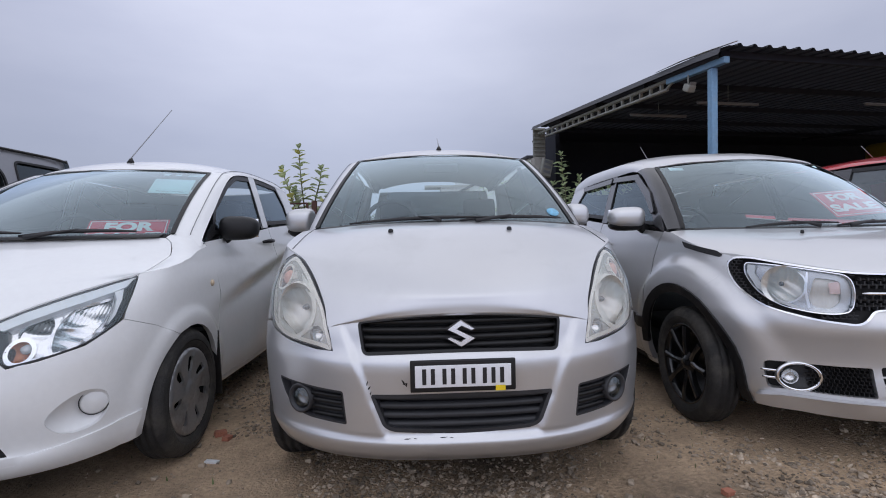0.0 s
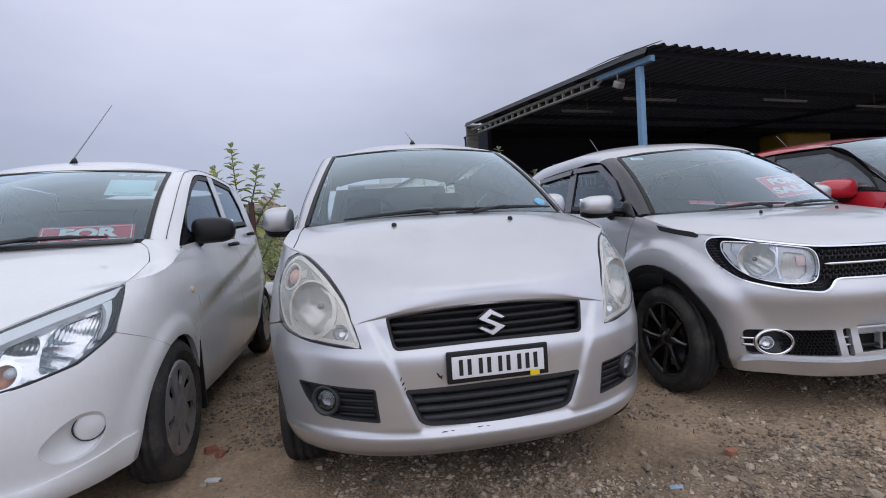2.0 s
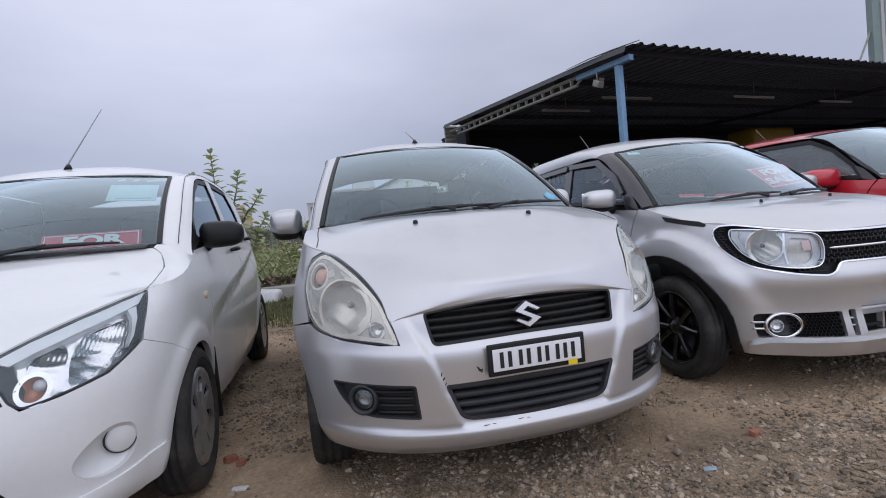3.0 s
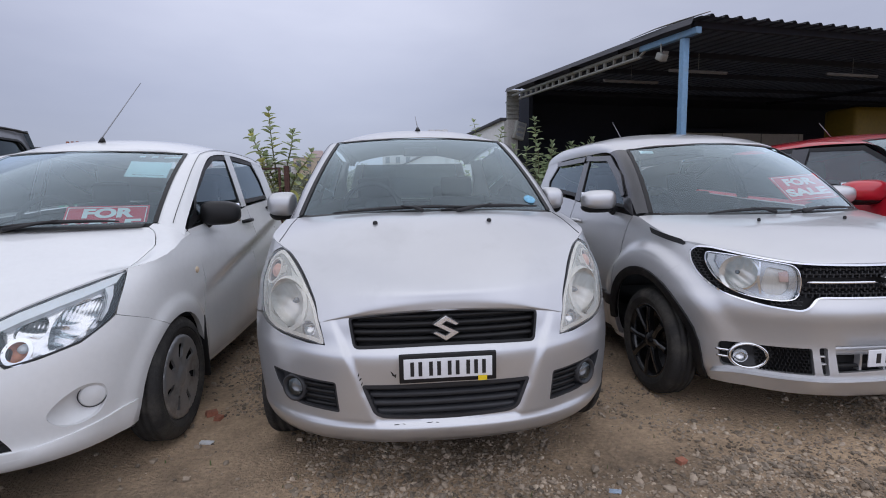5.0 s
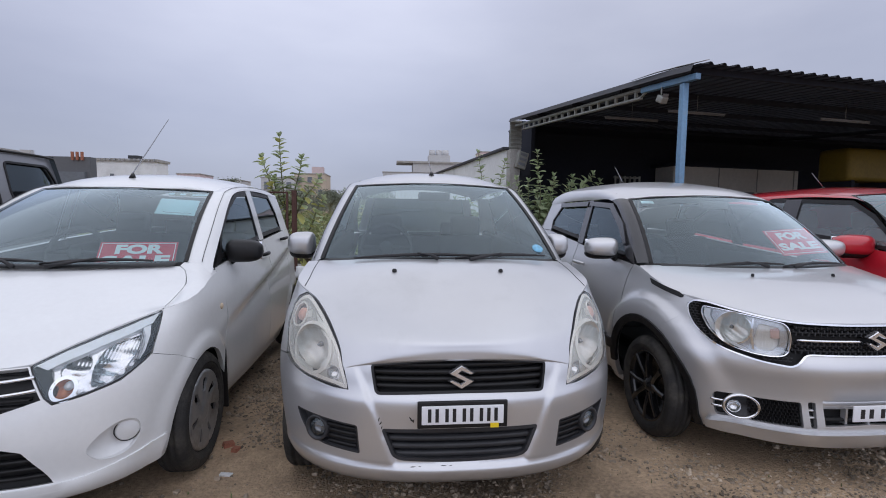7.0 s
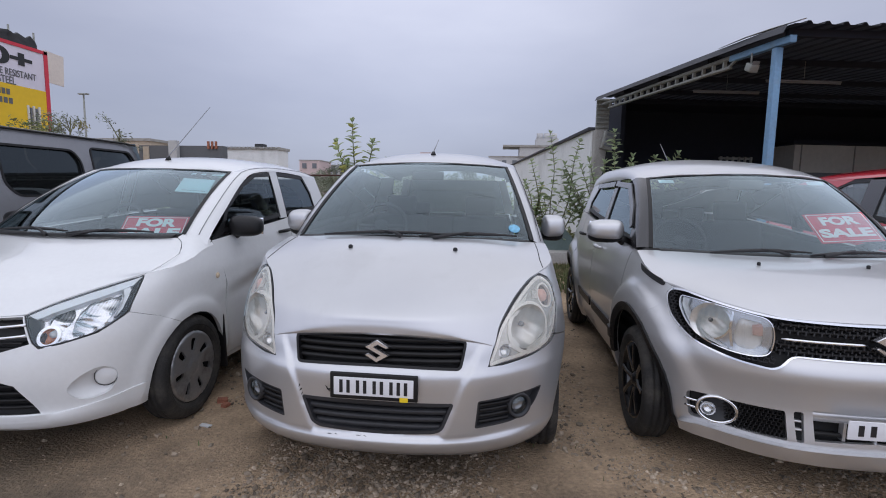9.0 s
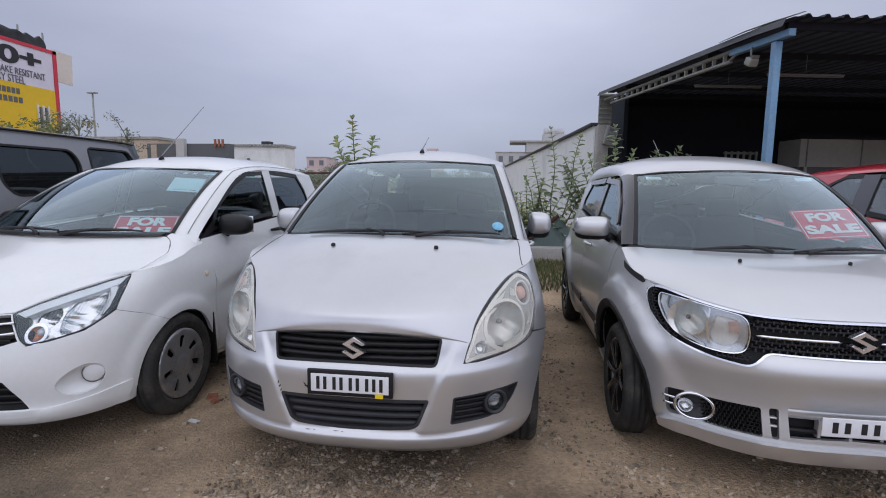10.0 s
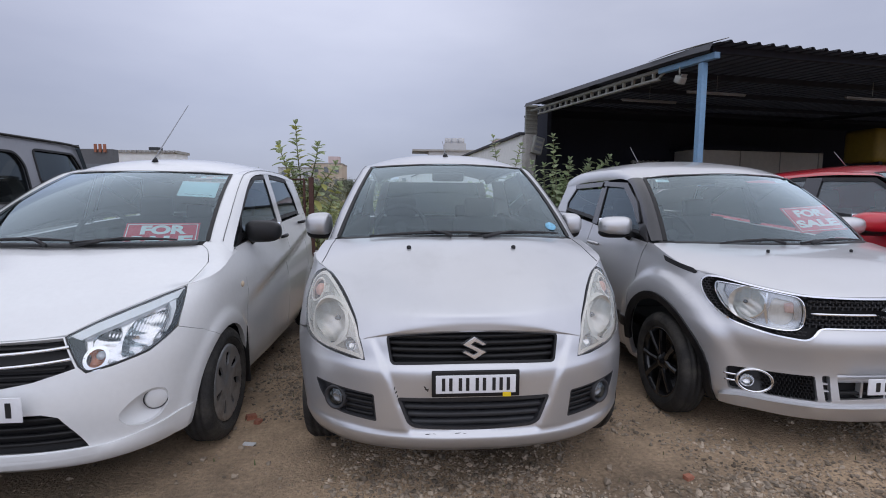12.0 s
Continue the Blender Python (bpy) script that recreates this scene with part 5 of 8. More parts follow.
        part("bezel", patch(sh, shrink(poly, 0.004), holes, step=0.02, offset=-0.03, rim=0.02, bulge=lambda u, v: 0.0025 * math.sin(v * 150 + abs(u) * 60)), M_REFLECT, lamp)
        for h, cs, cz in ((holes[0], 0.70, 0.72), (holes[1], 0.535, 0.705)):
            part("reflector", patch(sh, shrink(h, -0.002), step=0.0048, offset=-0.036, rim=0, bulge=lambda u, v, cs=cs, cz=cz: -0.03 + 3.0 * ((abs(u) - cs) ** 2 + (v - cz) ** 2) + 0.0005 * math.sin(u * 340) * (1 if v > cz - 0.01 else 0.15) + 0.0022 * math.sin(v * 120 + u * 45) - 0.14 * abs(v - cz + 0.012)), M_FACET, lamp, "faceted bright reflector")
        crescent = [(0.756, 0.812), (0.792, 0.820), (0.812, 0.780), (0.808, 0.722), (0.786, 0.690), (0.796, 0.742), (0.786, 0.782)]
        part("reflector_ring", patch(sh, crescent if sgn > 0 else mirrored(crescent), step=0.02, offset=-0.005, rim=0.02), M_BROW, lamp, "pale crescent beside the reflector")
        part("reflector_ring", patch(sh, shrink(holes[2], -0.005), [shrink(holes[2], 0.009)], step=0.02, offset=-0.012, rim=0.02), M_CHROME, lamp)
        part("reflector", patch(sh, shrink(holes[2], -0.002), step=0.01, offset=-0.036, rim=0, bulge=lambda u, v: -0.025 + 11 * ((abs(u) - 0.508) ** 2 + (v - 0.628) ** 2)), M_ORANGE, lamp, "orange indicator bowl")
        c = sh(sgn * 0.508, 0.628)
        part("indicator", lathe(bmesh.new(), [(0.017, -0.024), (0.016, -0.004), (0.010, 0.004), (0.0, 0.007)], pose(c.x + sgn * 0.010, c.y + 0.022, c.z + 0.003, 90, 0, sgn * 15), 24), M_BROW, lamp, "pale indicator bulb")
        lens = part("lens", patch(sh, shrink(poly, 0.003), step=0.03, offset=0.002, rim=0), M_LENS, lamp)
        lens.visible_shadow = False
        q = scoop if sgn > 0 else mirrored(scoop)
        sc = part("fog_scoop", patch(sh, shrink(q, -0.004), step=0.02, offset=0.0, rim=0, bulge=lambda u, v: -0.05 * max(0.0, 1 - ((abs(u) - 0.72) / 0.115) ** 2 - ((v - 0.38) / 0.085) ** 2) ** 0.7), paint, root)
        c = sh(sgn * 0.766, 0.398)
        part("fog_blank", lathe(bmesh.new(), [(0.0, 0.006), (0.040, 0.004), (0.047, -0.002), (0.049, -0.03)], pose(c.x - sgn * 0.01, c.y + 0.024, c.z, 90, 0, sgn * 40), 32), paint, sc, "round blanking cap")
        part("cap_gap", lathe(bmesh.new(), [(0.0478, -0.006), (0.0486, -0.001), (0.0504, -0.001), (0.0510, -0.02)], pose(c.x - sgn * 0.01, c.y + 0.024, c.z, 90, 0, sgn * 40), 40), M_GREYPLASTIC, sc)
    shut = [(0.384, 0.727), (0.48, 0.775), (0.597, 0.819), (0.72, 0.853), (0.832, 0.875)]
    corner_line = [(0.694, 0.57, 0.876), (0.695, 0.64, 0.892), (0.692, 0.74, 0.917), (0.686, 0.826, 0.940), (0.675, 0.864, 0.972), (0.660, 0.890, 1.003), (0.632, 0.897, 1.026)]
    edge = [sh(s, z) for s, z in shut] + [Vector(p) for p in corner_line]
    f = hood_surface([(0.115, 0.712), (0.155, 0.760), (0.26, 0.838), (0.45, 0.915), (0.62, 0.970), (0.80, 1.030)],
                     edge, 2.2, 3.2)
    bonnet(root, f, paint)
    # shoulder of the wing between the bonnet's shut line and the flank
    wing_out = [sh(0.838, 0.871)] + [sh(sh.at_y(y, z), z) for y, z in ((0.57, 0.882), (0.64, 0.890), (0.74, 0.905), (0.83, 0.922), (0.87, 0.935), (0.90, 0.945), (0.94, 0.957), (1.0, 0.968), (1.06, 0.975))]
    wing_in = [sh(0.835, 0.876)] + [Vector(p) for p in ((0.699, 0.572, 0.876), (0.700, 0.642, 0.892), (0.697, 0.742, 0.917), (0.691, 0.829, 0.940), (0.680, 0.868, 0.972), (0.664, 0.895, 1.004), (0.634, 0.904, 1.030), (0.640, 0.945, 1.046), (0.655, 0.99, 1.068))]
    for s in (1, -1):
        bm = loft(bmesh.new(), wing_in, wing_out, [Vector((0.5, 0, 0.85)) * k for k in (0.004, 0.006, 0.007, 0.008, 0.009, 0.011, 0.013, 0.016, 0.018, 0.018)], 9, True)
        loft(bm, wing_in, [p + Vector((-0.004, 0, -0.02)) for p in wing_in], [Vector((0, 0, 0))] * len(wing_in), 3)
        bm.transform(Matrix.Diagonal((s, 1, 1, 1)))
        if s < 0:
            bmesh.ops.reverse_faces(bm, faces=bm.faces)
        part("wing_shoulder", bm, paint, root)
    side_skin(root, sh, paint, dict(
        fender=[(0.656, 0.5798)] + arc(0.78, 0.275, 0.325, 105, 0, 10) + [(1.12, 0.20), (1.14, 0.5), (1.13, 0.75), (1.09, 0.90), (1.065, 0.975), (1.0, 0.968), (0.94, 0.957), (0.90, 0.945), (0.87, 0.935), (0.83, 0.922), (0.74, 0.905), (0.64, 0.890), (0.57, 0.882), (0.838, 0.871, 0), (0.853, 0.79, 0), (0.8485, 0.7015, 0), (0.52, 0.6468)],
        doors=[([(1.15, 0.215), (2.19, 0.215), (2.20, 1.085), (1.045, 1.00), (1.085, 0.90), (1.145, 0.72)], 0), ([(2.20, 0.215), (2.74, 0.215), (2.88, 0.45), (2.98, 0.62), (2.99, 1.13), (2.21, 1.09)], 0)],
        quarter=arc(3.2, 0.28, 0.335, 150, 0, 9) + [(3.55, 0.25), (3.55, 0.6), (3.52, 1.14), (3.0, 1.13), (2.99, 0.6), (2.93, 0.5)],
        windows=[[(1.20, 1.052), (2.10, 1.115), (2.13, 1.455), (1.85, 1.44), (1.62, 1.36), (1.32, 1.20)], [(2.22, 1.125), (2.93, 1.155), (2.90, 1.30), (2.80, 1.445), (2.24, 1.462)]],
        pillars=[[(2.10, 1.09), (2.22, 1.095), (2.25, 1.49), (2.12, 1.485)], [(2.92, 1.13), (3.50, 1.15), (3.30, 1.44), (2.80, 1.47), (2.91, 1.30)], [(1.03, 0.99), (1.20, 1.035), (1.27, 1.125), (1.16, 1.065)]], pillar_mats=[paint, paint, M_BLACK]), M_GLASSDARK)
    door_handle(root, sh, 2.06, 0.985, M_BLACK)
    door_handle(root, sh, 2.84, 1.06, M_BLACK)
    for s in (1, -1):
        c = sh(s * sh.at_y(1.04, 0.78), 0.78)
        part("side_indicator", lathe(bmesh.new(), [(0.018, -0.004), (0.018, 0.004), (0.012, 0.009), (0, 0.011)], pose(c.x, c.y, c.z, 0, 90 * s, 0), 18), M_SIDELAMP, root, "small round amber side indicator")
        part("mud_flap", box((0.20, 0.014, 0.36), (s * 0.705, 1.098, 0.335), (4, 0, 0), 0.004), M_BLACK, root)
    screen, roof = greenhouse(root, sh, dict(cowl=(0.80, 1.045), cowl_corner=(0.658, 0.945, 1.045), head=(1.58, 1.465), head_corner=(0.545, 1.70, 1.452), bow=0.03,
                              roof_w=[(1.70, 0.545), (2.2, 0.575), (3.0, 0.565), (3.25, 0.54)], roof_edge=[(1.70, 1.452), (1.9, 1.488), (2.2, 1.510), (2.8, 1.515), (3.25, 1.47)], roof_mid=[(1.58, 1.465), (1.68, 1.510), (1.78, 1.541), (1.9, 1.564), (2.3, 1.592), (2.8, 1.595), (3.25, 1.53)], seam=0.5,
                              roof_end=3.27, rail=[(0.985, 0.975), (1.045, 1.03), (1.30, 1.19), (1.60, 1.365), (1.85, 1.452), (2.3, 1.476), (2.8, 1.458), (3.25, 1.42)], rail_split=0.37), paint, paint, M_GLASS)
    cowl(root, f, screen, M_BLACK)
    rear_end(root, sh, paint, 1.14, 1.42)
    cabin(root, dict(cowl_y=0.92, w=0.78, dash_z=1.01))
    aerial(root, -0.022, 1.78, 1.545, 0.78, 0.88, 0.0)
    mirror_unit(root, 0.852, 1.33, 1.076, 1, M_BLACK, (0.225, 0.14, 0.142), 0.045)
    mirror_unit(root, -0.852, 1.33, 1.076, -1, M_BLACK, (0.225, 0.14, 0.142), 0.045)
    for a, b, c in (((-0.50, 0.83, 1.055), (0.02, 0.78, 1.062), (-0.10, 0.75, 1.04)), ((0.0, 0.79, 1.050), (0.52, 0.85, 1.062), (0.05, 0.75, 1.04))):
        wiper(root, a, b, c)
    for s in (1, -1):
        tyre_and_rim(root, s * 0.720, 0.77, 0.304, 0.165, 0.210, "cover", s)
        tyre_and_rim(root, s * 0.720, 3.2, 0.304, 0.165, 0.210, "cover", s)
    plate(root, pose(0.045, -0.005, 0.475, 90, 0, 0), 0.50, 0.100, False, (8, 0.060))
    for p, w in ((0.58, 0.035), (0.70, 0.035), (0.87, 0.10)):
        c = screen(p, 0.935)
        part("screen_tag", box((w, 0.002, 0.022), (c.x, c.y + 0.008, c.z - 0.010), (-62, 0, 0)), M_PAPER, root, "small pale tag inside the glass", smooth=False)
    paper = thing("paper_sheet", Matrix.Translation((-1.93, 1.69, 0)) @ pose(0.405, 1.455, 1.343, 40, 3, 4), "pale green paper sheet stuck inside the windscreen", "paper")
    part("sheet", box((0.235, 0.15, 0.003)), M_PAPER, paper, smooth=False)
    part("printed_line", box((0.17, 0.006, 0.001), (0.01, -0.055, 0.0022)), M_LAMPGREY, paper, smooth=False)
    sale_sign("sale_sign", Matrix.Translation((-1.93, 1.69, 0)) @ pose(0.295, 1.150, 1.058, 44, 0, 10), 0.41, 0.21)
    return root


# ---- silver crossover ----
SIDE_CELL = rounded([(0.468, 0.780), (0.462, 0.690), (0.500, 0.658), (0.568, 0.664), (0.586, 0.700), (0.566, 0.796)], 0.02)


def silver_crossover():
    sh, paint = IGNIS, M_SILVER_WARM
    root = thing("crossover_car", pose(2.243, 1.93, 0), "silver crossover with black pillars and black alloy wheels, parked on gravel", "car", "parked cars")
    closing(root, sh, 3.7, 0.83)
    face_half = [(0.0, 0.806), (0.15, 0.806), (0.43, 0.813), (0.60, 0.838), (0.82, 0.876), (0.90, 0.874), (0.935, 0.848), (0.925, 0.80), (0.885, 0.742), (0.755, 0.650), (0.585, 0.610), (0.425, 0.594), (0.345, 0.655), (0.15, 0.653), (0.0, 0.651)]
    rad = [0, 0.1, 0.1, 0.1, 0.03, 0.03, 0.03, 0.04, 0.06, 0.08, 0.08, 0.03, 0.03, 0.1, 0]
    right = rounded(face_half, rad)
    face = right + mirrored(right)[1:-1]
    lens = rounded([(0.846, 0.852), (0.72, 0.845), (0.58, 0.826), (0.440, 0.803), (0.418, 0.730), (0.432, 0.648), (0.50, 0.634), (0.60, 0.640), (0.71, 0.670), (0.80, 0.733), (0.848, 0.805)], [0.02, 0.08, 0.08, 0.05, 0.06, 0.05, 0.06, 0.06, 0.08, 0.08, 0.05])
    fog = rounded([(0.366, 0.410), (0.750, 0.412), (0.755, 0.285), (0.700, 0.290), (0.366, 0.284)], [0.012, 0.03, 0.02, 0.02, 0.012])
    l_half = [(0.0, 0.425), (0.262, 0.428), (0.258, 0.300), (0.0, 0.310)]
    low = l_half + mirrored(l_half)[1:-1]
    slot = rounded([(0.296, 0.415), (0.335, 0.415), (0.330, 0.285), (0.300, 0.285)], 0.012)
    arch = arc(0.75, 0.305, 0.375, 108, 205, 9)
    half = [(0.0, 0.812), (0.15, 0.812), (0.43, 0.819), (0.60, 0.844), (0.82, 0.882), (0.905, 0.88), (0.945, 0.85), (0.99, 0.76), (sh.at_y(0.57, 0.67), 0.675)] + [(sh.at_y(y, max(z, 0.20)), max(z, 0.20)) for y, z in arch[1:]]
    rt = half + [p for p in ((0.9, 0.195), (0.75, 0.185), (0.5, 0.175), (0.25, 0.170), (0.0, 0.168)) if p[0] < half[-1][0] - 0.03]
    part("front_bumper", patch(sh, rt + mirrored(rt)[1:-1], [face, fog, mirrored(fog), low, slot, mirrored(slot)], step=0.025, rim=0.03), paint, root)
    part("bumper_lip", grid_mesh(bmesh.new(), lambda s, t: sh(s, 0.176) + Vector((0, 0.10 * t, -0.02 * t)), lin(-0.9, 0.9, 41), [1, 0.4, 0.0]), M_BLACK, root)
    # a brighter lip across the foot of the bumper
    lip_half = [(0.0, 0.272), (0.36, 0.268), (0.72, 0.272), (0.80, 0.262), (0.80, 0.218), (0.4, 0.205), (0.0, 0.200)]
    part("lower_trim", patch(sh, lip_half + mirrored(lip_half)[1:-1], step=0.04, offset=0.032, rim=0.034), paint, root, "satin silver lower bumper trim")
    g = part("grille", backing(sh, face, 0.045), M_DARK, root, "black grille that holds both headlamps, edged in chrome")
    part("chrome_surround", patch(sh, shrink(face, -0.003), [shrink(face, 0.005)], step=0.03, offset=0.006, rim=0.03), M_CHROME, g, "chrome surround")
    # honeycomb of short bars
    for k, z in enumerate((0.672, 0.698, 0.762, 0.786)):
        slats(g, sh, -0.40, 0.40, (z,), 0.010, 0.025, M_BLACK, 0.004, -0.012, "grille_slat")
    bm = bmesh.new()
    for row in range(9):
        z = 0.662 + row * 0.0155
        for i in range(-32, 33):
            s = (i + 0.5 * (row % 2)) * 0.030
            if abs(s) < 0.42 and not 0.715 < z < 0.742:
                p = sh(s, z)
                add_box(bm, (0.006, 0.022, 0.0155), (p.x, p.y + 0.022, z))
    # the mesh goes on round the outer side of each lamp
    cells = [((i + 0.5 * (row % 2)) * 0.022, 0.606 + row * 0.014) for row in range(20) for i in range(19, 43)]
    inner_face, outer_lens = shrink(face, 0.012), shrink(lens, -0.012)
    cs, cz = np.array([c[0] for c in cells]), np.array([c[1] for c in cells])
    ok = inside(cs, cz, [p[0] for p in inner_face], [p[1] for p in inner_face]) & ~inside(cs, cz, [p[0] for p in outer_lens], [p[1] for p in outer_lens])
    for (s, z), good in zip(cells, ok):
        if good:
            for sgn in (1, -1):
                p = sh(sgn * s, z)
                add_box(bm, (0.013, 0.012, 0.004), (p.x, p.y + 0.012, z), (0, 0, sgn * 40))
                add_box(bm, (0.004, 0.012, 0.012), (p.x + sgn * 0.007, p.y + 0.018, z + 0.006), (0, 0, sgn * 40))
    tagged(part("grille_mesh", bm, M_GREYPLASTIC, g, smooth=False), kind="stuff")
    for sgn in (1, -1):
        bm = bmesh.new()
        us = lin(sgn * 0.075, sgn * 0.40, 15)
        tube(bm, [sh(u, 0.728) + Vector((0, -0.006, 0)) for u in us], [0.005] + [0.010] * 13 + [0.004], 8, 0.75)
        part("chrome_bar", bm, M_CHROME, g, "chrome bar")
        poly = lens if sgn > 0 else mirrored(lens)
        lamp = part("headlamp", patch(sh, shrink(poly, -0.001), step=0.025, offset=-0.043, rim=0), M_LAMPGREY, root, "clear headlamp with chrome rim")
        part("lamp_rim", patch(sh, shrink(poly, -0.002), [shrink(poly, 0.002)], step=0.02, offset=0.006, rim=0.05), M_CHROME, lamp, "chrome rim")
        part("bezel", patch(sh, shrink(poly, 0.004), [circle(sgn * 0.685, 0.758, 0.084, 0.079), [(sgn * a, b) for a, b in SIDE_CELL][::sgn]], step=0.02, offset=-0.022, rim=0.02), M_LAMPGREY, lamp)
        lamp_bowl(lamp, sh, sgn * 0.685, 0.758, 0.082, 0.030, M_BOWL, tilt=sgn * 26)
        part("reflector_ring", patch(sh, circle(sgn * 0.685, 0.758, 0.092, 0.086, 36), [circle(sgn * 0.685, 0.758, 0.084, 0.079, 36)], step=0.02, offset=-0.012, rim=0.012), M_CHROME, lamp)
        part("reflector", patch(sh, shrink([(sgn * a, b) for a, b in SIDE_CELL][::sgn], -0.002), step=0.008, offset=-0.036, rim=0, bulge=lambda u, v: 0.0016 * math.sin(u * 330) + 0.003 * math.sin(v * 60)), M_LAMPBASE, lamp, "clear faceted reflector")
        guide = [(0.838, 0.846), (0.841, 0.806), (0.795, 0.738), (0.707, 0.676), (0.60, 0.646), (0.604, 0.656), (0.698, 0.690), (0.774, 0.750), (0.808, 0.808), (0.800, 0.842)]
        part("light_guide", patch(sh, guide if sgn > 0 else mirrored(guide), step=0.02, offset=-0.008, rim=0.012), M_BROW, lamp, "pale light guide along the lamp's outer edge")
        part("amber_insert", patch(sh, [(sgn * a, b) for a, b in ((0.452, 0.748), (0.458, 0.722), (0.505, 0.722), (0.512, 0.768), (0.470, 0.780))][::sgn], step=0.02, offset=-0.026, rim=0.004), M_PINK, lamp, "faded amber indicator reflector")
        divide = [(0.588, 0.818), (0.596, 0.819), (0.606, 0.740), (0.590, 0.660), (0.580, 0.660), (0.594, 0.740)]
        part("divider", patch(sh, divide if sgn > 0 else mirrored(divide), step=0.02, offset=-0.014, rim=0.012), M_CHROME, lamp, "chrome divider")
        ln = part("lens", patch(sh, shrink(poly, 0.003), step=0.025, offset=0.002, rim=0), M_LENS, lamp)
        ln.visible_shadow = False
        q = fog if sgn > 0 else mirrored(fog)
        fr = part("fog_lamp_recess", patch(sh, shrink(q, -0.006), step=0.03, offset=-0.035, rim=0), M_DARK, root, "black honeycomb fog lamp panel")
        bm = bmesh.new()
        for row in range(8):
            z = 0.296 + row * 0.0155
            for i in range(16):
                s = sgn * (0.372 + (i + 0.5 * (row % 2)) * 0.0185)
                if abs(s) < 0.60:
                    p = sh(s, z)
                    add_box(bm, (0.004, 0.02, 0.0155), (p.x, p.y + 0.022, z))
            p0, p1 = sh(sgn * 0.37, z + 0.008), sh(sgn * 0.61, z + 0.008)
            d = p1 - p0
            add_box(bm, (d.length, 0.012, 0.004), ((p0.x + p1.x) / 2, (p0.y + p1.y) / 2 + 0.020, z + 0.008), (0, 0, math.degrees(math.atan2(d.y, d.x)) if sgn > 0 else math.degrees(math.atan2(-d.y, -d.x))))
        tagged(part("fog_mesh", bm, M_BLACK, fr, smooth=False), kind="stuff")
        c = sh(sgn * 0.645, 0.350)
        m = pose(c.x, c.y + 0.004, c.z, 90, 0, sgn * 24)
        fl = part("fog_lamp", lathe(bmesh.new(), [(0.078, -0.02), (0.078, 0.006), (0.072, 0.012), (0.064, 0.008), (0.060, -0.01)], m @ Matrix.Diagonal((1.16, 0.86, 1, 1)), 36), M_CHROME, fr, "chrome-ringed fog lamp")
        part("housing", lathe(bmesh.new(), [(0.062, -0.004), (0.045, -0.02), (0.0, -0.03)], m @ Matrix.Diagonal((1.16, 0.86, 1, 1)), 30), M_GREYPLASTIC, fl)
        c2 = m @ Matrix.Translation((sgn * 0.036, 0, 0))
        part("reflector", lathe(bmesh.new(), [(0.033, 0.010), (0.027, -0.006), (0.0, -0.012)], c2, 28), M_REFLECT, fl)
        part("lens", lathe(bmesh.new(), [(0.034, 0.010), (0.023, 0.017), (0.0, 0.020)], c2, 28), M_LENS, fl)
        for z in (0.335, 0.368):
            bm = tube(bmesh.new(), [sh(u, z) + Vector((0, 0.004, 0)) for u in lin(sgn * 0.690, sgn * 0.762, 6)], 0.006, 6)
            part("chrome_bar", bm, M_CHROME, fr)
        q = slot if sgn > 0 else mirrored(slot)
        part("slot_back", backing(sh, q, 0.03), M_DARK, root)
        slats(root, sh, min(sgn * 0.300, sgn * 0.332), max(sgn * 0.300, sgn * 0.332), (0.335, 0.370), 0.008, 0.02, paint, 0.004, -0.01, "slot_bar")
    emblem(g, pose(*(sh(0, 0.733) + Vector((0, -0.010, 0))), 88, 0, 0), 0.105, 0.095)
    lg = part("lower_grille", backing(sh, low, 0.06), M_DARK, root)
    slats(lg, sh, -0.255, 0.255, (0.405,), 0.05, 0.03, paint, 0.004, -0.012, "grille_bar")
    slats(lg, sh, -0.255, 0.255, (0.325,), 0.014, 0.03, M_BLACK, 0.004, -0.02)
    for s in (-0.13, 0.0, 0.13):
        p = sh(s, 0.34)
        part("grille_post", box((0.012, 0.03, 0.08), (p.x, p.y + 0.03, 0.345)), paint, lg, smooth=False)
    plate(root, pose(0.105, -0.010, 0.386, 90, 0, 0), 0.52, 0.080, False, (8, 0.046))
    def hood(p, q):
        # the front edge follows the chrome surround, then the bonnet rises in a clamshell
        w = abs(p)
        ze = 0.816 + 0.070 * min(1, max(0, (w - 0.42) / 0.5)) ** 1.1
        e = sh(p * 0.905, ze)
        crown = 1 - w ** 3
        ys = 0.52 + 0.44 * q
        zs = 0.898 + 0.103 * q
        side = sh(sh.at_y(ys, zs), zs)
        back = Vector((p * 0.742, 0.785 + 0.165 * w ** 2.2, 1.011 + 0.002 * w * w))
        zc = ze + (0.100 * crown) * (1 - (1 - q) ** 3) + (back.z - ze - 0.100 * crown) * q ** 1.1
        t = q ** 1.25
        mid = Vector((e.x + (back.x - e.x) * t, e.y + (back.y - e.y) * t, zc))
        k = max(0.0, (w - 0.72) / 0.28) ** 2
        side.x *= 1 if p > 0 else -1
        return mid.lerp(side, k)
    bonnet(root, hood, paint)
    for x in (-0.262, 0.262):
        z = 0.992
        part("washer_nozzle", lathe(bmesh.new(), [(0.009, -0.012), (0.009, 0.003), (0.005, 0.007), (0.0, 0.008)], pose(x, 0.58, z), 12), M_BLACK, root)
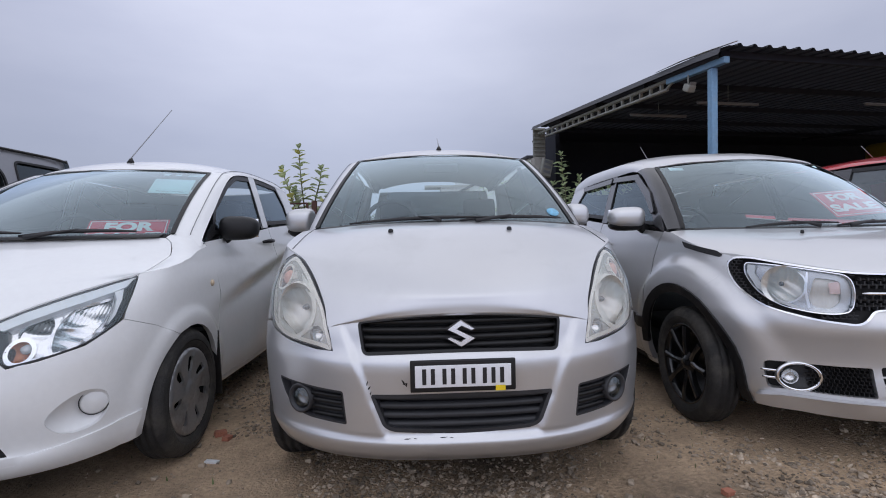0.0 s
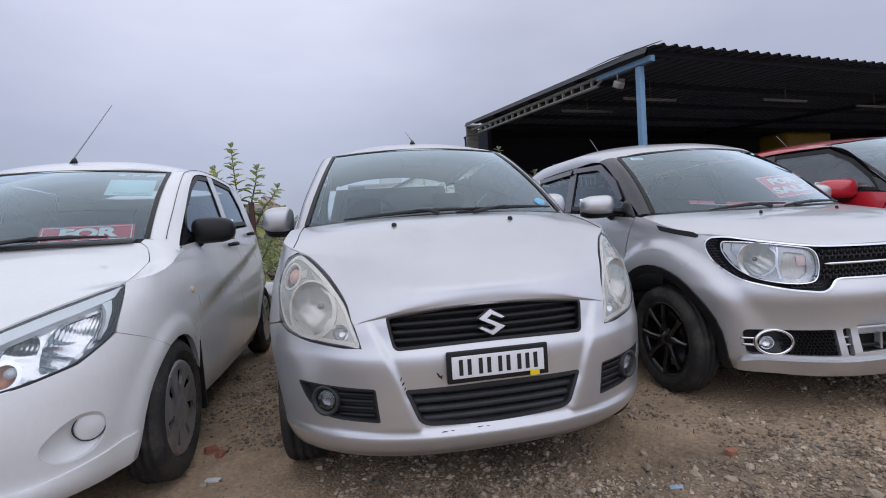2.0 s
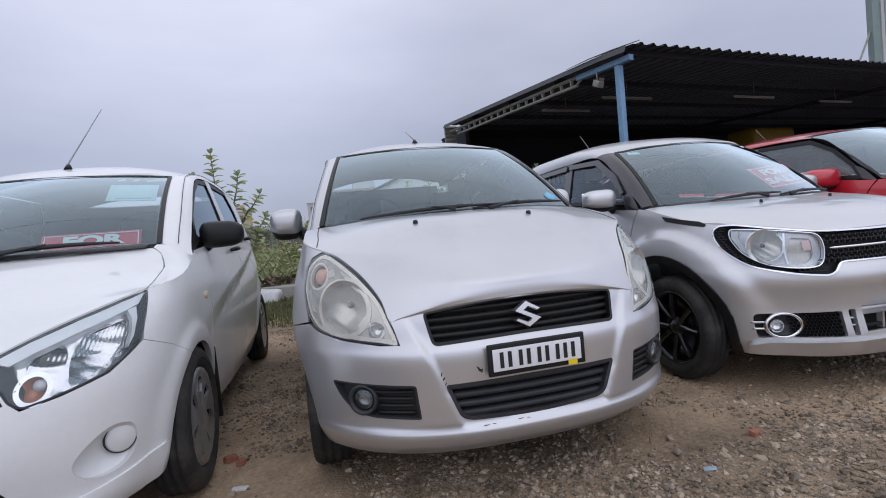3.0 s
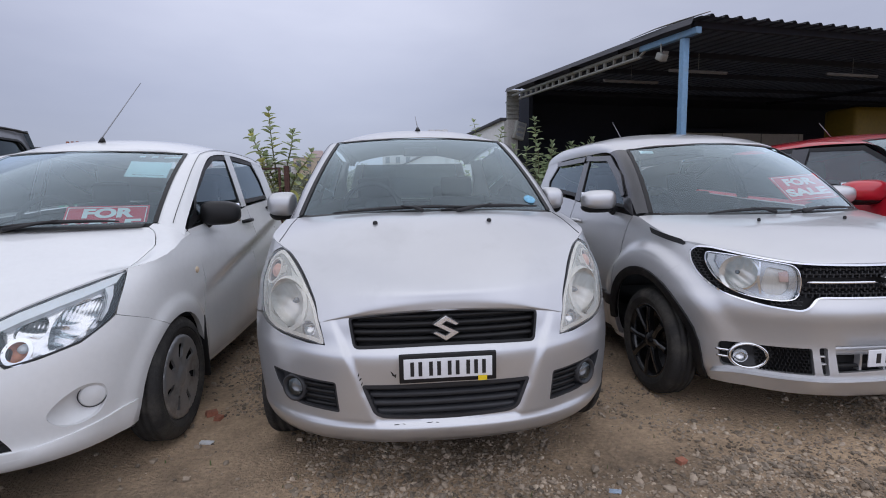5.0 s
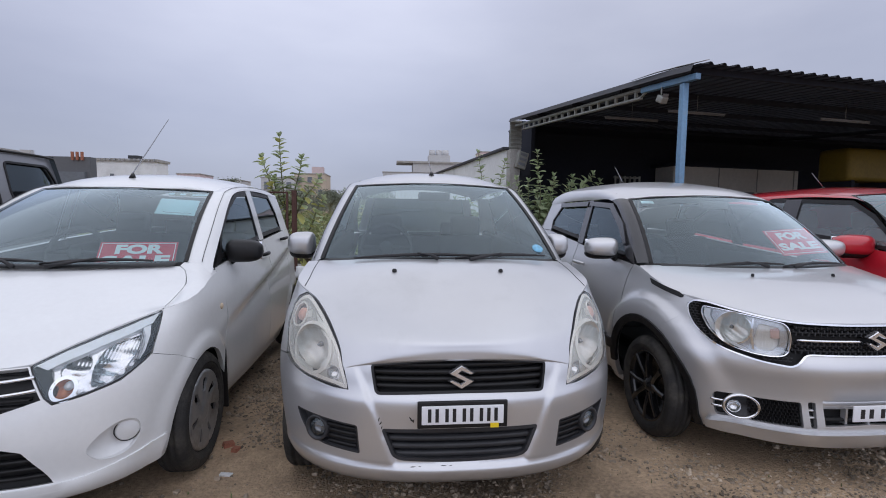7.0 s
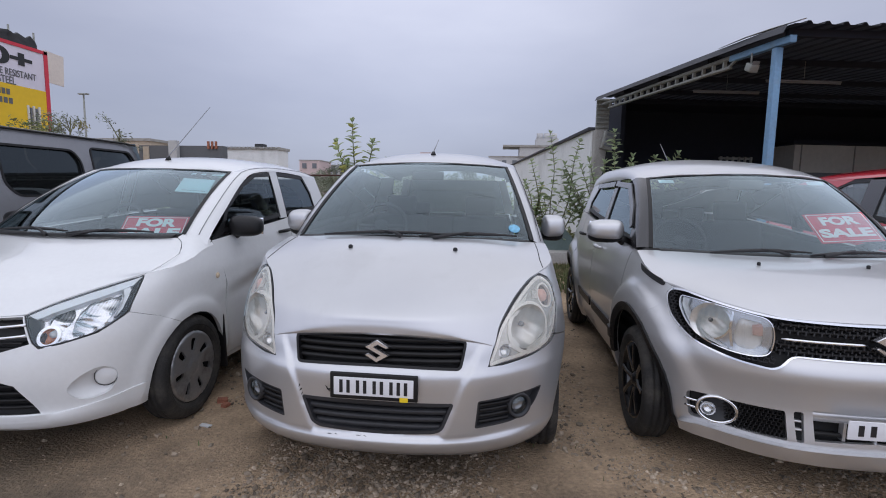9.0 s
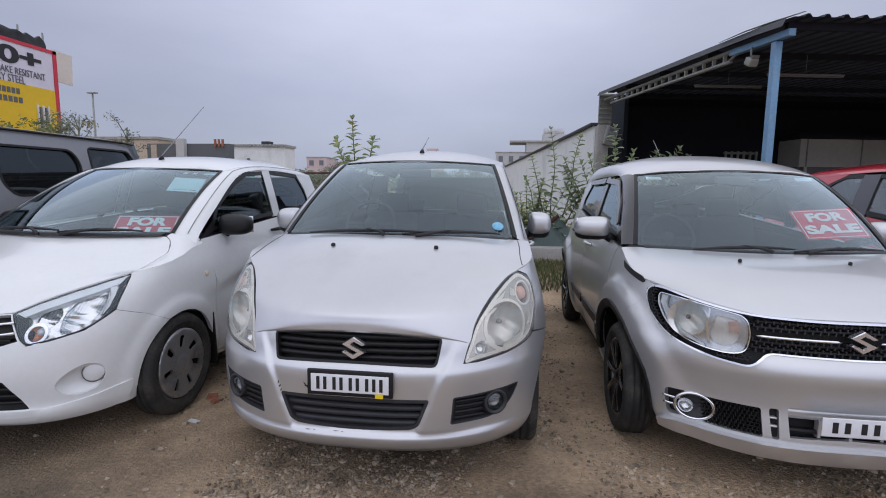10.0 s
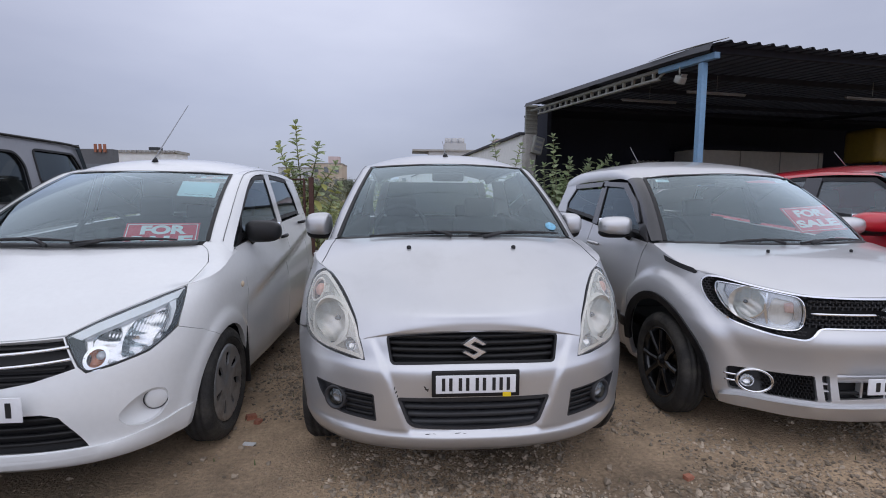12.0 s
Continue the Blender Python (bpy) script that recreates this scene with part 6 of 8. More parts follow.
    side_skin(root, sh, paint, dict(
        fender=[(0.5710, 0.6756)] + arc(0.75, 0.305, 0.375, 104, 0, 10) + [(1.13, 0.20), (1.12, 0.5), (1.075, 0.8), (1.05, 0.95), (1.03, 1.005), (0.96, 0.998), (0.80, 0.962), (0.64, 0.926), (0.52, 0.896), (0.9058, 0.8805, 0), (0.9456, 0.85, 0), (0.9908, 0.76, 0)],
        doors=[([(1.14, 0.215), (2.08, 0.215), (2.09, 1.07), (1.04, 1.00), (1.06, 0.95), (1.085, 0.8), (1.13, 0.5)], 0), ([(2.10, 0.215), (2.70, 0.215), (2.82, 0.5), (2.92, 0.70), (2.93, 1.14), (2.10, 1.075)], 0)],
        quarter=arc(3.18, 0.31, 0.385, 150, 0, 9) + [(3.6, 0.25), (3.62, 0.6), (3.58, 1.18), (2.94, 1.145), (2.93, 0.7), (2.86, 0.55)],
        windows=[[(1.18, 1.055), (2.02, 1.105), (2.08, 1.425), (1.66, 1.41), (1.40, 1.275)], [(2.12, 1.12), (2.96, 1.185), (3.00, 1.25), (2.84, 1.410), (2.16, 1.43)]],
        pillars=[[(2.01, 1.075), (2.13, 1.08), (2.18, 1.45), (2.07, 1.45)], [(2.96, 1.15), (3.56, 1.19), (3.36, 1.40), (2.82, 1.44), (3.00, 1.25)], [(1.02, 0.995), (1.20, 1.05), (1.40, 1.27), (1.32, 1.28)]], pillar_mats=[M_PILLAR, paint, M_PILLAR]), M_GLASSDARK)
    for s in (1, -1):
        def skin(name, poly, mat, label="", **k):
            q = sh.side(poly)
            return part(name, patch(sh, q if s > 0 else mirrored(q), **k), mat, root, label)
        skin("arch_trim", arc(0.75, 0.305, 0.415, 196, 2, 22) + arc(0.75, 0.305, 0.372, 2, 196, 22), M_BLACK, "black plastic wheel arch trim", step=0.03, offset=0.012, rim=0.03)
        skin("arch_trim", arc(3.18, 0.31, 0.420, 178, 4, 16) + arc(3.18, 0.31, 0.378, 4, 178, 16), M_BLACK, "black plastic wheel arch trim", step=0.04, offset=0.012, rim=0.03)
        skin("side_vent", rounded([(0.785, 0.947), (0.745, 0.915), (0.485, 0.873), (0.475, 0.886), (0.51, 0.904)], [0.006, 0.01, 0.012, 0.01, 0.01]), M_BLACK, "black plastic vent", step=0.03, offset=0.005, rim=0.01)
        skin("door_moulding", [(1.12, 0.47), (2.02, 0.47), (2.02, 0.40), (1.12, 0.40)], M_BLACK, "black side moulding", step=0.05, offset=0.012, rim=0.012)
        skin("door_moulding", [(2.12, 0.47), (2.66, 0.47), (2.64, 0.40), (2.12, 0.40)], M_BLACK, "black side moulding", step=0.05, offset=0.012, rim=0.012)
        skin("rain_visor", [(1.22, 1.13), (1.36, 1.265), (1.64, 1.415), (2.10, 1.437), (2.10, 1.400), (1.67, 1.378), (1.41, 1.235), (1.25, 1.115)], M_PILLAR, "dark window visor", step=0.05, offset=0.014, rim=0.012)
        skin("rain_visor", [(2.14, 1.437), (2.86, 1.425), (2.83, 1.385), (2.14, 1.395)], M_PILLAR, "dark window visor", step=0.05, offset=0.014, rim=0.012)
    door_handle(root, sh, 1.92, 0.92, paint)
    door_handle(root, sh, 2.72, 0.96, M_BLACK)
    screen, roof = greenhouse(root, sh, dict(cowl=(0.80, 1.018), cowl_corner=(0.705, 0.96, 1.020), head=(1.42, 1.482), head_corner=(0.585, 1.54, 1.452), bow=0.03,
                              roof_w=[(1.54, 0.585), (2.1, 0.60), (3.0, 0.585), (3.4, 0.55)], roof_edge=[(1.54, 1.452), (1.7, 1.495), (2.1, 1.545), (2.8, 1.548), (3.4, 1.49)], roof_mid=[(1.42, 1.482), (1.52, 1.524), (1.7, 1.570), (2.3, 1.630), (2.9, 1.632), (3.4, 1.56)],
                              roof_end=3.40, rail=[(1.00, 1.015), (1.28, 1.20), (1.66, 1.43), (2.1, 1.452), (2.8, 1.44), (3.38, 1.40)], rail_split=0.33), paint, M_PILLAR, M_GLASSPALE)
    cowl(root, hood, screen, M_BLACK)
    rear_end(root, sh, paint, 1.17, 1.40)
    cabin(root, dict(cowl_y=0.82, w=0.80, dash_z=0.99))
    part("inner_mirror", box((0.22, 0.03, 0.065), (0, 1.36, 1.41), (0, 0, 0), 0.012), M_LINER, root)
    aerial(root, -0.08, 2.70, 1.630, 0.20, 0.45, -0.05)
    mirror_unit(root, 0.895, 1.30, 1.100, 1, paint, (0.235, 0.14, 0.135))
    mirror_unit(root, -0.895, 1.30, 1.100, -1, paint, (0.235, 0.14, 0.135))
    for a, b, c in (((-0.42, 0.80, 1.018), (0.10, 0.775, 1.035), (-0.02, 0.75, 1.02)), ((0.10, 0.78, 1.02), (0.60, 0.87, 1.03), (0.16, 0.75, 1.02))):
        wiper(root, a, b, c)
    for s in (1, -1):
        tyre_and_rim(root, s * 0.752, 0.72, 0.308, 0.165, 0.216, "alloy", s)
        tyre_and_rim(root, s * 0.752, 3.18, 0.308, 0.165, 0.216, "alloy", s)
    sale_sign("sale_sign", Matrix.Translation((2.243, 1.93, 0)) @ pose(0.445, 1.095, 1.160, 40, -4, 3), 0.35, 0.25)
    for p in (-0.80, 0.80):
        c = screen(p, 0.925)
        part("screen_tag", box((0.10, 0.002, 0.032), (c.x, c.y + 0.006, c.z - 0.008), (-52, 0, 0)), M_PAPER, root, "small pale tag inside the glass", smooth=False)
    return root


white_hatchback()
silver_crossover()


# ---- materials of the place ----
M_EARTH = material("bare_earth", (0.440, 0.318, 0.205), 0.85, 0, 0.42, 0.9, 42, bump=0.9, bump_scale=75, second=(0.150, 0.110, 0.074), spread=0.50)
M_STONE = material("grey_gravel", (0.350, 0.284, 0.214), 0.85, 0, 0.30, 7, 60, second=(0.165, 0.128, 0.092), spread=0.50, island=0.55)
M_GRASS = material("short_grass", (0.085, 0.115, 0.038), 0.8, 0, 0.4, 3, 30, second=(0.16, 0.14, 0.07), spread=0.50)
M_SCRUB = material("scrub_leaves", (0.20, 0.245, 0.10), 0.8, 0, 0.40, 0.6, 8, second=(0.29, 0.27, 0.14), spread=0.52, thin=0.3, island=0.3)
M_DRYSCRUB = material("dry_brush", (0.20, 0.155, 0.115), 0.9, 0, 0.4, 3, 20)
M_LEAF = material("pale_green_leaf", (0.43, 0.50, 0.30), 0.5, 0, 0.25, 8, 50, rand=0.28, thin=0.45)
M_LEAFYELLOW = material("yellowing_leaf", (0.50, 0.49, 0.17), 0.5, 0, 0.25, 8, 50, rand=0.25, thin=0.35)
M_BUSHLEAF = material("bush_leaf", (0.37, 0.45, 0.27), 0.45, 0, 0.3, 8, 50, rand=0.35, thin=0.35)
M_STEM = material("green_brown_stem", (0.17, 0.17, 0.10), 0.8, 0, 0.2, 20)
# Leaf colour is paled to carry the haze of distance.
M_TREE = material("far_foliage", (0.19, 0.215, 0.155), 0.85, 0, 0.45, 0.4, 3, island=0.25)
M_CONCRETE = material("worn_concrete", (0.36, 0.35, 0.33), 0.88, 0, 0.2, 1.5, 40, bump=0.3, bump_scale=40, second=(0.22, 0.21, 0.19), spread=0.58)
M_WALLWHITE = material("stained_white_wall", (0.78, 0.79, 0.79), 0.85, 0, 0.08, 0.7, 12, bump=0.15, bump_scale=20, second=(0.60, 0.61, 0.60), spread=0.60)
M_WALLGREY = material("dark_grey_cladding", (0.12, 0.125, 0.135), 0.6, 0, 0.12, 0.4, 6)
M_WALLBEIGE = material("beige_render", (0.50, 0.42, 0.33), 0.85, 0, 0.12, 0.2, 3)
M_WALLPALE = material("pale_far_render", (0.50, 0.50, 0.50), 0.85, 0, 0.12, 0.15, 2)
M_WALLPINK = material("faded_pink_render", (0.60, 0.48, 0.47), 0.85, 0, 0.12, 0.15, 2)
M_PANE = material("dark_far_pane", (0.15, 0.165, 0.185), 0.3, 0, 0.2)
M_BLUESTEEL = material("blue_painted_steel", (0.16, 0.30, 0.46), 0.5, 0.1, 0.15, 3, 30, second=(0.20, 0.27, 0.34), spread=0.6)
M_OLDSTEEL = material("grey_lattice_steel", (0.28, 0.29, 0.27), 0.6, 0.3, 0.2, 3, 30, second=(0.17, 0.12, 0.08), spread=0.62)
# Weathered sheet, with the underside's shade worked into its base colour.
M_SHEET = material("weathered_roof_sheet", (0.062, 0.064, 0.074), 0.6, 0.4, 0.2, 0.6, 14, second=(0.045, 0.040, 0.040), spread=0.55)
M_SHEETEDGE = material("bare_sheet_edge", (0.45, 0.46, 0.47), 0.5, 0.6, 0.2, 3, 30)
# Near-black blue puts the shed's inner shade into the colour itself.
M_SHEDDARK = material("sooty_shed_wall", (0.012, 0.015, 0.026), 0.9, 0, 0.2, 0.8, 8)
# Blotchy dark tone, chosen to limit light bounced up from the floor.
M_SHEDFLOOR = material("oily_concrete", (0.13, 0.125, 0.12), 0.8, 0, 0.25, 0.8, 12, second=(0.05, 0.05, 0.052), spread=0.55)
M_CABIN = material("cream_panel", (0.56, 0.54, 0.50), 0.7, 0, 0.1, 0.8, 10)
M_SHUTTERYELLOW = material("yellow_machine_paint", (0.20, 0.135, 0.012), 0.5, 0.1, 0.2, 1.2, 15)
M_BLANK = material("faded_cream_board", (0.74, 0.67, 0.61), 0.7, 0, 0.08, 0.5, 6)
M_RUST = material("rusty_iron", (0.085, 0.040, 0.032), 0.8, 0.2, 0.3, 8, 60, bump=0.3, bump_scale=90)
M_TUBE = material("unlit_tube", (0.15, 0.145, 0.14), 0.4, 0, 0.08)
M_BRICK = material("broken_brick", (0.34, 0.135, 0.085), 0.9, 0, 0.25, 30, 120, bump=0.4, bump_scale=120)
M_NET = material("green_shade_net", (0.05, 0.25, 0.16), 0.8, 0, 0.2, 2, 30)
M_TARP = material("black_tarpaulin", (0.03, 0.032, 0.036), 0.6, 0, 0.3, 1, 8)
M_POSTERWHITE = material("poster_white", (0.72, 0.69, 0.79), 0.6, 0, 0.05, 0.3, 3)
M_POSTERYELLOW = material("poster_yellow", (0.80, 0.52, 0.02), 0.6, 0, 0.06, 0.3, 3)
M_POSTERRED = material("poster_red", (0.62, 0.04, 0.07), 0.6, 0, 0.06, 0.3, 3)
M_LITTERBLUE = material("blue_wrapper", (0.30, 0.38, 0.48), 0.4, 0, 0.3, 60)
M_LITTERWHITE = material("dirty_white_plastic", (0.62, 0.63, 0.64), 0.5, 0, 0.15, 20)
M_PANELGREEN = material("grey_green_panel", (0.20, 0.27, 0.26), 0.6, 0, 0.12, 2, 20)



def dark_patch(m, at, radii):
    """Makes a ragged patch of a ground material darker and a little smoother."""
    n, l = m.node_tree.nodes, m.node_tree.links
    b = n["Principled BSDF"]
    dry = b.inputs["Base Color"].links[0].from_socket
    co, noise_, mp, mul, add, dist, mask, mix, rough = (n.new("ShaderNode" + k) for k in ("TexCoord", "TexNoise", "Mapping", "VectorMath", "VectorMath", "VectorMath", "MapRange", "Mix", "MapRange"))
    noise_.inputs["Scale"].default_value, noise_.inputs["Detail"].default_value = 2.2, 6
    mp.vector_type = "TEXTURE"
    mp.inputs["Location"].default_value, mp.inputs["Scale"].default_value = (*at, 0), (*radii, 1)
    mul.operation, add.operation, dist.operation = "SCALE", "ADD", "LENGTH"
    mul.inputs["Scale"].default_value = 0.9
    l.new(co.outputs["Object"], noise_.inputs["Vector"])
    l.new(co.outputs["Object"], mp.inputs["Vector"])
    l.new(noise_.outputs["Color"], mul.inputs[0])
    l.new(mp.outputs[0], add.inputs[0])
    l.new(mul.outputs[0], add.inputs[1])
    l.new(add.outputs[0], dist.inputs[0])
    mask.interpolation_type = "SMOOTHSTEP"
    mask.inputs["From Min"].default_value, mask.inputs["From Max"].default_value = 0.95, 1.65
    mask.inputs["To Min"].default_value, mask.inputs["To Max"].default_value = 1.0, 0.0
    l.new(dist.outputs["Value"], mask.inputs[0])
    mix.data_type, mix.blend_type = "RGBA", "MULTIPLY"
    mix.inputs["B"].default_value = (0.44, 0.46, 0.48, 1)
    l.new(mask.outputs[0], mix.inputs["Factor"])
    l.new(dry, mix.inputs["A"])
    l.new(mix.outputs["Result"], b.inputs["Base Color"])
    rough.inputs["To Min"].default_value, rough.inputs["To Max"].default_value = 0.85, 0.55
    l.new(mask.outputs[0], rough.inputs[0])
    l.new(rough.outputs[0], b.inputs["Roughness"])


dark_patch(M_EARTH, (-1.95, 1.75), (1.10, 0.85))

# ---- ground ----
far = [-1500, -400, -120, -40] + lin(-14, 14, 141) + [40, 120, 400, 1500]
deep = [-400, -60, -12] + lin(-4, 22, 131) + [40, 90, 250, 700, 2500]


def ground_z(x, y):
    k = max(0, 1 - max(abs(x) / 16, abs(y - 8) / 16))
    low = min(1.0, max(0.0, (7.0 - y) / 2.5))
    return -SINK * low * low * (3 - 2 * low) + k * (0.020 * noise.noise((x * 0.8, y * 0.8, 1)) + 0.010 * noise.noise((x * 4, y * 4, 2)))


tagged(part("ground", grid_mesh(bmesh.new(), lambda x, y: Vector((x, y, ground_z(x, y))), far, deep), M_EARTH), "bare brown earth with dark patches and scattered stones", "ground", kind="structure")


def pebble_shapes():
    shapes = []
    for k in range(6):
        bm = bmesh.new()
        bmesh.ops.create_icosphere(bm, subdivisions=1, radius=1)
        for v in bm.verts:
            v.co *= 0.75 + 0.5 * noise.noise(v.co * 1.3 + Vector((k * 7, 0, 0)))
            v.co.z *= 0.62
        shapes.append(([v.co.copy() for v in bm.verts], [[v.index for v in f.verts] for f in bm.faces]))
        bm.free()
    return shapes


def scatter(name, count, place, size, mat, label, category, seed):
    """Many small stones as one object."""
    rng = random.Random(seed)
    shapes, vs, fs = pebble_shapes(), [], []
    for _ in range(count):
        x, y = place(rng)
        r = size(rng)
        co, faces = rng.choice(shapes)
        m = pose(x, y, ground_z(x, y) + r * 0.22, rng.uniform(-25, 25), rng.uniform(-25, 25), rng.uniform(0, 360)) @ Matrix.Diagonal((r * rng.uniform(0.8, 1.4), r, r, 1))
        b = len(vs)
        vs += [m @ c for c in co]
        fs += [[i + b for i in f] for f in faces]
    me = bpy.data.meshes.new(name)
    me.from_pydata(vs, [], fs)
    me.materials.append(mat)
    return tagged(new(name, me), label, category, kind="stuff")


def gravel_place(rng):
    while True:
        x, y = rng.uniform(-3.2, 5.0), rng.uniform(0.9, 6.2)
        d = 0.20 + 0.6 * noise.noise((x * 0.9, y * 0.9, 5)) + 0.35 * noise.noise((x * 3, y * 3, 8))
        d += 1.0 * math.exp(-((x - 1.35) / 0.55) ** 2 - ((y - 1.65) / 0.45) ** 2) + 1.1 * math.exp(-((x - 0.05) / 0.55) ** 2 - ((y - 1.75) / 0.42) ** 2) + 0.8 * math.exp(-((x + 0.95) / 0.3) ** 2 - ((y - 3.3) / 0.6) ** 2) + 0.6 * math.exp(-((x - 2.6) / 0.8) ** 2 - ((y - 1.5) / 0.5) ** 2)
        d -= 1.0 * math.exp(-((x - 0.95) / 0.36) ** 2 - ((y - 1.98) / 0.24) ** 2)
        if x < -0.53 and y < 2.6:
            d -= 0.6
        if rng.random() < max(0.02, min(1, d)) * (1.2 - 0.12 * y):
            return x, y


scatter("gravel", 25000, gravel_place, lambda r: 0.006 + 0.012 * r.random() ** 2 + (0.012 if r.random() < 0.03 else 0), M_STONE, "loose grey and brown gravel on the earth", "gravel", 3)
scatter("gravel_grit", 38000, gravel_place, lambda r: 0.003 + 0.005 * r.random(), M_STONE, "fine grit between the stones", "gravel", 4)


def chunk(name, x, y, size, turn, mat, label, category):
    bm = box(size, (0, 0, size[2] * 0.45), (0, 0, 0), min(size) * 0.2)
    for v in bm.verts:
        v.co += Vector((noise.noise(v.co * 60), noise.noise(v.co * 60 + Vector((9, 0, 0))), noise.noise(v.co * 60 + Vector((0, 9, 0))))) * min(size) * 0.35
    ob = part(name, bm, mat, None, smooth=False)
    ob.matrix_world = pose(x, y, ground_z(x, y), *turn)
    return tagged(ob, label, category)


chunk("brick_fragment", -1.085, 2.66, (0.062, 0.042, 0.026), (4, 3, 30), M_BRICK, "broken red brick fragment lying on the earth", "brick")
chunk("brick_fragment", -1.03, 2.60, (0.05, 0.035, 0.022), (4, 3, 80), M_BRICK, "small red brick chip lying on the earth", "brick")
chunk("brick_fragment", 1.167, 1.856, (0.045, 0.03, 0.022), (6, 3, 20), M_BRICK, "small orange brick chip in the gravel", "brick")
chunk("tile_scrap", -0.998, 2.335, (0.062, 0.028, 0.010), (3, 2, -8), M_LITTERWHITE, "pale scrap of tile on the earth", "litter")
chunk("wrapper", 0.794, 1.697, (0.050, 0.022, 0.008), (10, -8, -30), M_LITTERBLUE, "crumpled blue wrapper in the gravel", "litter")
chunk("tile_scrap", 0.02, 1.28, (0.10, 0.035, 0.012), (3, 2, 4), M_LITTERWHITE, "pale scrap of concrete on the earth", "litter")
rng = random.Random(12)
for i in range(16):
    x, y = rng.uniform(-1.3, 3.2), rng.uniform(1.15, 2.4)
    s = rng.uniform(0.024, 0.042)
    chunk("stone", x, y, (s, s * rng.uniform(0.6, 0.9), s * 0.5), (rng.uniform(-10, 10), 0, rng.uniform(0, 180)), M_STONE, "loose grey stone on the gravel", "stone")

# ---- grass, kerb, fence and leaning panel behind the cars ----
def blades(name, count, place, height, mat, label, category, seed, width=0.006, lean=0.5):
    rng = random.Random(seed)
    vs, fs = [], []
    for _ in range(count):
        x, y = place(rng)
        z0 = ground_z(x, y) - 0.005
        a, h = rng.uniform(0, 6.283), height * rng.uniform(0.4, 1.2)
        dx, dy, w = math.cos(a), math.sin(a), width * rng.uniform(0.6, 1.5)
        l = lean * h * rng.uniform(0.1, 1)
        b = len(vs)
        vs += [(x - dy * w, y + dx * w, z0), (x + dy * w, y - dx * w, z0), (x + dx * l * 0.4 + dy * w * 0.7, y + dy * l * 0.4 - dx * w * 0.7, z0 + h * 0.6), (x + dx * l * 0.4 - dy * w * 0.7, y + dy * l * 0.4 + dx * w * 0.7, z0 + h * 0.6), (x + dx * l, y + dy * l, z0 + h)]
        fs += [(b, b + 1, b + 2, b + 3), (b + 3, b + 2, b + 4)]
    me = bpy.data.meshes.new(name)
    me.from_pydata(vs, [], fs)
    me.materials.append(mat)
    return tagged(new(name, me), label, category, kind="stuff")


blades("grass", 19000, lambda r: (r.uniform(-3, 4), 6.3 + 2.9 * r.random() ** 0.75), 0.09, M_GRASS, "short green grass strip before the kerb", "grass", 21, 0.008)
blades("weeds", 500, lambda r: (r.gauss(-0.3, 1.6), r.uniform(1.0, 6.8)), 0.03, M_GRASS, "sparse tiny weeds in the gravel", "weeds", 22, 0.003)
tagged(part("kerb", box((9.0, 0.42, 0.24), (0.5, 9.62, 0.11), (0, 0, 0), 0.02), M_CONCRETE), "low concrete kerb behind the grass strip", "kerb", kind="structure")
panel = thing("metal_sheet", pose(1.75, 9.75, 0.22, -12, 0, 0), "grey-green sheet leaning against the bushes on the kerb", "sheet")
bm = bmesh.new()
for x, z in ((-0.55, 0.0), (0.55, 0.0), (0.05, 0.62), (-0.40, 0.40)):
    bm.verts.new((x, 0, z))
bm.verts.ensure_lookup_table()
bm.faces.new(bm.verts)
bmesh.ops.solidify(bm, geom=bm.faces[:], thickness=0.02)
part("sheet", bm, M_PANELGREEN, panel, smooth=False)
part("rusty_edge", rod(bmesh.new(), (-0.50, -0.02, 0.12), (0.05, -0.02, 0.62), 0.035), M_RUST, panel, "rusty folded edge")
bag = part("plastic_bag", box((0.62, 0.30, 0.26), (0, 0, 0.11), (0, 12, 0), 0.06), M_LITTERWHITE)
for v in bag.data.vertices:
    v.co += Vector((noise.noise(v.co * 5), noise.noise(v.co * 6 + Vector((3, 0, 0))), noise.noise(v.co * 5 + Vector((0, 4, 0))))) * 0.09
bag.matrix_world = pose(-1.58, 9.05, 0.0)
tagged(bag, "crumpled white plastic sheeting on the grass", "litter")

fence = thing("iron_fence", pose(-1.9, 9.03, 0), "rusty iron fence posts with a top rail", "fence")
part("post", box((0.085, 0.085, 1.66), (0, 0, 0.82), (0, 0, 0), 0.006), M_RUST, fence)
part("post", box((0.04, 0.04, 1.63), (-0.13, 0.02, 0.805), (0, 0, 0), 0.004), M_RUST, fence)
part("rail", tube(bmesh.new(), [(-4.6, 0.02, 1.56), (-2, 0.02, 1.59), (-0.13, 0.02, 1.61)], 0.016, 8), M_RUST, fence)
for k in range(1, 5):
    part("post", box((0.04, 0.04, 1.58), (-0.13 - 1.1 * k, 0.02, 0.78), (0, 0, 0), 0.004), M_RUST, fence)


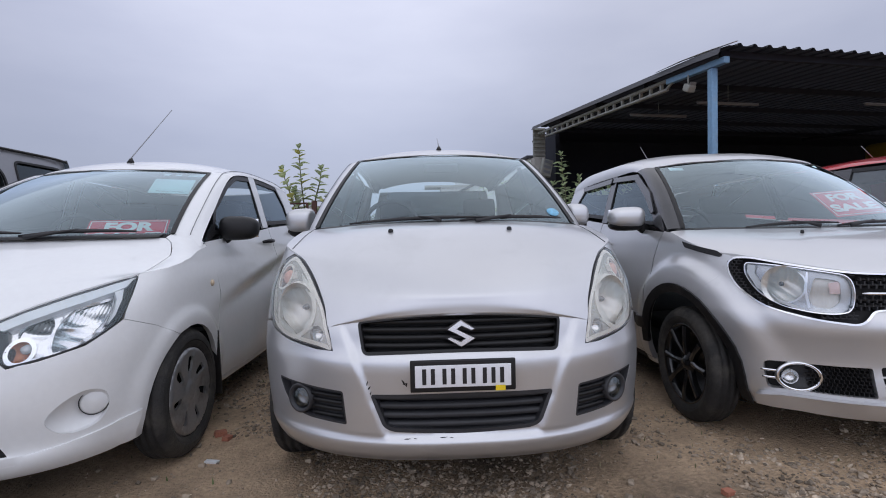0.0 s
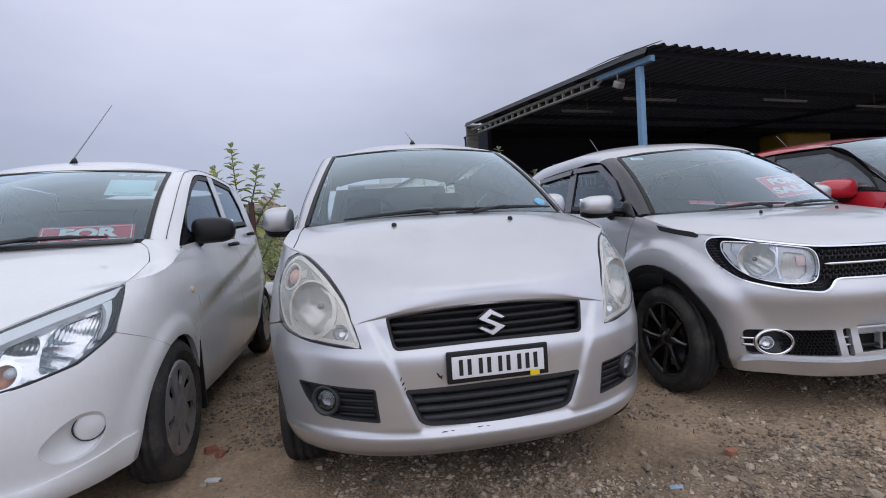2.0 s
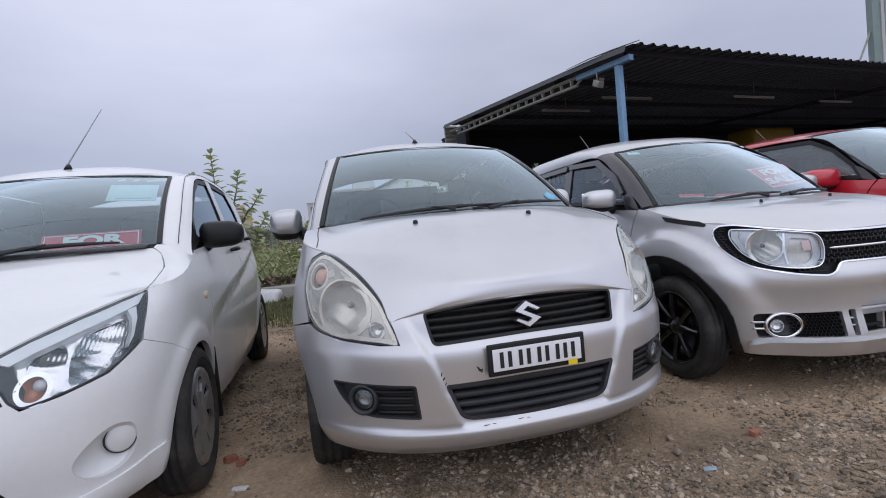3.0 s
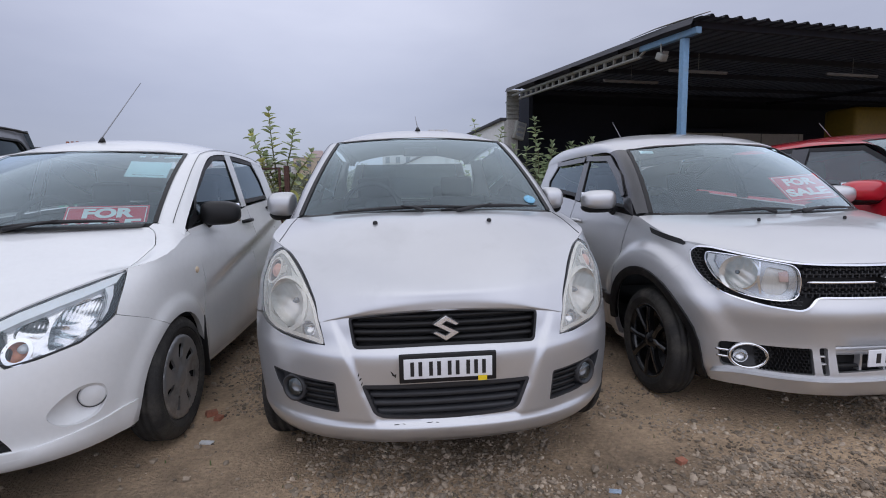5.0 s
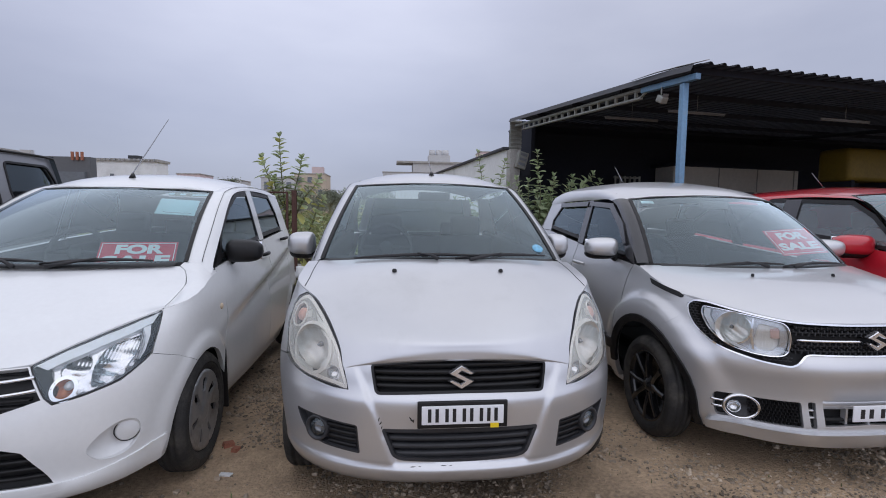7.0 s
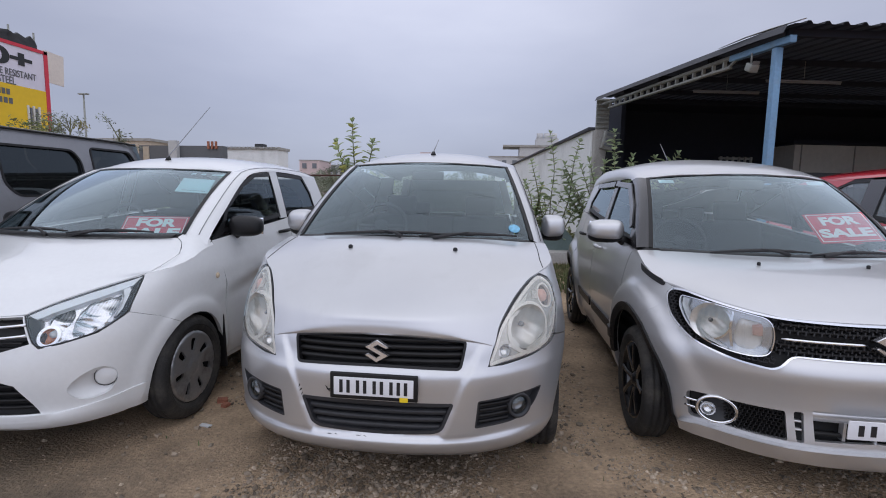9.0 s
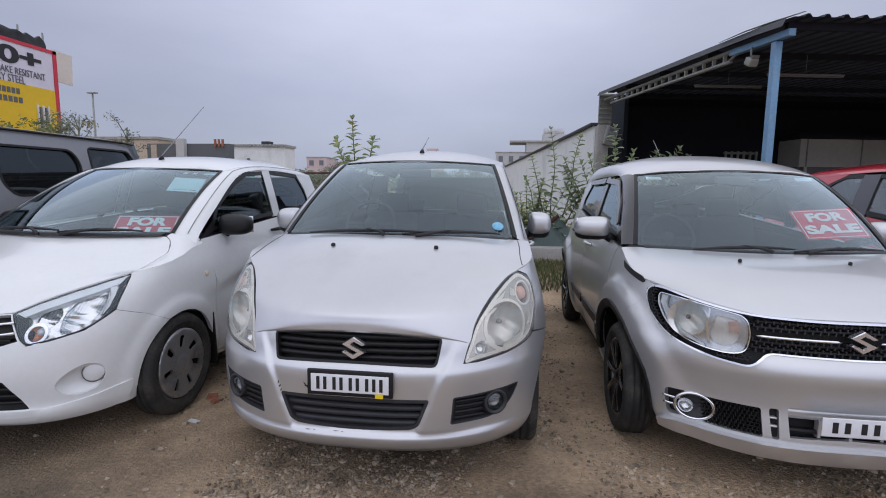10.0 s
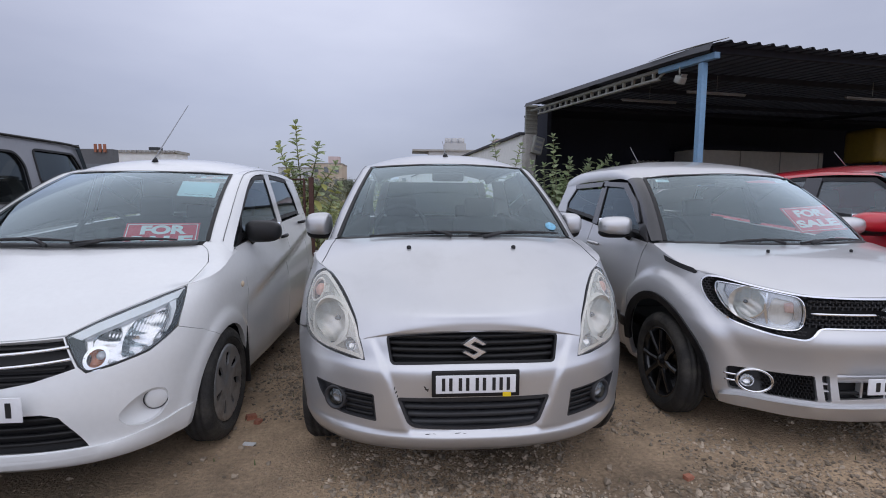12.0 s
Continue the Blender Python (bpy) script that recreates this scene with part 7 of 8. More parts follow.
# ---- plants ----
def leaf_mesh(name, length, width, mat, fold=0.15, droop=0.2):
    bm = bmesh.new()
    n = 6
    mid, lft, rgt = [], [], []
    for i in range(n + 1):
        t = i / n
        w = width * math.sin(math.pi * min(1, t * 0.92 + 0.05)) ** 0.8
        z = -droop * length * t * t
        mid.append(bm.verts.new((length * t, 0, z)))
        if 0 < i < n:
            lft.append(bm.verts.new((length * t, w / 2, z + fold * w)))
            rgt.append(bm.verts.new((length * t, -w / 2, z + fold * w)))
    for side, fl in ((lft, False), (rgt, True)):
        row = [mid[0]] + side + [mid[-1]]
        for i in range(n):
            f = [mid[i], mid[i + 1], row[i + 1], row[i]]
            f = list(dict.fromkeys(f))
            bm.faces.new(f[::-1] if fl else f)
    me = bpy.data.meshes.new(name)
    bm.to_mesh(me)
    bm.free()
    me.polygons.foreach_set("use_smooth", [True] * len(me.polygons))
    me.materials.append(mat)
    return me


LEAVES = {k: [leaf_mesh("leaf", l, w, m) for l, w in sizes] for k, m, sizes in (("pale", M_LEAF, ((0.165, 0.108), (0.14, 0.092), (0.18, 0.118))), ("yellow", M_LEAFYELLOW, ((0.16, 0.105), (0.135, 0.09))), ("bush", M_BUSHLEAF, ((0.175, 0.090), (0.15, 0.078), (0.195, 0.098))))}


def shrub(name, at, stems, kinds, label, seed, gap=0.085, size=1.0, start=0.25):
    """A shrub of bent stems with leaves in crossed pairs; stems are lists of points above its foot."""
    rng = random.Random(seed)
    root = thing(name, pose(*at), label, "shrub", "shrubs behind the cars")
    leaves = []
    for st in stems:
        line = smooth_line(st, 8)
        part("stem", tube(bmesh.new(), line, lin(0.016 * size, 0.005 * size, len(line)), 6), M_STEM, root)
        total = sum((b - a).length for a, b in zip(line, line[1:]))
        d, turn = start * total, rng.uniform(0, 180)
        while d < total:
            acc = 0
            for a, b in zip(line, line[1:]):
                l = (b - a).length
                if acc + l >= d:
                    p, way = a.lerp(b, (d - acc) / l), (b - a).normalized()
                    break
                acc += l
            t = d / total
            q = way.to_track_quat("Z", "X").to_matrix().to_4x4()
            for side in (0, 180):
                me = rng.choice(LEAVES[rng.choice(kinds)])
                k = size * (0.7 + 0.5 * math.sin(math.pi * min(1, 0.25 + 0.75 * t))) * rng.uniform(0.8, 1.15)
                place = Matrix.Translation(p) @ q @ pose(0, 0, 0, 0, 0, turn + side + rng.uniform(-15, 15)) @ pose(0, 0, 0, rng.uniform(-15, 15), -(2 + 28 * t * t + rng.uniform(-22, 18)), 0) @ Matrix.Scale(k, 4)
                leaves.append((place, me))
            turn += 90 + rng.uniform(-10, 10)
            d += gap * 1.45 * (1.3 - 0.7 * t) * rng.uniform(0.85, 1.15)
        for i in range(4):
            leaves.append((Matrix.Translation(line[-1]) @ pose(0, 0, 0, 0, -65, 90 * i + 40) @ Matrix.Scale(0.55 * size, 4), rng.choice(LEAVES[kinds[0]])))
    # the highest and foremost leaves are pieces of their own, the rest one mass of foliage
    leaves.sort(key=lambda e: e[0].translation.y * 0.6 - e[0].translation.z)
    for m, me in leaves[:260]:
        ob = new("leaf", me)
        ob.parent, ob.matrix_local = root, m
    rest = collections.defaultdict(lambda: ([], []))
    for m, me in leaves[260:]:
        vs, fs = rest[me.materials[0].name]
        b = len(vs)
        vs += [m @ v.co for v in me.vertices]
        fs += [[i + b for i in p.vertices] for p in me.polygons]
    for key, (vs, fs) in rest.items():
        me = bpy.data.meshes.new("foliage")
        me.from_pydata(vs, [], fs)
        me.materials.append(bpy.data.materials[key])
        ob = new("foliage", me)
        ob.parent = root
        tagged(ob, kind="stuff")
    return root


shrub("tall_shrub", (-2.05, 9.25, 0), [[(0, 0, 0), (-0.05, 0, 1.2), (-0.12, 0, 2.0), (-0.15, 0, 2.62)], [(0, 0, 0.9), (-0.25, -0.05, 1.6), (-0.36, -0.05, 1.95), (-0.46, -0.05, 2.22)], [(0, 0, 1.1), (0.12, 0.05, 1.7), (0.20, 0.05, 2.0), (0.24, 0.05, 2.24)],
                                       [(0, 0, 0.9), (0.3, -0.1, 1.5), (0.46, -0.1, 1.7), (0.58, -0.1, 1.88)], [(0, 0, 0.3), (0.35, 0.1, 0.9), (0.5, 0.1, 1.3), (0.62, 0.15, 1.5)], [(0, 0, 0.2), (0.5, -0.1, 0.6), (0.75, -0.1, 0.9)], [(0, 0, 1.2), (-0.2, 0, 1.6), (-0.25, 0, 1.85)]],
      ("pale", "pale", "pale", "yellow"), "tall sparse shrub with pale oval leaves by the fence", 31, 0.058, 1.28)
shrub("tall_shrub", (1.75, 9.95, 0), [[(0, 0, 0), (-0.1, 0, 1.0), (-0.05, 0, 1.8), (-0.15, 0, 2.5)], [(0, 0, 0.4), (0.25, 0, 1.2), (0.32, 0, 1.9), (0.42, 0, 2.35)], [(0, 0, 0.3), (-0.4, 0, 0.9), (-0.5, 0, 1.3), (-0.62, 0, 1.55)], [(0, 0, 0.2), (-0.25, 0, 0.9), (-0.38, 0, 1.5), (-0.5, 0, 1.95)],
                                      [(0, 0, 0.2), (-0.6, 0.1, 0.6), (-0.8, 0, 1.0)], [(0, 0, 0.2), (0.3, -0.1, 0.9), (0.5, -0.1, 1.3)]], ("pale", "bush"), "sparse shrub with grey-green leaves before the white wall", 32, 0.062, 1.0)
bush_rng = random.Random(77)
bush_stems = []
for k in range(26):
    a, reach, top = bush_rng.uniform(0, 6.283), bush_rng.uniform(0.25, 1.0), bush_rng.uniform(1.35, 2.05)
    dx, dy = reach * math.cos(a), reach * 0.6 * math.sin(a)
    bush_stems.append([(0, 0, 0.1), (dx * 0.45, dy * 0.5, top * 0.45), (dx * 0.8, dy, top * 0.75), (dx * 1.1, dy, top)])
bush_stems += [[(0, 0, 0), (0.02, 0, 1.0), (0.05, 0, 1.8), (0.02, 0, 2.5)], [(0, 0, 0.2), (0.4, 0, 1.0), (0.75, 0, 1.6), (1.2, 0, 2.1)], [(0, 0, 0.1), (0.6, 0.1, 0.8), (1.05, 0.1, 1.3), (1.4, 0.1, 1.95)]]
shrub("bush", (2.75, 9.7, 0), bush_stems, ("bush", "bush", "pale"), "dense leafy bush beside the shed's corner", 33, 0.066, 1.10, 0.22)
low_stems = []
for k in range(20):
    a, reach, top = bush_rng.uniform(0, 6.283), bush_rng.uniform(0.2, 0.85), bush_rng.uniform(0.9, 1.55)
    dx, dy = reach * math.cos(a), reach * 0.5 * math.sin(a)
    low_stems.append([(dx * 0.2, 0, 0), (dx * 0.5, dy * 0.5, top * 0.4), (dx * 0.85, dy, top * 0.75), (dx * 1.1, dy, top)])
shrub("bush", (1.2, 10.2, 0), low_stems, ("bush", "yellow", "bush"), "low leafy bush behind the kerb", 34, 0.07, 0.95, 0.15)
shrub("bush", (-0.9, 10.4, 0), [[(0, 0, 0), (-0.2, 0, 0.5), (-0.3, 0, 0.9), (-0.35, 0, 1.25)], [(0, 0, 0), (0.15, 0, 0.5), (0.2, 0, 0.9), (0.15, 0, 1.35)], [(0, 0, 0), (0.3, 0, 0.4), (0.5, 0, 0.7), (0.65, 0, 0.95)], [(0, 0, 0), (-0.4, 0, 0.4), (-0.6, 0, 0.7), (-0.7, 0, 1.1)]], ("pale", "bush", "yellow"), "low leafy bush behind the kerb", 35, 0.07, 0.9, 0.15)


def clumps(name, count, place, size, mat, label, category, seed, leaf=0.12, per=26):
    """Scrub as one object: clumps of small tilted leaves."""
    rng = random.Random(seed)
    vs, fs = [], []
    for _ in range(count):
        x, y, z0 = place(rng)
        r = size(rng, y)
        for _ in range(per):
            a, e, d = rng.uniform(0, 6.283), rng.uniform(-0.1, 1.5), r * rng.uniform(0.5, 1.0)
            c = Vector((x + d * math.cos(a) * math.cos(e), y + d * math.sin(a) * math.cos(e), z0 + d * math.sin(e) * 1.1))
            q = Euler((rng.uniform(-1, 1), rng.uniform(-1, 1), rng.uniform(0, 6.283))).to_matrix()
            l = leaf * r * rng.uniform(0.6, 1.5) * 2
            b = len(vs)
            vs += [c + q @ Vector(p) for p in ((-l, 0, 0), (0, -l * 0.4, l * 0.1), (l, 0, 0), (0, l * 0.4, l * 0.1))]
            fs.append((b, b + 1, b + 2, b + 3))
    me = bpy.data.meshes.new(name)
    me.from_pydata(vs, [], fs)
    me.materials.append(mat)
    return tagged(new(name, me), label, category, kind="stuff")


def field_place(rng):
    y = 10.6 + 55 * rng.random() ** 2
    return rng.uniform(-0.62 * y - 2, min(0.12 * y + 1.0, 3.0 - 0.09 * (y - 13) - 0.6)), y, -0.05


clumps("scrub", 2600, field_place, lambda r, y: r.uniform(0.22, 0.5) * (1 + 0.012 * y), M_SCRUB, "green scrub over the open field", "scrub", 41)
clumps("dry_brush", 300, lambda r: (r.uniform(-2.6, 0.8), r.uniform(9.9, 10.8), 0.0), lambda r, y: r.uniform(0.15, 0.38), M_DRYSCRUB, "dry brown brush along the kerb", "brush", 42, 0.10, 30)
clumps("far_trees", 1100, lambda r: (r.uniform(-80, 25), r.uniform(75, 125), r.uniform(0, 2.8)), lambda r, y: r.uniform(0.9, 2.2), M_TREE, "far line of green trees", "trees", 43, 0.055, 95)
clumps("hedge", 160, lambda r: (r.uniform(-40, -27.5), 31 + r.uniform(-1.5, 1.5), r.uniform(0.4, 5.5)), lambda r, y: r.uniform(0.4, 0.8), M_SCRUB, "tall green hedge below the billboard", "hedge", 44, 0.10, 30)


def thin_tree(at, height, spread, seed):
    """A small tree with a tapered trunk, bare limbs and feathery leaves."""
    rng = random.Random(seed)
    root = thing("acacia_tree", pose(*at), "thin feathery tree before the far buildings", "tree", "far trees")
    part("trunk", tube(bmesh.new(), [(0, 0, 0), (0.1, 0, height * 0.4), (-0.05, 0, height * 0.75), (0.1, 0, height)], [0.13, 0.10, 0.06, 0.03], 8), M_STEM, root)
    vs, fs = [], []
    for k in range(9):
        a, z = rng.uniform(0, 6.283), height * rng.uniform(0.45, 0.98)
        tip = Vector((math.cos(a) * spread * rng.uniform(0.5, 1), math.sin(a) * spread * 0.6, z + rng.uniform(0.2, 0.9)))
        line = smooth_line([(0, 0, z - 0.5), tip * 0.5 + Vector((0, 0, z * 0.5 - 0.05)), tip], 6)
        part("limb", tube(bmesh.new(), line, lin(0.04, 0.012, len(line)), 5), M_STEM, root)
        for _ in range(70):
            p = line[rng.randrange(5, len(line))] + Vector((rng.gauss(0, 0.22), rng.gauss(0, 0.2), rng.gauss(0.02, 0.13)))
            q = Euler((rng.uniform(-0.9, 0.9), rng.uniform(-0.9, 0.9), rng.uniform(0, 6.283))).to_matrix()
            l, b = rng.uniform(0.05, 0.11), len(vs)
            vs += [p + q @ Vector(c) for c in ((-l, 0, 0), (0, -l * 0.45, 0), (l, 0, 0), (0, l * 0.45, 0))]
            fs.append((b, b + 1, b + 2, b + 3))
    me = bpy.data.meshes.new("crown")
    me.from_pydata(vs, [], fs)
    me.materials.append(M_TREE)
    crown = new("crown", me)
    crown.parent = root
    tagged(crown, kind="stuff")


thin_tree((-27.3, 30, 0), 5.7, 1.5, 51)
thin_tree((-23.9, 30, 0), 5.0, 1.2, 52)
thin_tree((-29.6, 31, 0), 5.6, 1.2, 53)


def field_tree(at, height, spread, seed):
    """A round olive tree out in the field: trunk, forking limbs and a ragged crown of small leaves."""
    rng = random.Random(seed)
    root = thing("field_tree", pose(*at), "round olive-green tree out in the field", "tree", "far trees")
    part("trunk", tube(bmesh.new(), [(0, 0, 0), (0.12, 0, height * 0.25), (0.05, 0, height * 0.5), (0.2, 0, height * 0.72)], [0.22, 0.17, 0.12, 0.05], 8), M_STEM, root)
    vs, fs = [], []
    for k in range(13):
        a, e = rng.uniform(0, 6.283), rng.uniform(0.1, 1.35)
        r = spread * rng.uniform(0.65, 1.05)
        tip = Vector((math.cos(a) * math.cos(e) * r, math.sin(a) * math.cos(e) * r, height * 0.45 + math.sin(e) * height * 0.5))
        line = smooth_line([(0.05, 0, height * 0.35), tip * 0.5 + Vector((0, 0, height * 0.24)), tip], 5)
        part("limb", tube(bmesh.new(), line, lin(0.07, 0.02, len(line)), 5), M_STEM, root)
        for _ in range(230):
            p = tip + Vector((rng.gauss(0, 0.22), rng.gauss(0, 0.22), rng.gauss(0, 0.18))) * spread * 0.7
            q = Euler((rng.uniform(-1, 1), rng.uniform(-1, 1), rng.uniform(0, 6.283))).to_matrix()
            l, b = rng.uniform(0.05, 0.13) * spread * 0.5, len(vs)
            vs += [p + q @ Vector(c) for c in ((-l, 0, 0), (0, -l * 0.5, 0), (l, 0, 0), (0, l * 0.5, 0))]
            fs.append((b, b + 1, b + 2, b + 3))
    me = bpy.data.meshes.new("crown")
    me.from_pydata(vs, [], fs)
    me.materials.append(M_TREE)
    crown = new("crown", me)
    crown.parent = root
    tagged(crown, kind="stuff")


field_tree((-14.6, 46, 0), 3.7, 1.5, 61)
field_tree((-3.6, 62, 0), 4.2, 1.7, 63)
field_tree((-8.2, 66, 0), 3.6, 1.9, 64)

# ---- white boundary wall beside the shed ----
wall_way = Vector((-math.sin(radians(5.3)), math.cos(radians(5.3)), 0))
wall_root = thing("wall_north", pose(3.12, 13.55, 0, 0, 0, 5.3), "long stained white boundary wall with a dark cap", "wall", kind="structure")
part("wall_face", box((0.22, 30, 3.02), (-0.02, 15, 1.51)), M_WALLWHITE, wall_root, smooth=False)
part("cap", box((0.40, 30.1, 0.08), (-0.02, 15, 3.05), (0, 0, 0), 0.01), M_SHEET, wall_root)
part("end_pier", box((0.30, 0.30, 3.0), (0.06, -0.14, 1.5), (0, 0, 0), 0.01), M_CONCRETE, wall_root)
meter = thing("meter_box", pose(3.36, 13.20, 2.70, 0, 14, 12), "grey electric meter box with cables on the wall's end", "meter box")
part("case", box((0.30, 0.14, 0.46), (0, 0, 0), (0, 0, 0), 0.02), M_OLDSTEEL, meter)
for k in range(3):
    part("dial", box((0.20, 0.02, 0.07), (0, -0.075, 0.15 - 0.13 * k)), M_PANE, meter, smooth=False)
part("cable", tube(bmesh.new(), [(0.05, 0.02, -0.24), (0.12, 0.0, -0.7), (0.08, 0.02, -1.3), (0.10, 0.02, -2.0)], 0.015, 6), M_BLACK, meter)

# ---- open shed ----
SHED = pose(4.18, 6.97, 0, 0, 0, math.degrees(math.atan2(1.1, 7.0)))
SHED_W, SHED_D = 26.0, 7.0


def shed_roof_z(y):
    return 3.47 + (y + 0.37) * 0.052 - 0.10 * max(0, -(y - 0.25)) ** 1.5 * 0.4


def shed():
    root = thing("open_shed", SHED, "open-fronted shed with blue steel posts and a corrugated roof", "shed")
    # corrugated sheet: ribs run from front to back
    bm = bmesh.new()
    us, pitch = [], 0.235
    x = -0.10
    while x < SHED_W:
        us += [(x, 0.0), (x + pitch * 0.55, 0.0), (x + pitch * 0.68, 0.038), (x + pitch * 0.82, 0.038), (x + pitch * 0.95, 0.0)]
        x += pitch
    ys = [-0.42, -0.2, 0.0, 0.4, 1.2, 3.0, 5.0, SHED_D - 0.5]
    rows = [[bm.verts.new((u, y, shed_roof_z(y) + h)) for u, h in us] for y in ys]
    for a, b in zip(rows, rows[1:]):
        for i in range(len(us) - 1):
            bm.faces.new((a[i], a[i + 1], b[i + 1], b[i]))
    bmesh.ops.solidify(bm, geom=bm.faces[:], thickness=0.006)
    part("roof", bm, M_SHEET, root, "weathered corrugated roof sheets, darkened for the shade beneath", smooth=False)
    # side flashing along the left edge, folded at the front
    part("edge_flashing", grid_mesh(bmesh.new(), lambda u, y: Vector((-0.16 + (0.05 if u > 0.5 else 0), y, shed_roof_z(y) + 0.01 - (0.10 * (1 - u)))), [0, 1], lin(-0.30, SHED_D - 0.5, 14)), M_SHEET, root)
    bm = bmesh.new()
    tube(bm, [(-0.14, 1.1, shed_roof_z(1.1) + 0.012), (-0.12, 0.5, shed_roof_z(0.5) + 0.03), (-0.08, 0.0, shed_roof_z(0) + 0.03), (0.0, -0.46, shed_roof_z(-0.4) + 0.045)], [0.008, 0.02, 0.028, 0.014], 8, 0.35)
    part("ridge_cap", bm, M_SHEETEDGE, root, "bent bare metal corner flashing")
    posts = [0.0, 9.0, 17.5, 25.5]
    for i, x in enumerate(posts):
        part("post", box((0.095, 0.095, 3.27), (x, 0, 1.635), (0, 0, 0), 0.01), M_BLUESTEEL, root, "blue painted steel post")
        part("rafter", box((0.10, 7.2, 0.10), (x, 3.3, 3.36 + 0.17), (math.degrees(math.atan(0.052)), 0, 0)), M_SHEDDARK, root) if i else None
    part("beam_end", box((0.09, 1.25, 0.09), (0, 0.35, 3.345), (3, 0, 0), 0.008), M_BLUESTEEL, root, "blue painted beam end")
    # lattice girder along the left edge
    lat = part("girder_top", box((0.06, 5.6, 0.05), (0.0, 3.55, 3.51), (2.4, 0, 0)), M_OLDSTEEL, root)
    lat2 = part("girder_foot", box((0.06, 4.9, 0.04), (0.0, 3.45, 3.365), (2.4, 0, 0)), M_OLDSTEEL, root)
    for k in range(17):
        y = 1.15 + k * 0.29
        part("girder_web", box((0.05, 0.035, 0.13), (0.0, y, 3.337 + (y - 0.9) * 0.042)), M_OLDSTEEL, root, smooth=False)
    part("girder_web", rod(bmesh.new(), (0, 1.05, 3.265), (0, 0.78, 3.38), 0.022), M_OLDSTEEL, root)
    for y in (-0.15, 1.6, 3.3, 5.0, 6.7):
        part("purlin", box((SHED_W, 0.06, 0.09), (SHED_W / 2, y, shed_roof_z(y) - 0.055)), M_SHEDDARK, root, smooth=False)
    # corner sheets and back wall
    sheet = part("corner_sheet", box((0.34, 0.04, 0.80), (0.10, 6.60, 3.42), (0, 0, 0)), M_OLDSTEEL, root, "ribbed grey corner sheet", smooth=False)
    for k in range(7):
        part("sheet_rib", box((0.34, 0.03, 0.045), (0.10, 6.57, 3.08 + 0.115 * k), (0, 0, 0), 0.01), M_OLDSTEEL, sheet)
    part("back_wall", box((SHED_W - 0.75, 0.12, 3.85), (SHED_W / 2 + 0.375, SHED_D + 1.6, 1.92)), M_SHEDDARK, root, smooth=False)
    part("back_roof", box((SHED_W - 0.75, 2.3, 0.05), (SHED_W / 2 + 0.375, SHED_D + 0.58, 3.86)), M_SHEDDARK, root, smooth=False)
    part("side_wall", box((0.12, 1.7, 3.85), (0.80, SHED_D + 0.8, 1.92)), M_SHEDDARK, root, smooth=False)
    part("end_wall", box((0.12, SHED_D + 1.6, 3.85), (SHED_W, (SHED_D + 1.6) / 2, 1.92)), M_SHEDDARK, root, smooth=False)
    # An unseen dark floor, added so less light bounces under the roof.
    part("floor_slab", box((SHED_W - 0.4, SHED_D + 1.2, 0.04), (SHED_W / 2, (SHED_D + 1.4) / 2 + 0.5, 0.025)), M_SHEDFLOOR, root, "unseen dark floor added to cut bounced light", smooth=False)
    return root


shed()
sm = SHED


def tube_light(x, y, z):
    root = thing("tube_light", sm @ pose(x, y, z), "unlit tube light under the shed roof", "lamp", "tube lights")
    part("batten", box((1.22, 0.04, 0.025), (0, 0, 0.022), (0, 0, 0), 0.006), M_TUBE, root)
    part("tube", rod(bmesh.new(), (-0.6, 0, 0), (0.6, 0, 0), 0.016, seg=10), M_TUBE, root)
    part("hanger", rod(bmesh.new(), (0, 0, 0.05), (0, 0, 0.32), 0.004), M_OLDSTEEL, root)


for x, y in ((1.35, 1.25), (0.85, 2.45), (4.4, 0.9), (7.5, 1.1), (10.8, 1.2)):
    tube_light(x, y, shed_roof_z(y) - 0.42)
lamp = thing("flood_lamp", sm @ pose(-0.05, 0.42, 3.12), "small grey flood lamp hung from the blue beam", "lamp")
part("housing", box((0.12, 0.15, 0.11), (0, 0, 0), (28, 0, 0), 0.02), M_OLDSTEEL, lamp)
part("front_glass", box((0.10, 0.012, 0.09), (0, -0.075, 0.025), (28, 0, 0), 0.004), M_TUBE, lamp)
part("bracket", rod(bmesh.new(), (0, 0.02, 0.05), (0, 0.02, 0.2), 0.012), M_OLDSTEEL, lamp)

office = thing("site_office", sm @ pose(6.2, SHED_D + 0.9, 0), "cream panelled office cabin inside the shed", "cabin")
part("wall_panel", box((5.2, 0.9, 0.78), (2.5, 0.1, 2.47)), M_CABIN, office, smooth=False)
for k in range(4):
    part("panel_joint", box((0.03, 0.02, 0.78), (0.1 + 1.6 * k, -0.36, 2.47)), M_OLDSTEEL, office, smooth=False)
    part("window_post", box((0.09, 0.06, 1.2), (0.1 + 1.6 * k, -0.33, 1.48)), M_CABIN, office, smooth=False)
part("window_band", box((5.1, 0.7, 1.2), (2.5, 0.12, 1.48)), M_PANE, office, smooth=False)
part("lower_wall", box((5.2, 0.9, 0.88), (2.5, 0.1, 0.44)), M_CABIN, office, smooth=False)
part("roof_slab", box((5.5, 1.2, 0.10), (2.5, 0.1, 2.92)), M_SHEDDARK, office, smooth=False)
machine = thing("yellow_container", sm @ pose(9.7, 4.4, 0), "large yellow tank on a stand inside the shed", "tank")
part("tank", box((1.9, 0.9, 0.9), (0, 0, 2.73), (0, 0, 0), 0.12), M_SHUTTERYELLOW, machine)
for x in (-0.7, 0.7):
    part("stand_leg", box((0.12, 0.8, 2.26), (x, 0, 1.17)), M_SHEDDARK, machine, smooth=False)
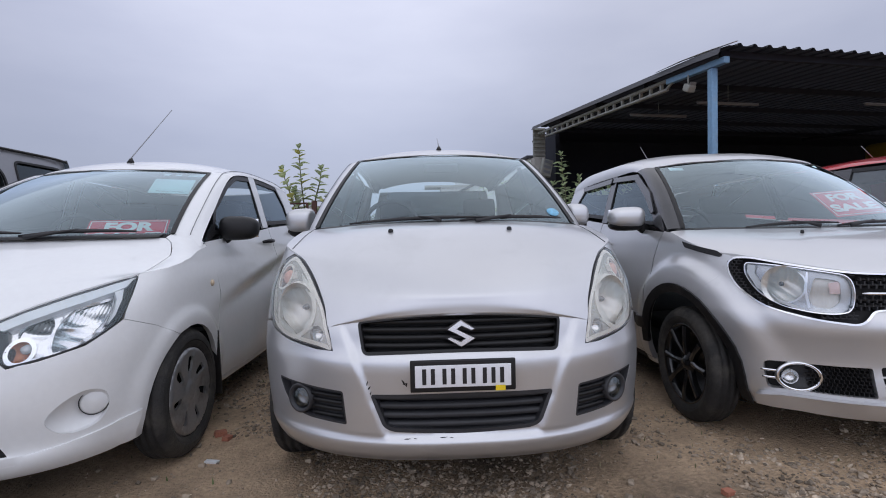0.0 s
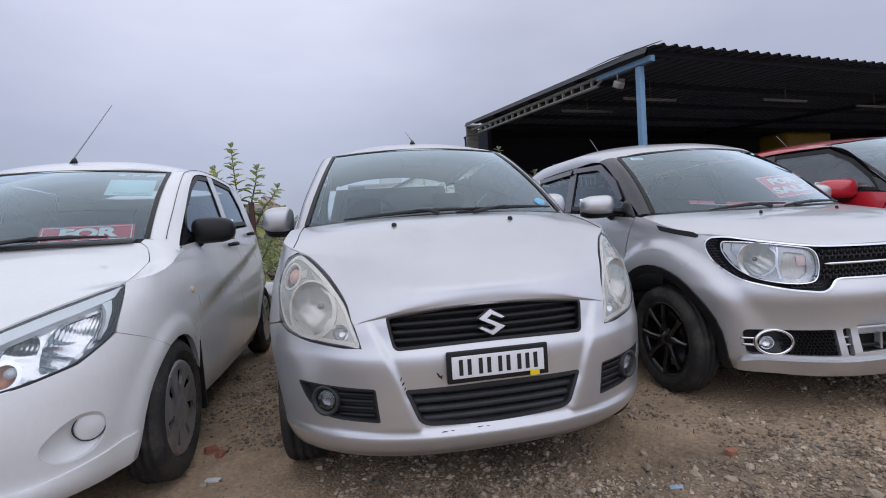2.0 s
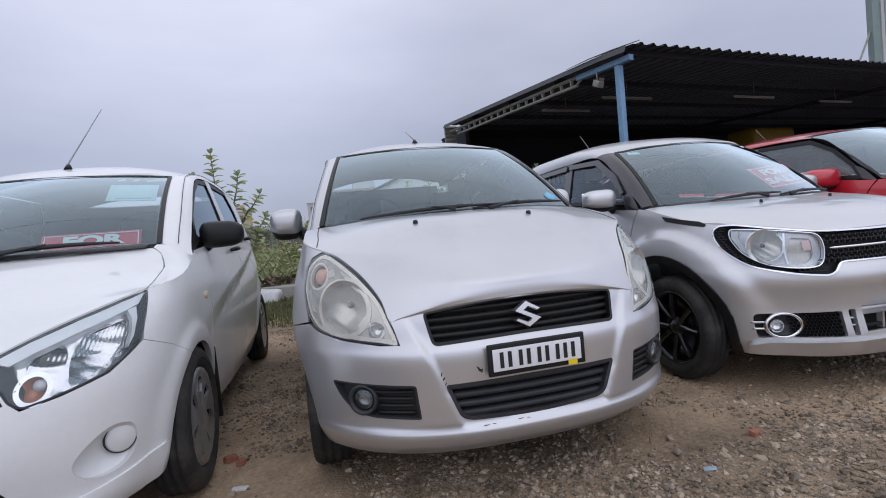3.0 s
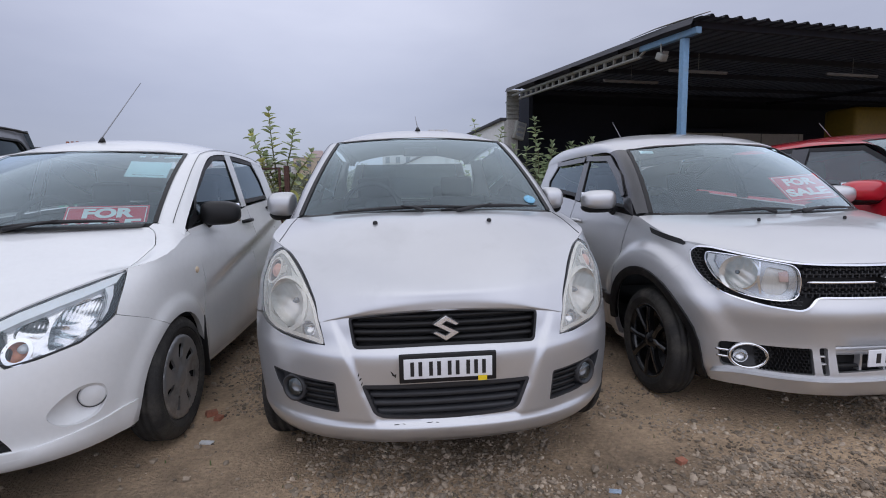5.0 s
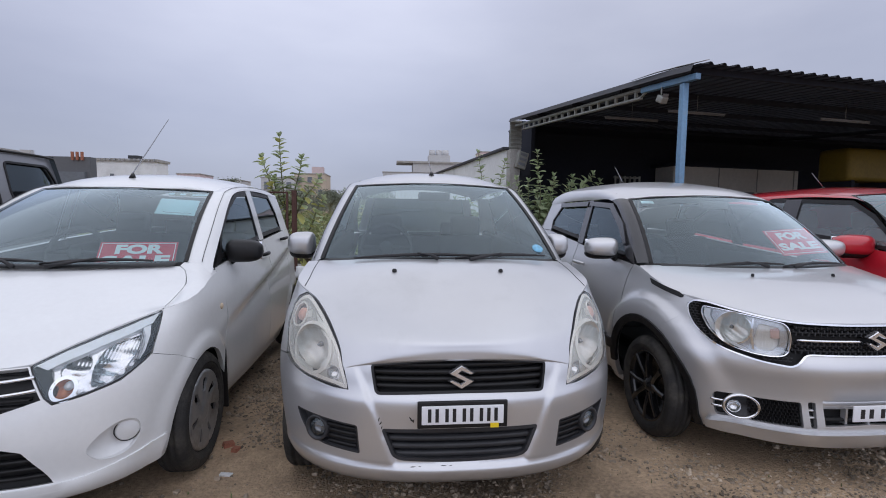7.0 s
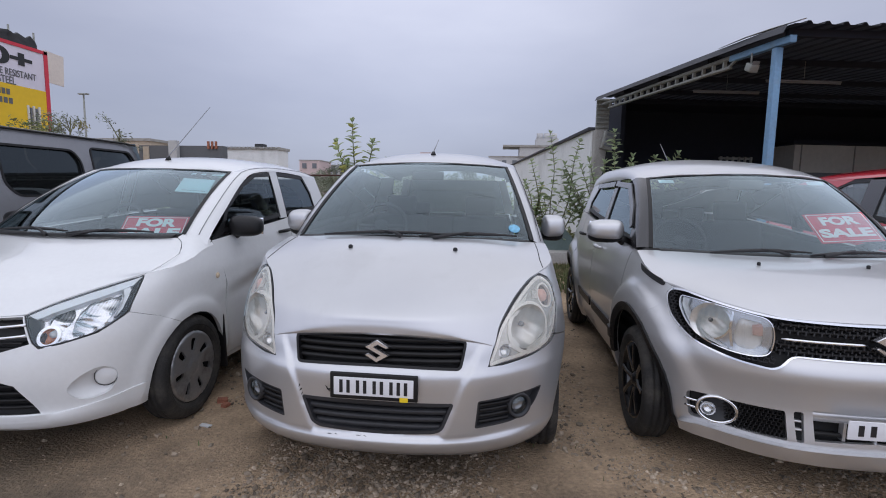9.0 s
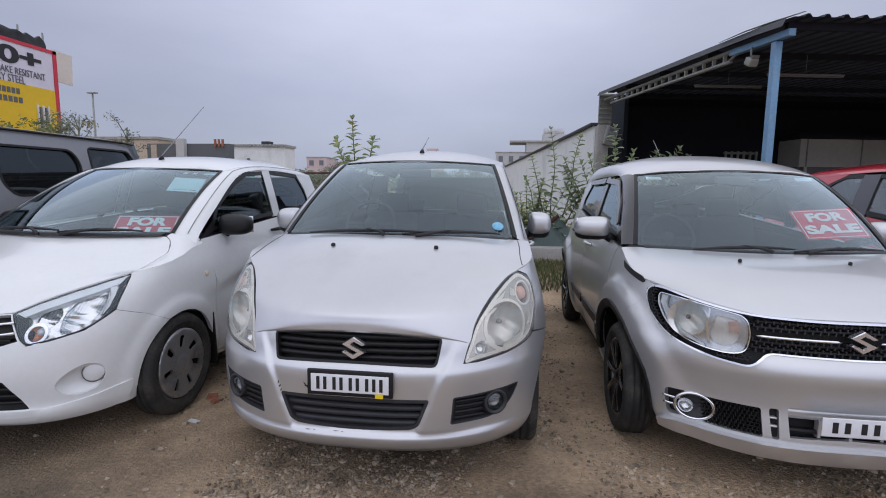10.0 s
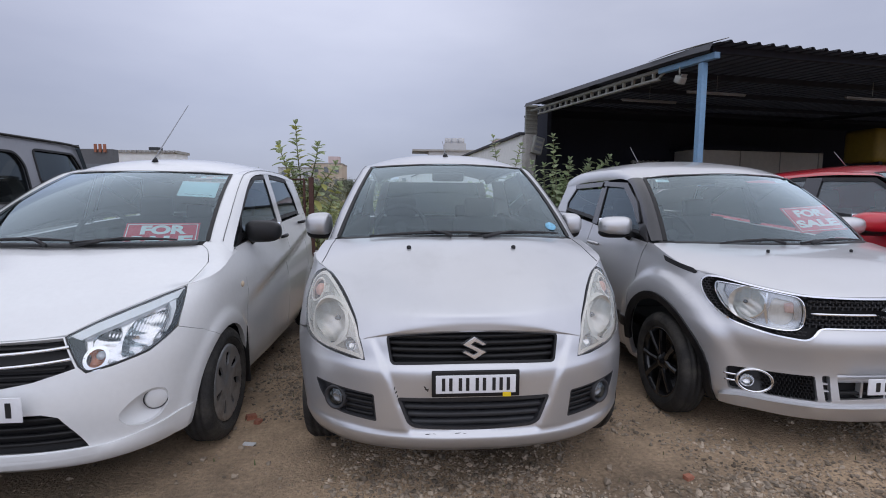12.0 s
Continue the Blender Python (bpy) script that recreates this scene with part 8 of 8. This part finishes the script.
rack = thing("metal_rack", sm @ pose(4.1, SHED_D + 0.8, 0), "slatted metal rack inside the shed", "rack")
for k in range(6):
    part("slat", box((0.05, 0.05, 2.5), (k * 0.18, 0, 1.25)), M_OLDSTEEL, rack, smooth=False)
for z in (0.3, 2.45):
    part("rail", box((1.0, 0.05, 0.06), (0.45, 0.03, z)), M_OLDSTEEL, rack, smooth=False)


# ---- far buildings ----
def block(name, x0, x1, y, z1, depth, mat, label, cols=0, floors=0, extras=(), cap=True, turn=0.0):
    root = thing(name, pose((x0 + x1) / 2, y, 0, 0, 0, turn), label, "building", "far buildings")
    w = x1 - x0
    part("wall", box((w, depth, z1), (0, depth / 2, z1 / 2)), mat, root, smooth=False)
    if cap:
        part("roof", box((w + 0.3, depth + 0.3, 0.25), (0, depth / 2, z1 + 0.1)), M_CONCRETE, root, smooth=False)
    for f in range(floors):
        for c in range(cols):
            x = -w / 2 + w * (c + 0.5) / cols
            z = z1 * (f + 0.55) / floors
            win = part("window", box((w / cols * 0.42, 0.2, z1 / floors * 0.42), (x, -0.03, z)), M_PANE, root, smooth=False)
            part("sill", box((w / cols * 0.5, 0.35, 0.12), (x, -0.1, z - z1 / floors * 0.24)), M_CONCRETE, win, smooth=False)
    for sx, sy, sz, x, yy, z, m in extras:
        part("roof_structure", box((sx, sy, sz), (x, yy, z)), m, root, smooth=False)
    return root


g = block("shop_building", -29.4, -22.05, 39, 4.75, 0.8, M_WALLGREY, "low dark grey flat-roofed shop", 0, 0, ((2.0, 0.3, 1.3, 2.4, -0.1, 3.0, M_PANE), (0.72, 0.4, 5.12, -0.38, -0.25, 2.56, M_WALLPALE)), False)
for k in range(3):
    part("vent_pipe", box((0.15, 0.15, 0.6), (2.55 + 0.33 * k, -0.10, 4.80)), M_BRICK, g, smooth=False)
part("brown_panel", box((0.5, 0.1, 1.1), (-3.0, -0.06, 4.1)), M_WALLBEIGE, g, smooth=False)
w = block("warehouse", -28.2, -22.3, 50, 5.40, 2.5, M_WALLWHITE, "white warehouse with a corrugated roof edge", 0, 0, ((0.9, 0.9, 0.5, 0.6, 1, 5.75, M_TARP), (0.25, 0.2, 1.6, -1.0, -0.1, 3.4, M_PANE), (0.25, 0.2, 1.2, -2.0, -0.1, 3.2, M_PANE)), True)
for k in range(14):
    part("roof_rib", box((0.1, 0.5, 0.16), (-2.85 + 0.44 * k, -0.1, 5.55)), M_SHEETEDGE, w, smooth=False)
block("apartment_house", -26.5, -18.2, 140, 10.3, 12, M_WALLBEIGE, "far beige house with small windows", 3, 3, ((3, 3, 2.2, 2.0, 2, 11.2, M_WALLPINK),))
block("white_house", -34, -25.5, 135, 8.8, 10, M_WALLPALE, "far low white house", 3, 2)
block("pink_house", -57, -51, 140, 9.6, 10, M_WALLPINK, "far faded pink house", 2, 3)
block("white_house", -49, -42, 145, 8.4, 10, M_WALLPALE, "far pale house among trees", 3, 2)
hosp = block("hospital_block", -2.5, 20, 140, 11.2, 14, M_WALLPALE, "far long white building with roof tanks", 8, 3, ((13, 8, 2.8, 3.5, 3, 12.7, M_WALLPALE), (18, 9, 0.5, 1.5, 3, 14.1, M_CONCRETE), (6, 5, 2.0, 4.5, 3, 15.3, M_WALLPALE)))
for k in range(3):
    bm = add_cyl(bmesh.new(), 0.9, 0.9, 1.6, pose(2.6 + 1.9 * k, 3, 16.3), 14)
    part("water_tank", bm, M_WALLPALE, hosp)
block("brick_house", 26.5, 32, 150, 18.6, 8, M_WALLPINK, "far tall faded house", 1, 4)
net = part("shade_net", grid_mesh(bmesh.new(), lambda u, v: Vector((u, 0.3 * math.sin(u * 2), v + 0.15 * math.sin(u * 3) * (v > 1))), lin(-2.6, 2.6, 22), lin(0, 2.1, 6)), M_NET)
net.matrix_world = pose(-17.6, 30, 0)
tagged(net, "green shade net hung before the far shop", "net")
block("low_house", -42.4, -33.6, 46, 5.8, 3, M_WALLBEIGE, "low beige flat-roofed house", 0, 0)

# hoarding with its poster, tarpaulins and a blank panel
hoard = thing("billboard", pose(-36.4, 38, 0, 0, 0, 90), "roadside billboard with a red edge and yellow foot advertising steel", "billboard")
HW, HZ0, HZ1 = 10.5, 5.0, 12.04
part("poster_sheet", box((HW, 0.12, HZ1 - HZ0), (-HW / 2, 0, (HZ0 + HZ1) / 2)), M_POSTERWHITE, hoard, "white and yellow poster", smooth=False)
part("yellow_band", box((HW - 0.3, 0.03, 3.85), (-HW / 2, -0.08, HZ0 + 1.925)), M_POSTERYELLOW, hoard, smooth=False)
for sx, sz, x, z in ((0.34, HZ1 - HZ0, -0.17, (HZ0 + HZ1) / 2), (HW, 0.26, -HW / 2, HZ1 - 0.13)):
    part("red_edge", box((sx, 0.05, sz), (x, -0.10, z)), M_POSTERRED, hoard, smooth=False)
text_part("lettering", "00+", 1.7, pose(-3.95, -0.10, 10.80, 90, 0, 0), M_INK, hoard, 0.01, 5.2, 0.06)
text_part("lettering", "EARTHQUAKE RESISTANT", 0.72, pose(-4.15, -0.10, 9.72, 90, 0, 0), M_WALLGREY, hoard, 0.01, 6.0)
text_part("lettering", "PRIMARY STEEL", 0.80, pose(-4.75, -0.10, 9.10, 90, 0, 0), M_WALLGREY, hoard, 0.01, 3.7)
for x, z, wd in ((-6.6, 8.25, 1.3), (-5.0, 8.25, 1.8), (-6.6, 7.60, 1.3), (-5.0, 7.60, 2.0)):
    for k in range(5):
        part("writing_bar", box((wd / 5 * 0.72, 0.02, 0.42), (x + wd / 5 * k, -0.11, z)), M_WALLGREY, hoard, smooth=False)
for k in range(5):
    bm = tube(bmesh.new(), [(-2.0 + 0.22 * k, -0.12, HZ0 + 0.1), (-2.05 + 0.24 * k, -0.13, HZ0 + 2.5 - 0.15 * (k % 2))], 0.09, 8)
    part("steel_bar_picture", bm, M_WALLGREY if k % 2 else M_CABIN, hoard)
for x in (-8.5, -5.5, -2.5, -0.4):
    part("support", rod(bmesh.new(), (x, 0.6, 0), (x, 0.6, HZ1 + 1.4), 0.07), M_OLDSTEEL, hoard)
part("support", rod(bmesh.new(), (0.6, 0.8, 0), (0.15, 0.4, 8.2), 0.05), M_OLDSTEEL, hoard)
for x, wd, z in ((-4.3, 3.2, 12.45), (-1.6, 2.3, 12.35)):
    bm = box((wd, 0.3, 1.1), (x, 0.5, z), (0, 2, 0), 0.1)
    bmesh.ops.subdivide_edges(bm, edges=bm.edges[:], cuts=5, use_grid_fill=True)
    for v in bm.verts:
        v.co += Vector((0.10 * noise.noise(v.co * 1.3), 0.2 * noise.noise(v.co * 2.1), 0.34 * noise.noise(Vector((v.co.x * 1.9, 3, 1)))))
    part("tarpaulin", bm, M_TARP, hoard)
part("blank_panel", box((1.9, 0.1, 2.5), (1.25, 0.6, 11.05), (0, 3, 0)), M_BLANK, hoard, "blank cream panel", smooth=False)
post = thing("street_lamp", pose(-52.8, 60, 0), "thin far street lamp post", "lamp")
part("pole", rod(bmesh.new(), (0, 0, 0), (0, 0, 13.0), 0.16, 0.10), M_OLDSTEEL, post)
part("head", box((1.3, 0.4, 0.15), (0, 0, 13.0)), M_OLDSTEEL, post, smooth=False)

sign = thing("sign_tower", pose(28.9, 20, 0), "tall advertising tower with a pale edge behind the shed", "sign")
part("board", box((1.4, 0.3, 13), (0, 0, 6.5)), M_PANELGREEN, sign, smooth=False)
part("pale_edge", box((0.22, 0.34, 13), (-0.05, -0.03, 6.5)), M_WALLPALE, sign, smooth=False)
part("teal_edge", box((0.12, 0.34, 13), (0.15, -0.03, 6.5)), M_PANELGREEN, sign, smooth=False)
part("stay_wire", rod(bmesh.new(), (-0.7, 0, 9.2), (-3.6, 0, 4.0), 0.05), M_OLDSTEEL, sign)


# ---- red hatchback beyond the crossover ----
SWIFT = Shell([(0.18, 0.76), (0.3, 0.80), (0.45, 0.825), (0.62, 0.845), (0.8, 0.84), (0.93, 0.81), (1.02, 0.775), (1.25, 0.70), (1.45, 0.63)],
              [(0.18, 0.09), (0.27, 0.03), (0.40, 0.01), (0.56, 0.02), (0.68, 0.06), (0.78, 0.13), (0.92, 0.30), (1.1, 0.5), (1.6, 1.0)],
              [(0.2, 3.75), (0.5, 3.84), (0.9, 3.8), (1.1, 3.75), (1.45, 3.5)], 2.5, 0.8, 3.3, [(0.78, 0.30, 0.36, 0.07, 0.015), (3.21, 0.30, 0.36, 0.07, 0.015)])


def red_hatchback():
    sh, paint = SWIFT, M_RED
    root = thing("hatchback_car", pose(4.31, 1.85, 0), "red hatchback with black window pillars parked beside the crossover", "car", "parked cars")
    root.scale = (1.03, 1.03, 1.07)
    closing(root, sh, 3.84, 0.84)
    grille = rounded([(-0.30, 0.66), (0.30, 0.66), (0.36, 0.60), (0.30, 0.55), (-0.30, 0.55), (-0.36, 0.60)], 0.02)
    low = rounded([(-0.40, 0.42), (0.40, 0.42), (0.46, 0.26), (-0.46, 0.26)], 0.03)
    hl = smooth_loop([(0.46, 0.63), (0.56, 0.72), (0.70, 0.80), (0.86, 0.88), (0.97, 0.90), (0.96, 0.80), (0.88, 0.70), (0.72, 0.64), (0.56, 0.61)], 4)
    half = [(0.0, 0.70), (0.3, 0.695), (0.45, 0.68), (0.455, 0.62), (0.56, 0.602), (0.72, 0.632), (0.885, 0.692), (sh.at_y(0.6, 0.62), 0.64)] + [(sh.at_y(y, max(z, 0.19)), max(z, 0.19)) for y, z in arc(0.78, 0.30, 0.34, 108, 200, 8)[1:]]
    rt = half + [p for p in ((0.9, 0.185), (0.6, 0.175), (0.3, 0.17), (0.0, 0.17)) if p[0] < half[-1][0] - 0.03]
    part("front_bumper", patch(sh, rt + mirrored(rt)[1:-1], [grille, low], step=0.04, rim=0.03), paint, root)
    part("grille", backing(sh, grille, 0.03), M_BLACK, root)
    part("lower_grille", backing(sh, low, 0.03), M_BLACK, root)
    for sgn in (1, -1):
        poly = hl if sgn > 0 else mirrored(hl)
        lamp = part("headlamp", patch(sh, poly, step=0.04, offset=-0.03, rim=0), M_REFLECT, root)
        part("lens", patch(sh, shrink(poly, 0.002), step=0.04, offset=0.001, rim=0), M_LENS, lamp).visible_shadow = False
    f = hood_surface([(0.065, 0.705), (0.10, 0.77), (0.25, 0.86), (0.60, 0.965), (0.95, 1.02)], [(0.45, 0.125, 0.69), (0.56, 0.22, 0.76), (0.70, 0.40, 0.865), (0.75, 0.62, 0.94), (0.745, 0.85, 0.985), (0.72, 1.05, 1.01)], 2.3, 2.6)
    bonnet(root, f, paint)
    side_skin(root, sh, paint, dict(
        fender=[(0.66, 0.62)] + arc(0.78, 0.30, 0.34, 104, 0, 9) + [(1.14, 0.20), (1.15, 0.5), (1.14, 0.8), (1.08, 0.95), (1.04, 1.00), (0.85, 0.985), (0.65, 0.945), (0.55, 0.905), (0.52, 0.80), (0.55, 0.70)],
        doors=[([(1.16, 0.215), (2.22, 0.215), (2.22, 1.095), (1.06, 1.00), (1.10, 0.93), (1.16, 0.7)], 0), ([(2.23, 0.215), (2.78, 0.215), (2.92, 0.5), (3.02, 0.70), (3.04, 1.14), (2.23, 1.10)], 0)],
        quarter=arc(3.21, 0.30, 0.35, 150, 0, 9) + [(3.7, 0.25), (3.74, 0.6), (3.70, 1.14), (3.05, 1.125), (3.03, 0.7), (2.95, 0.52)],
        windows=[[(1.17, 1.030), (2.14, 1.115), (2.16, 1.385), (1.64, 1.366), (1.42, 1.262), (1.25, 1.130)], rounded([(2.30, 1.125), (2.66, 1.145), (2.80, 1.19), (2.72, 1.33), (2.54, 1.392), (2.32, 1.392)], [0.01, 0.03, 0.06, 0.08, 0.05, 0.01])],
        pillars=[[(2.13, 1.06), (2.31, 1.065), (2.33, 1.395), (2.15, 1.395)], [(2.64, 1.10), (3.68, 1.15), (3.45, 1.34), (2.94, 1.41), (2.50, 1.412), (2.54, 1.393), (2.72, 1.33), (2.80, 1.19), (2.66, 1.115)], [(1.05, 0.995), (1.16, 1.02), (1.24, 1.125), (1.17, 1.095)]], pillar_mats=[M_PILLAR, paint, M_PILLAR]), M_GLASSVEILED)
    screen, roof = greenhouse(root, sh, dict(cowl=(0.95, 1.03), cowl_corner=(0.70, 1.10, 1.02), head=(1.62, 1.450), head_corner=(0.575, 1.74, 1.418), bow=0.03,
                              roof_w=[(1.74, 0.575), (2.3, 0.59), (3.1, 0.575), (3.5, 0.54)], roof_edge=[(1.74, 1.418), (2.3, 1.452), (3.0, 1.44), (3.5, 1.38)], roof_mid=[(1.62, 1.450), (1.9, 1.49), (2.4, 1.515), (3.0, 1.50), (3.5, 1.43)],
                              roof_end=3.5, rail=[(1.04, 1.01), (1.26, 1.175), (1.54, 1.368), (1.80, 1.402), (2.2, 1.412), (2.9, 1.39), (3.48, 1.34)], rail_split=0.24, swell=0.006), paint, M_PILLAR, M_GLASSPALE)
    cowl(root, f, screen, M_BLACK)
    rear_end(root, sh, paint, 1.13, 1.36)
    cabin(root, dict(cowl_y=0.95, w=0.80, dash_z=1.0, cloth=M_SEATPALE))
    aerial(root, 0.12, 2.75, 1.512, 0.17, 0.3, -0.10)
    mirror_unit(root, 0.88, 1.40, 1.050, 1, paint, (0.29, 0.15, 0.15))
    mirror_unit(root, -0.88, 1.40, 1.050, -1, paint, (0.29, 0.15, 0.15))
    wiper(root, (-0.5, 0.96, 1.03), (0.05, 0.90, 1.045), (-0.05, 0.87, 1.03))
    for s in (1, -1):
        tyre_and_rim(root, s * 0.74, 0.78, 0.30, 0.175, 0.19, "cover", s)
        tyre_and_rim(root, s * 0.74, 3.21, 0.30, 0.175, 0.19, "cover", s)


# ---- grey boxy off-roader ----
def grey_offroader():
    root = thing("offroad_car", pose(-3.32, 0, 0), "dark grey boxy off-roader with black windows, parked beside the white hatchback", "car", "parked cars")

    def flank(y, z):
        # the near side; it leans in above the belt
        lean = 0.0 if z < 1.1 else 0.10 * ((z - 1.1) / 0.7) ** 1.4
        back = max(0, (y - 4.55) / 0.62)
        return Vector((-lean - 0.10 * back ** 3, y, z))

    def far_side(y, z):
        p = flank(y, z)
        return Vector((-1.72 - p.x, p.y, p.z))
    win1 = rounded([(3.40, 1.655), (4.14, 1.66), (4.22, 1.56), (4.235, 1.27), (4.15, 1.235), (3.52, 1.235), (3.42, 1.34)], [0.05, 0.06, 0.05, 0.05, 0.04, 0.06, 0.05])
    win2 = rounded([(4.35, 1.70), (4.90, 1.70), (5.05, 1.55), (5.04, 1.34), (4.42, 1.34), (4.36, 1.42)], 0.05)
    win0 = rounded([(2.55, 1.655), (3.24, 1.655), (3.24, 1.235), (2.35, 1.235)], 0.05)
    outer = rounded([(1.0, 0.45), (1.75, 0.45), (4.1, 0.45), (4.2, 0.75), (4.85, 0.75), (4.95, 0.45), (5.20, 0.45), (5.22, 1.2), (5.18, 1.42), (5.03, 1.775), (4.93, 1.785), (2.45, 1.78), (2.2, 1.45), (1.95, 1.15), (1.0, 1.08)], [0.02, 0.02, 0.05, 0.2, 0.2, 0.05, 0.05, 0.1, 0.06, 0.03, 0.02, 0.05, 0.1, 0.1, 0.05])
    for name, f, flip in (("body_side", flank, False), ("body_side", far_side, True)):
        bm = patch(f, outer, [win0, win1, win2], step=0.06, rim=0.04)
        if flip:
            bmesh.ops.reverse_faces(bm, faces=bm.faces)
        part(name, bm, M_GREY, root)
        for w in (win0, win1, win2):
            bm = patch(f, w, step=0.08, offset=-0.02 if not flip else 0.02, rim=0)
            part("window_pane", bm, M_GLASSBLACK, root)
            bm = patch(f, shrink(w, -0.008), [shrink(w, 0.010)], step=0.06, offset=0.006 if not flip else -0.006, rim=0.015)
            part("window_seal", bm, M_BLACK, root)

    def top(p, q):
        y = 2.45 + (4.97 - 2.45) * q
        return Vector((-0.86 + p * 0.765, y + 0.10 * (1 - p * p) * (q - 0.5), 1.80 + 0.045 * (1 - abs(p) ** 3) - 0.012 * max(0, (q - 0.9) / 0.1) ** 2))
    part("roof", grid_mesh(bmesh.new(), top, lin(-1, 1, 21), lin(0, 1, 25)), M_GREY, root)
    for s in (1, -1):
        edge = [top(s, q) for q in lin(0, 1, 20)]
        part("rain_gutter", tube(bmesh.new(), [p + Vector((s * 0.02, 0, -0.012)) for p in edge], 0.012, 6), M_BLACK, root)
    part("tailgate", grid_mesh(bmesh.new(), lambda x, t: Vector((-0.86 + x, 5.18 + 0.03 * min(1, t) - 0.02 * max(0, t - 1) * 2, 0.45 + 0.75 * min(1, t) + 0.25 * max(0, t - 1))), lin(-0.84, 0.84, 5), lin(0, 2, 7), True), M_GREY, root)
    part("rear_window", grid_mesh(bmesh.new(), lambda x, t: Vector((-0.86 + x, 5.17 - 0.17 * t, 1.45 + 0.35 * t)), lin(-0.77, 0.77, 5), lin(0, 1, 4), True), M_GLASSBLACK, root)
    part("bonnet", box((1.5, 1.25, 0.10), (-0.86, 1.45, 1.07), (2, 0, 0), 0.04), M_GREY, root)
    part("nose", box((1.5, 0.2, 0.55), (-0.86, 0.92, 0.78), (0, 0, 0), 0.05), M_GREY, root)
    part("front_bumper", box((1.66, 0.2, 0.22), (-0.86, 0.78, 0.52), (0, 0, 0), 0.05), M_BLACK, root)
    part("windscreen", grid_mesh(bmesh.new(), lambda x, t: Vector((-0.86 + x, 2.02 + 0.42 * t, 1.12 + 0.66 * t)), lin(-0.74, 0.74, 7), lin(0, 1, 5)), M_GLASSBLACK, root)
    part("underbody", box((1.4, 3.9, 0.30), (-0.86, 3.05, 0.52)), M_DARK, root)
    part("cabin_floor", box((1.5, 3.0, 0.05), (-0.86, 3.6, 0.72)), M_INTERIOR, root)
    part("door_handle", box((0.03, 0.14, 0.035), (0.012, 3.18, 1.10), (0, 0, 0), 0.01), M_BLACK, root)
    for s in (1, -1):
        for y in (1.62, 4.5):
            tyre_and_rim(root, -0.86 + s * 0.72, y, 0.36, 0.2, 0.2, "cover", s)
    part("wheel_arch", box((0.12, 0.9, 0.10), (0.02, 1.62, 0.82), (0, 0, 0), 0.03), M_BLACK, root)


red_hatchback()
grey_offroader()


# ---- cables overhead, which the windscreens mirror ----
line = thing("power_line", pose(0, 5.2, 0), "two dark power cables between two concrete poles", "power line")
for sx in (-1, 1):
    pole = part("pole", rod(bmesh.new(), (sx * 34, 0, 0), (sx * 34, 0, 8.0), 0.14, 0.09, 12), M_CONCRETE, line)
    part("cross_arm", box((0.09, 1.9, 0.09), (sx * 34, 0, 7.7)), M_OLDSTEEL, pole, smooth=False)
for y, sag in ((-0.8, 0.5), (0.75, 0.6)):
    part("cable", tube(bmesh.new(), [(x, y, 7.8 - sag * (1 - (x / 34) ** 2)) for x in lin(-34, 34, 33)], 0.007, 6), M_BLACK, line)
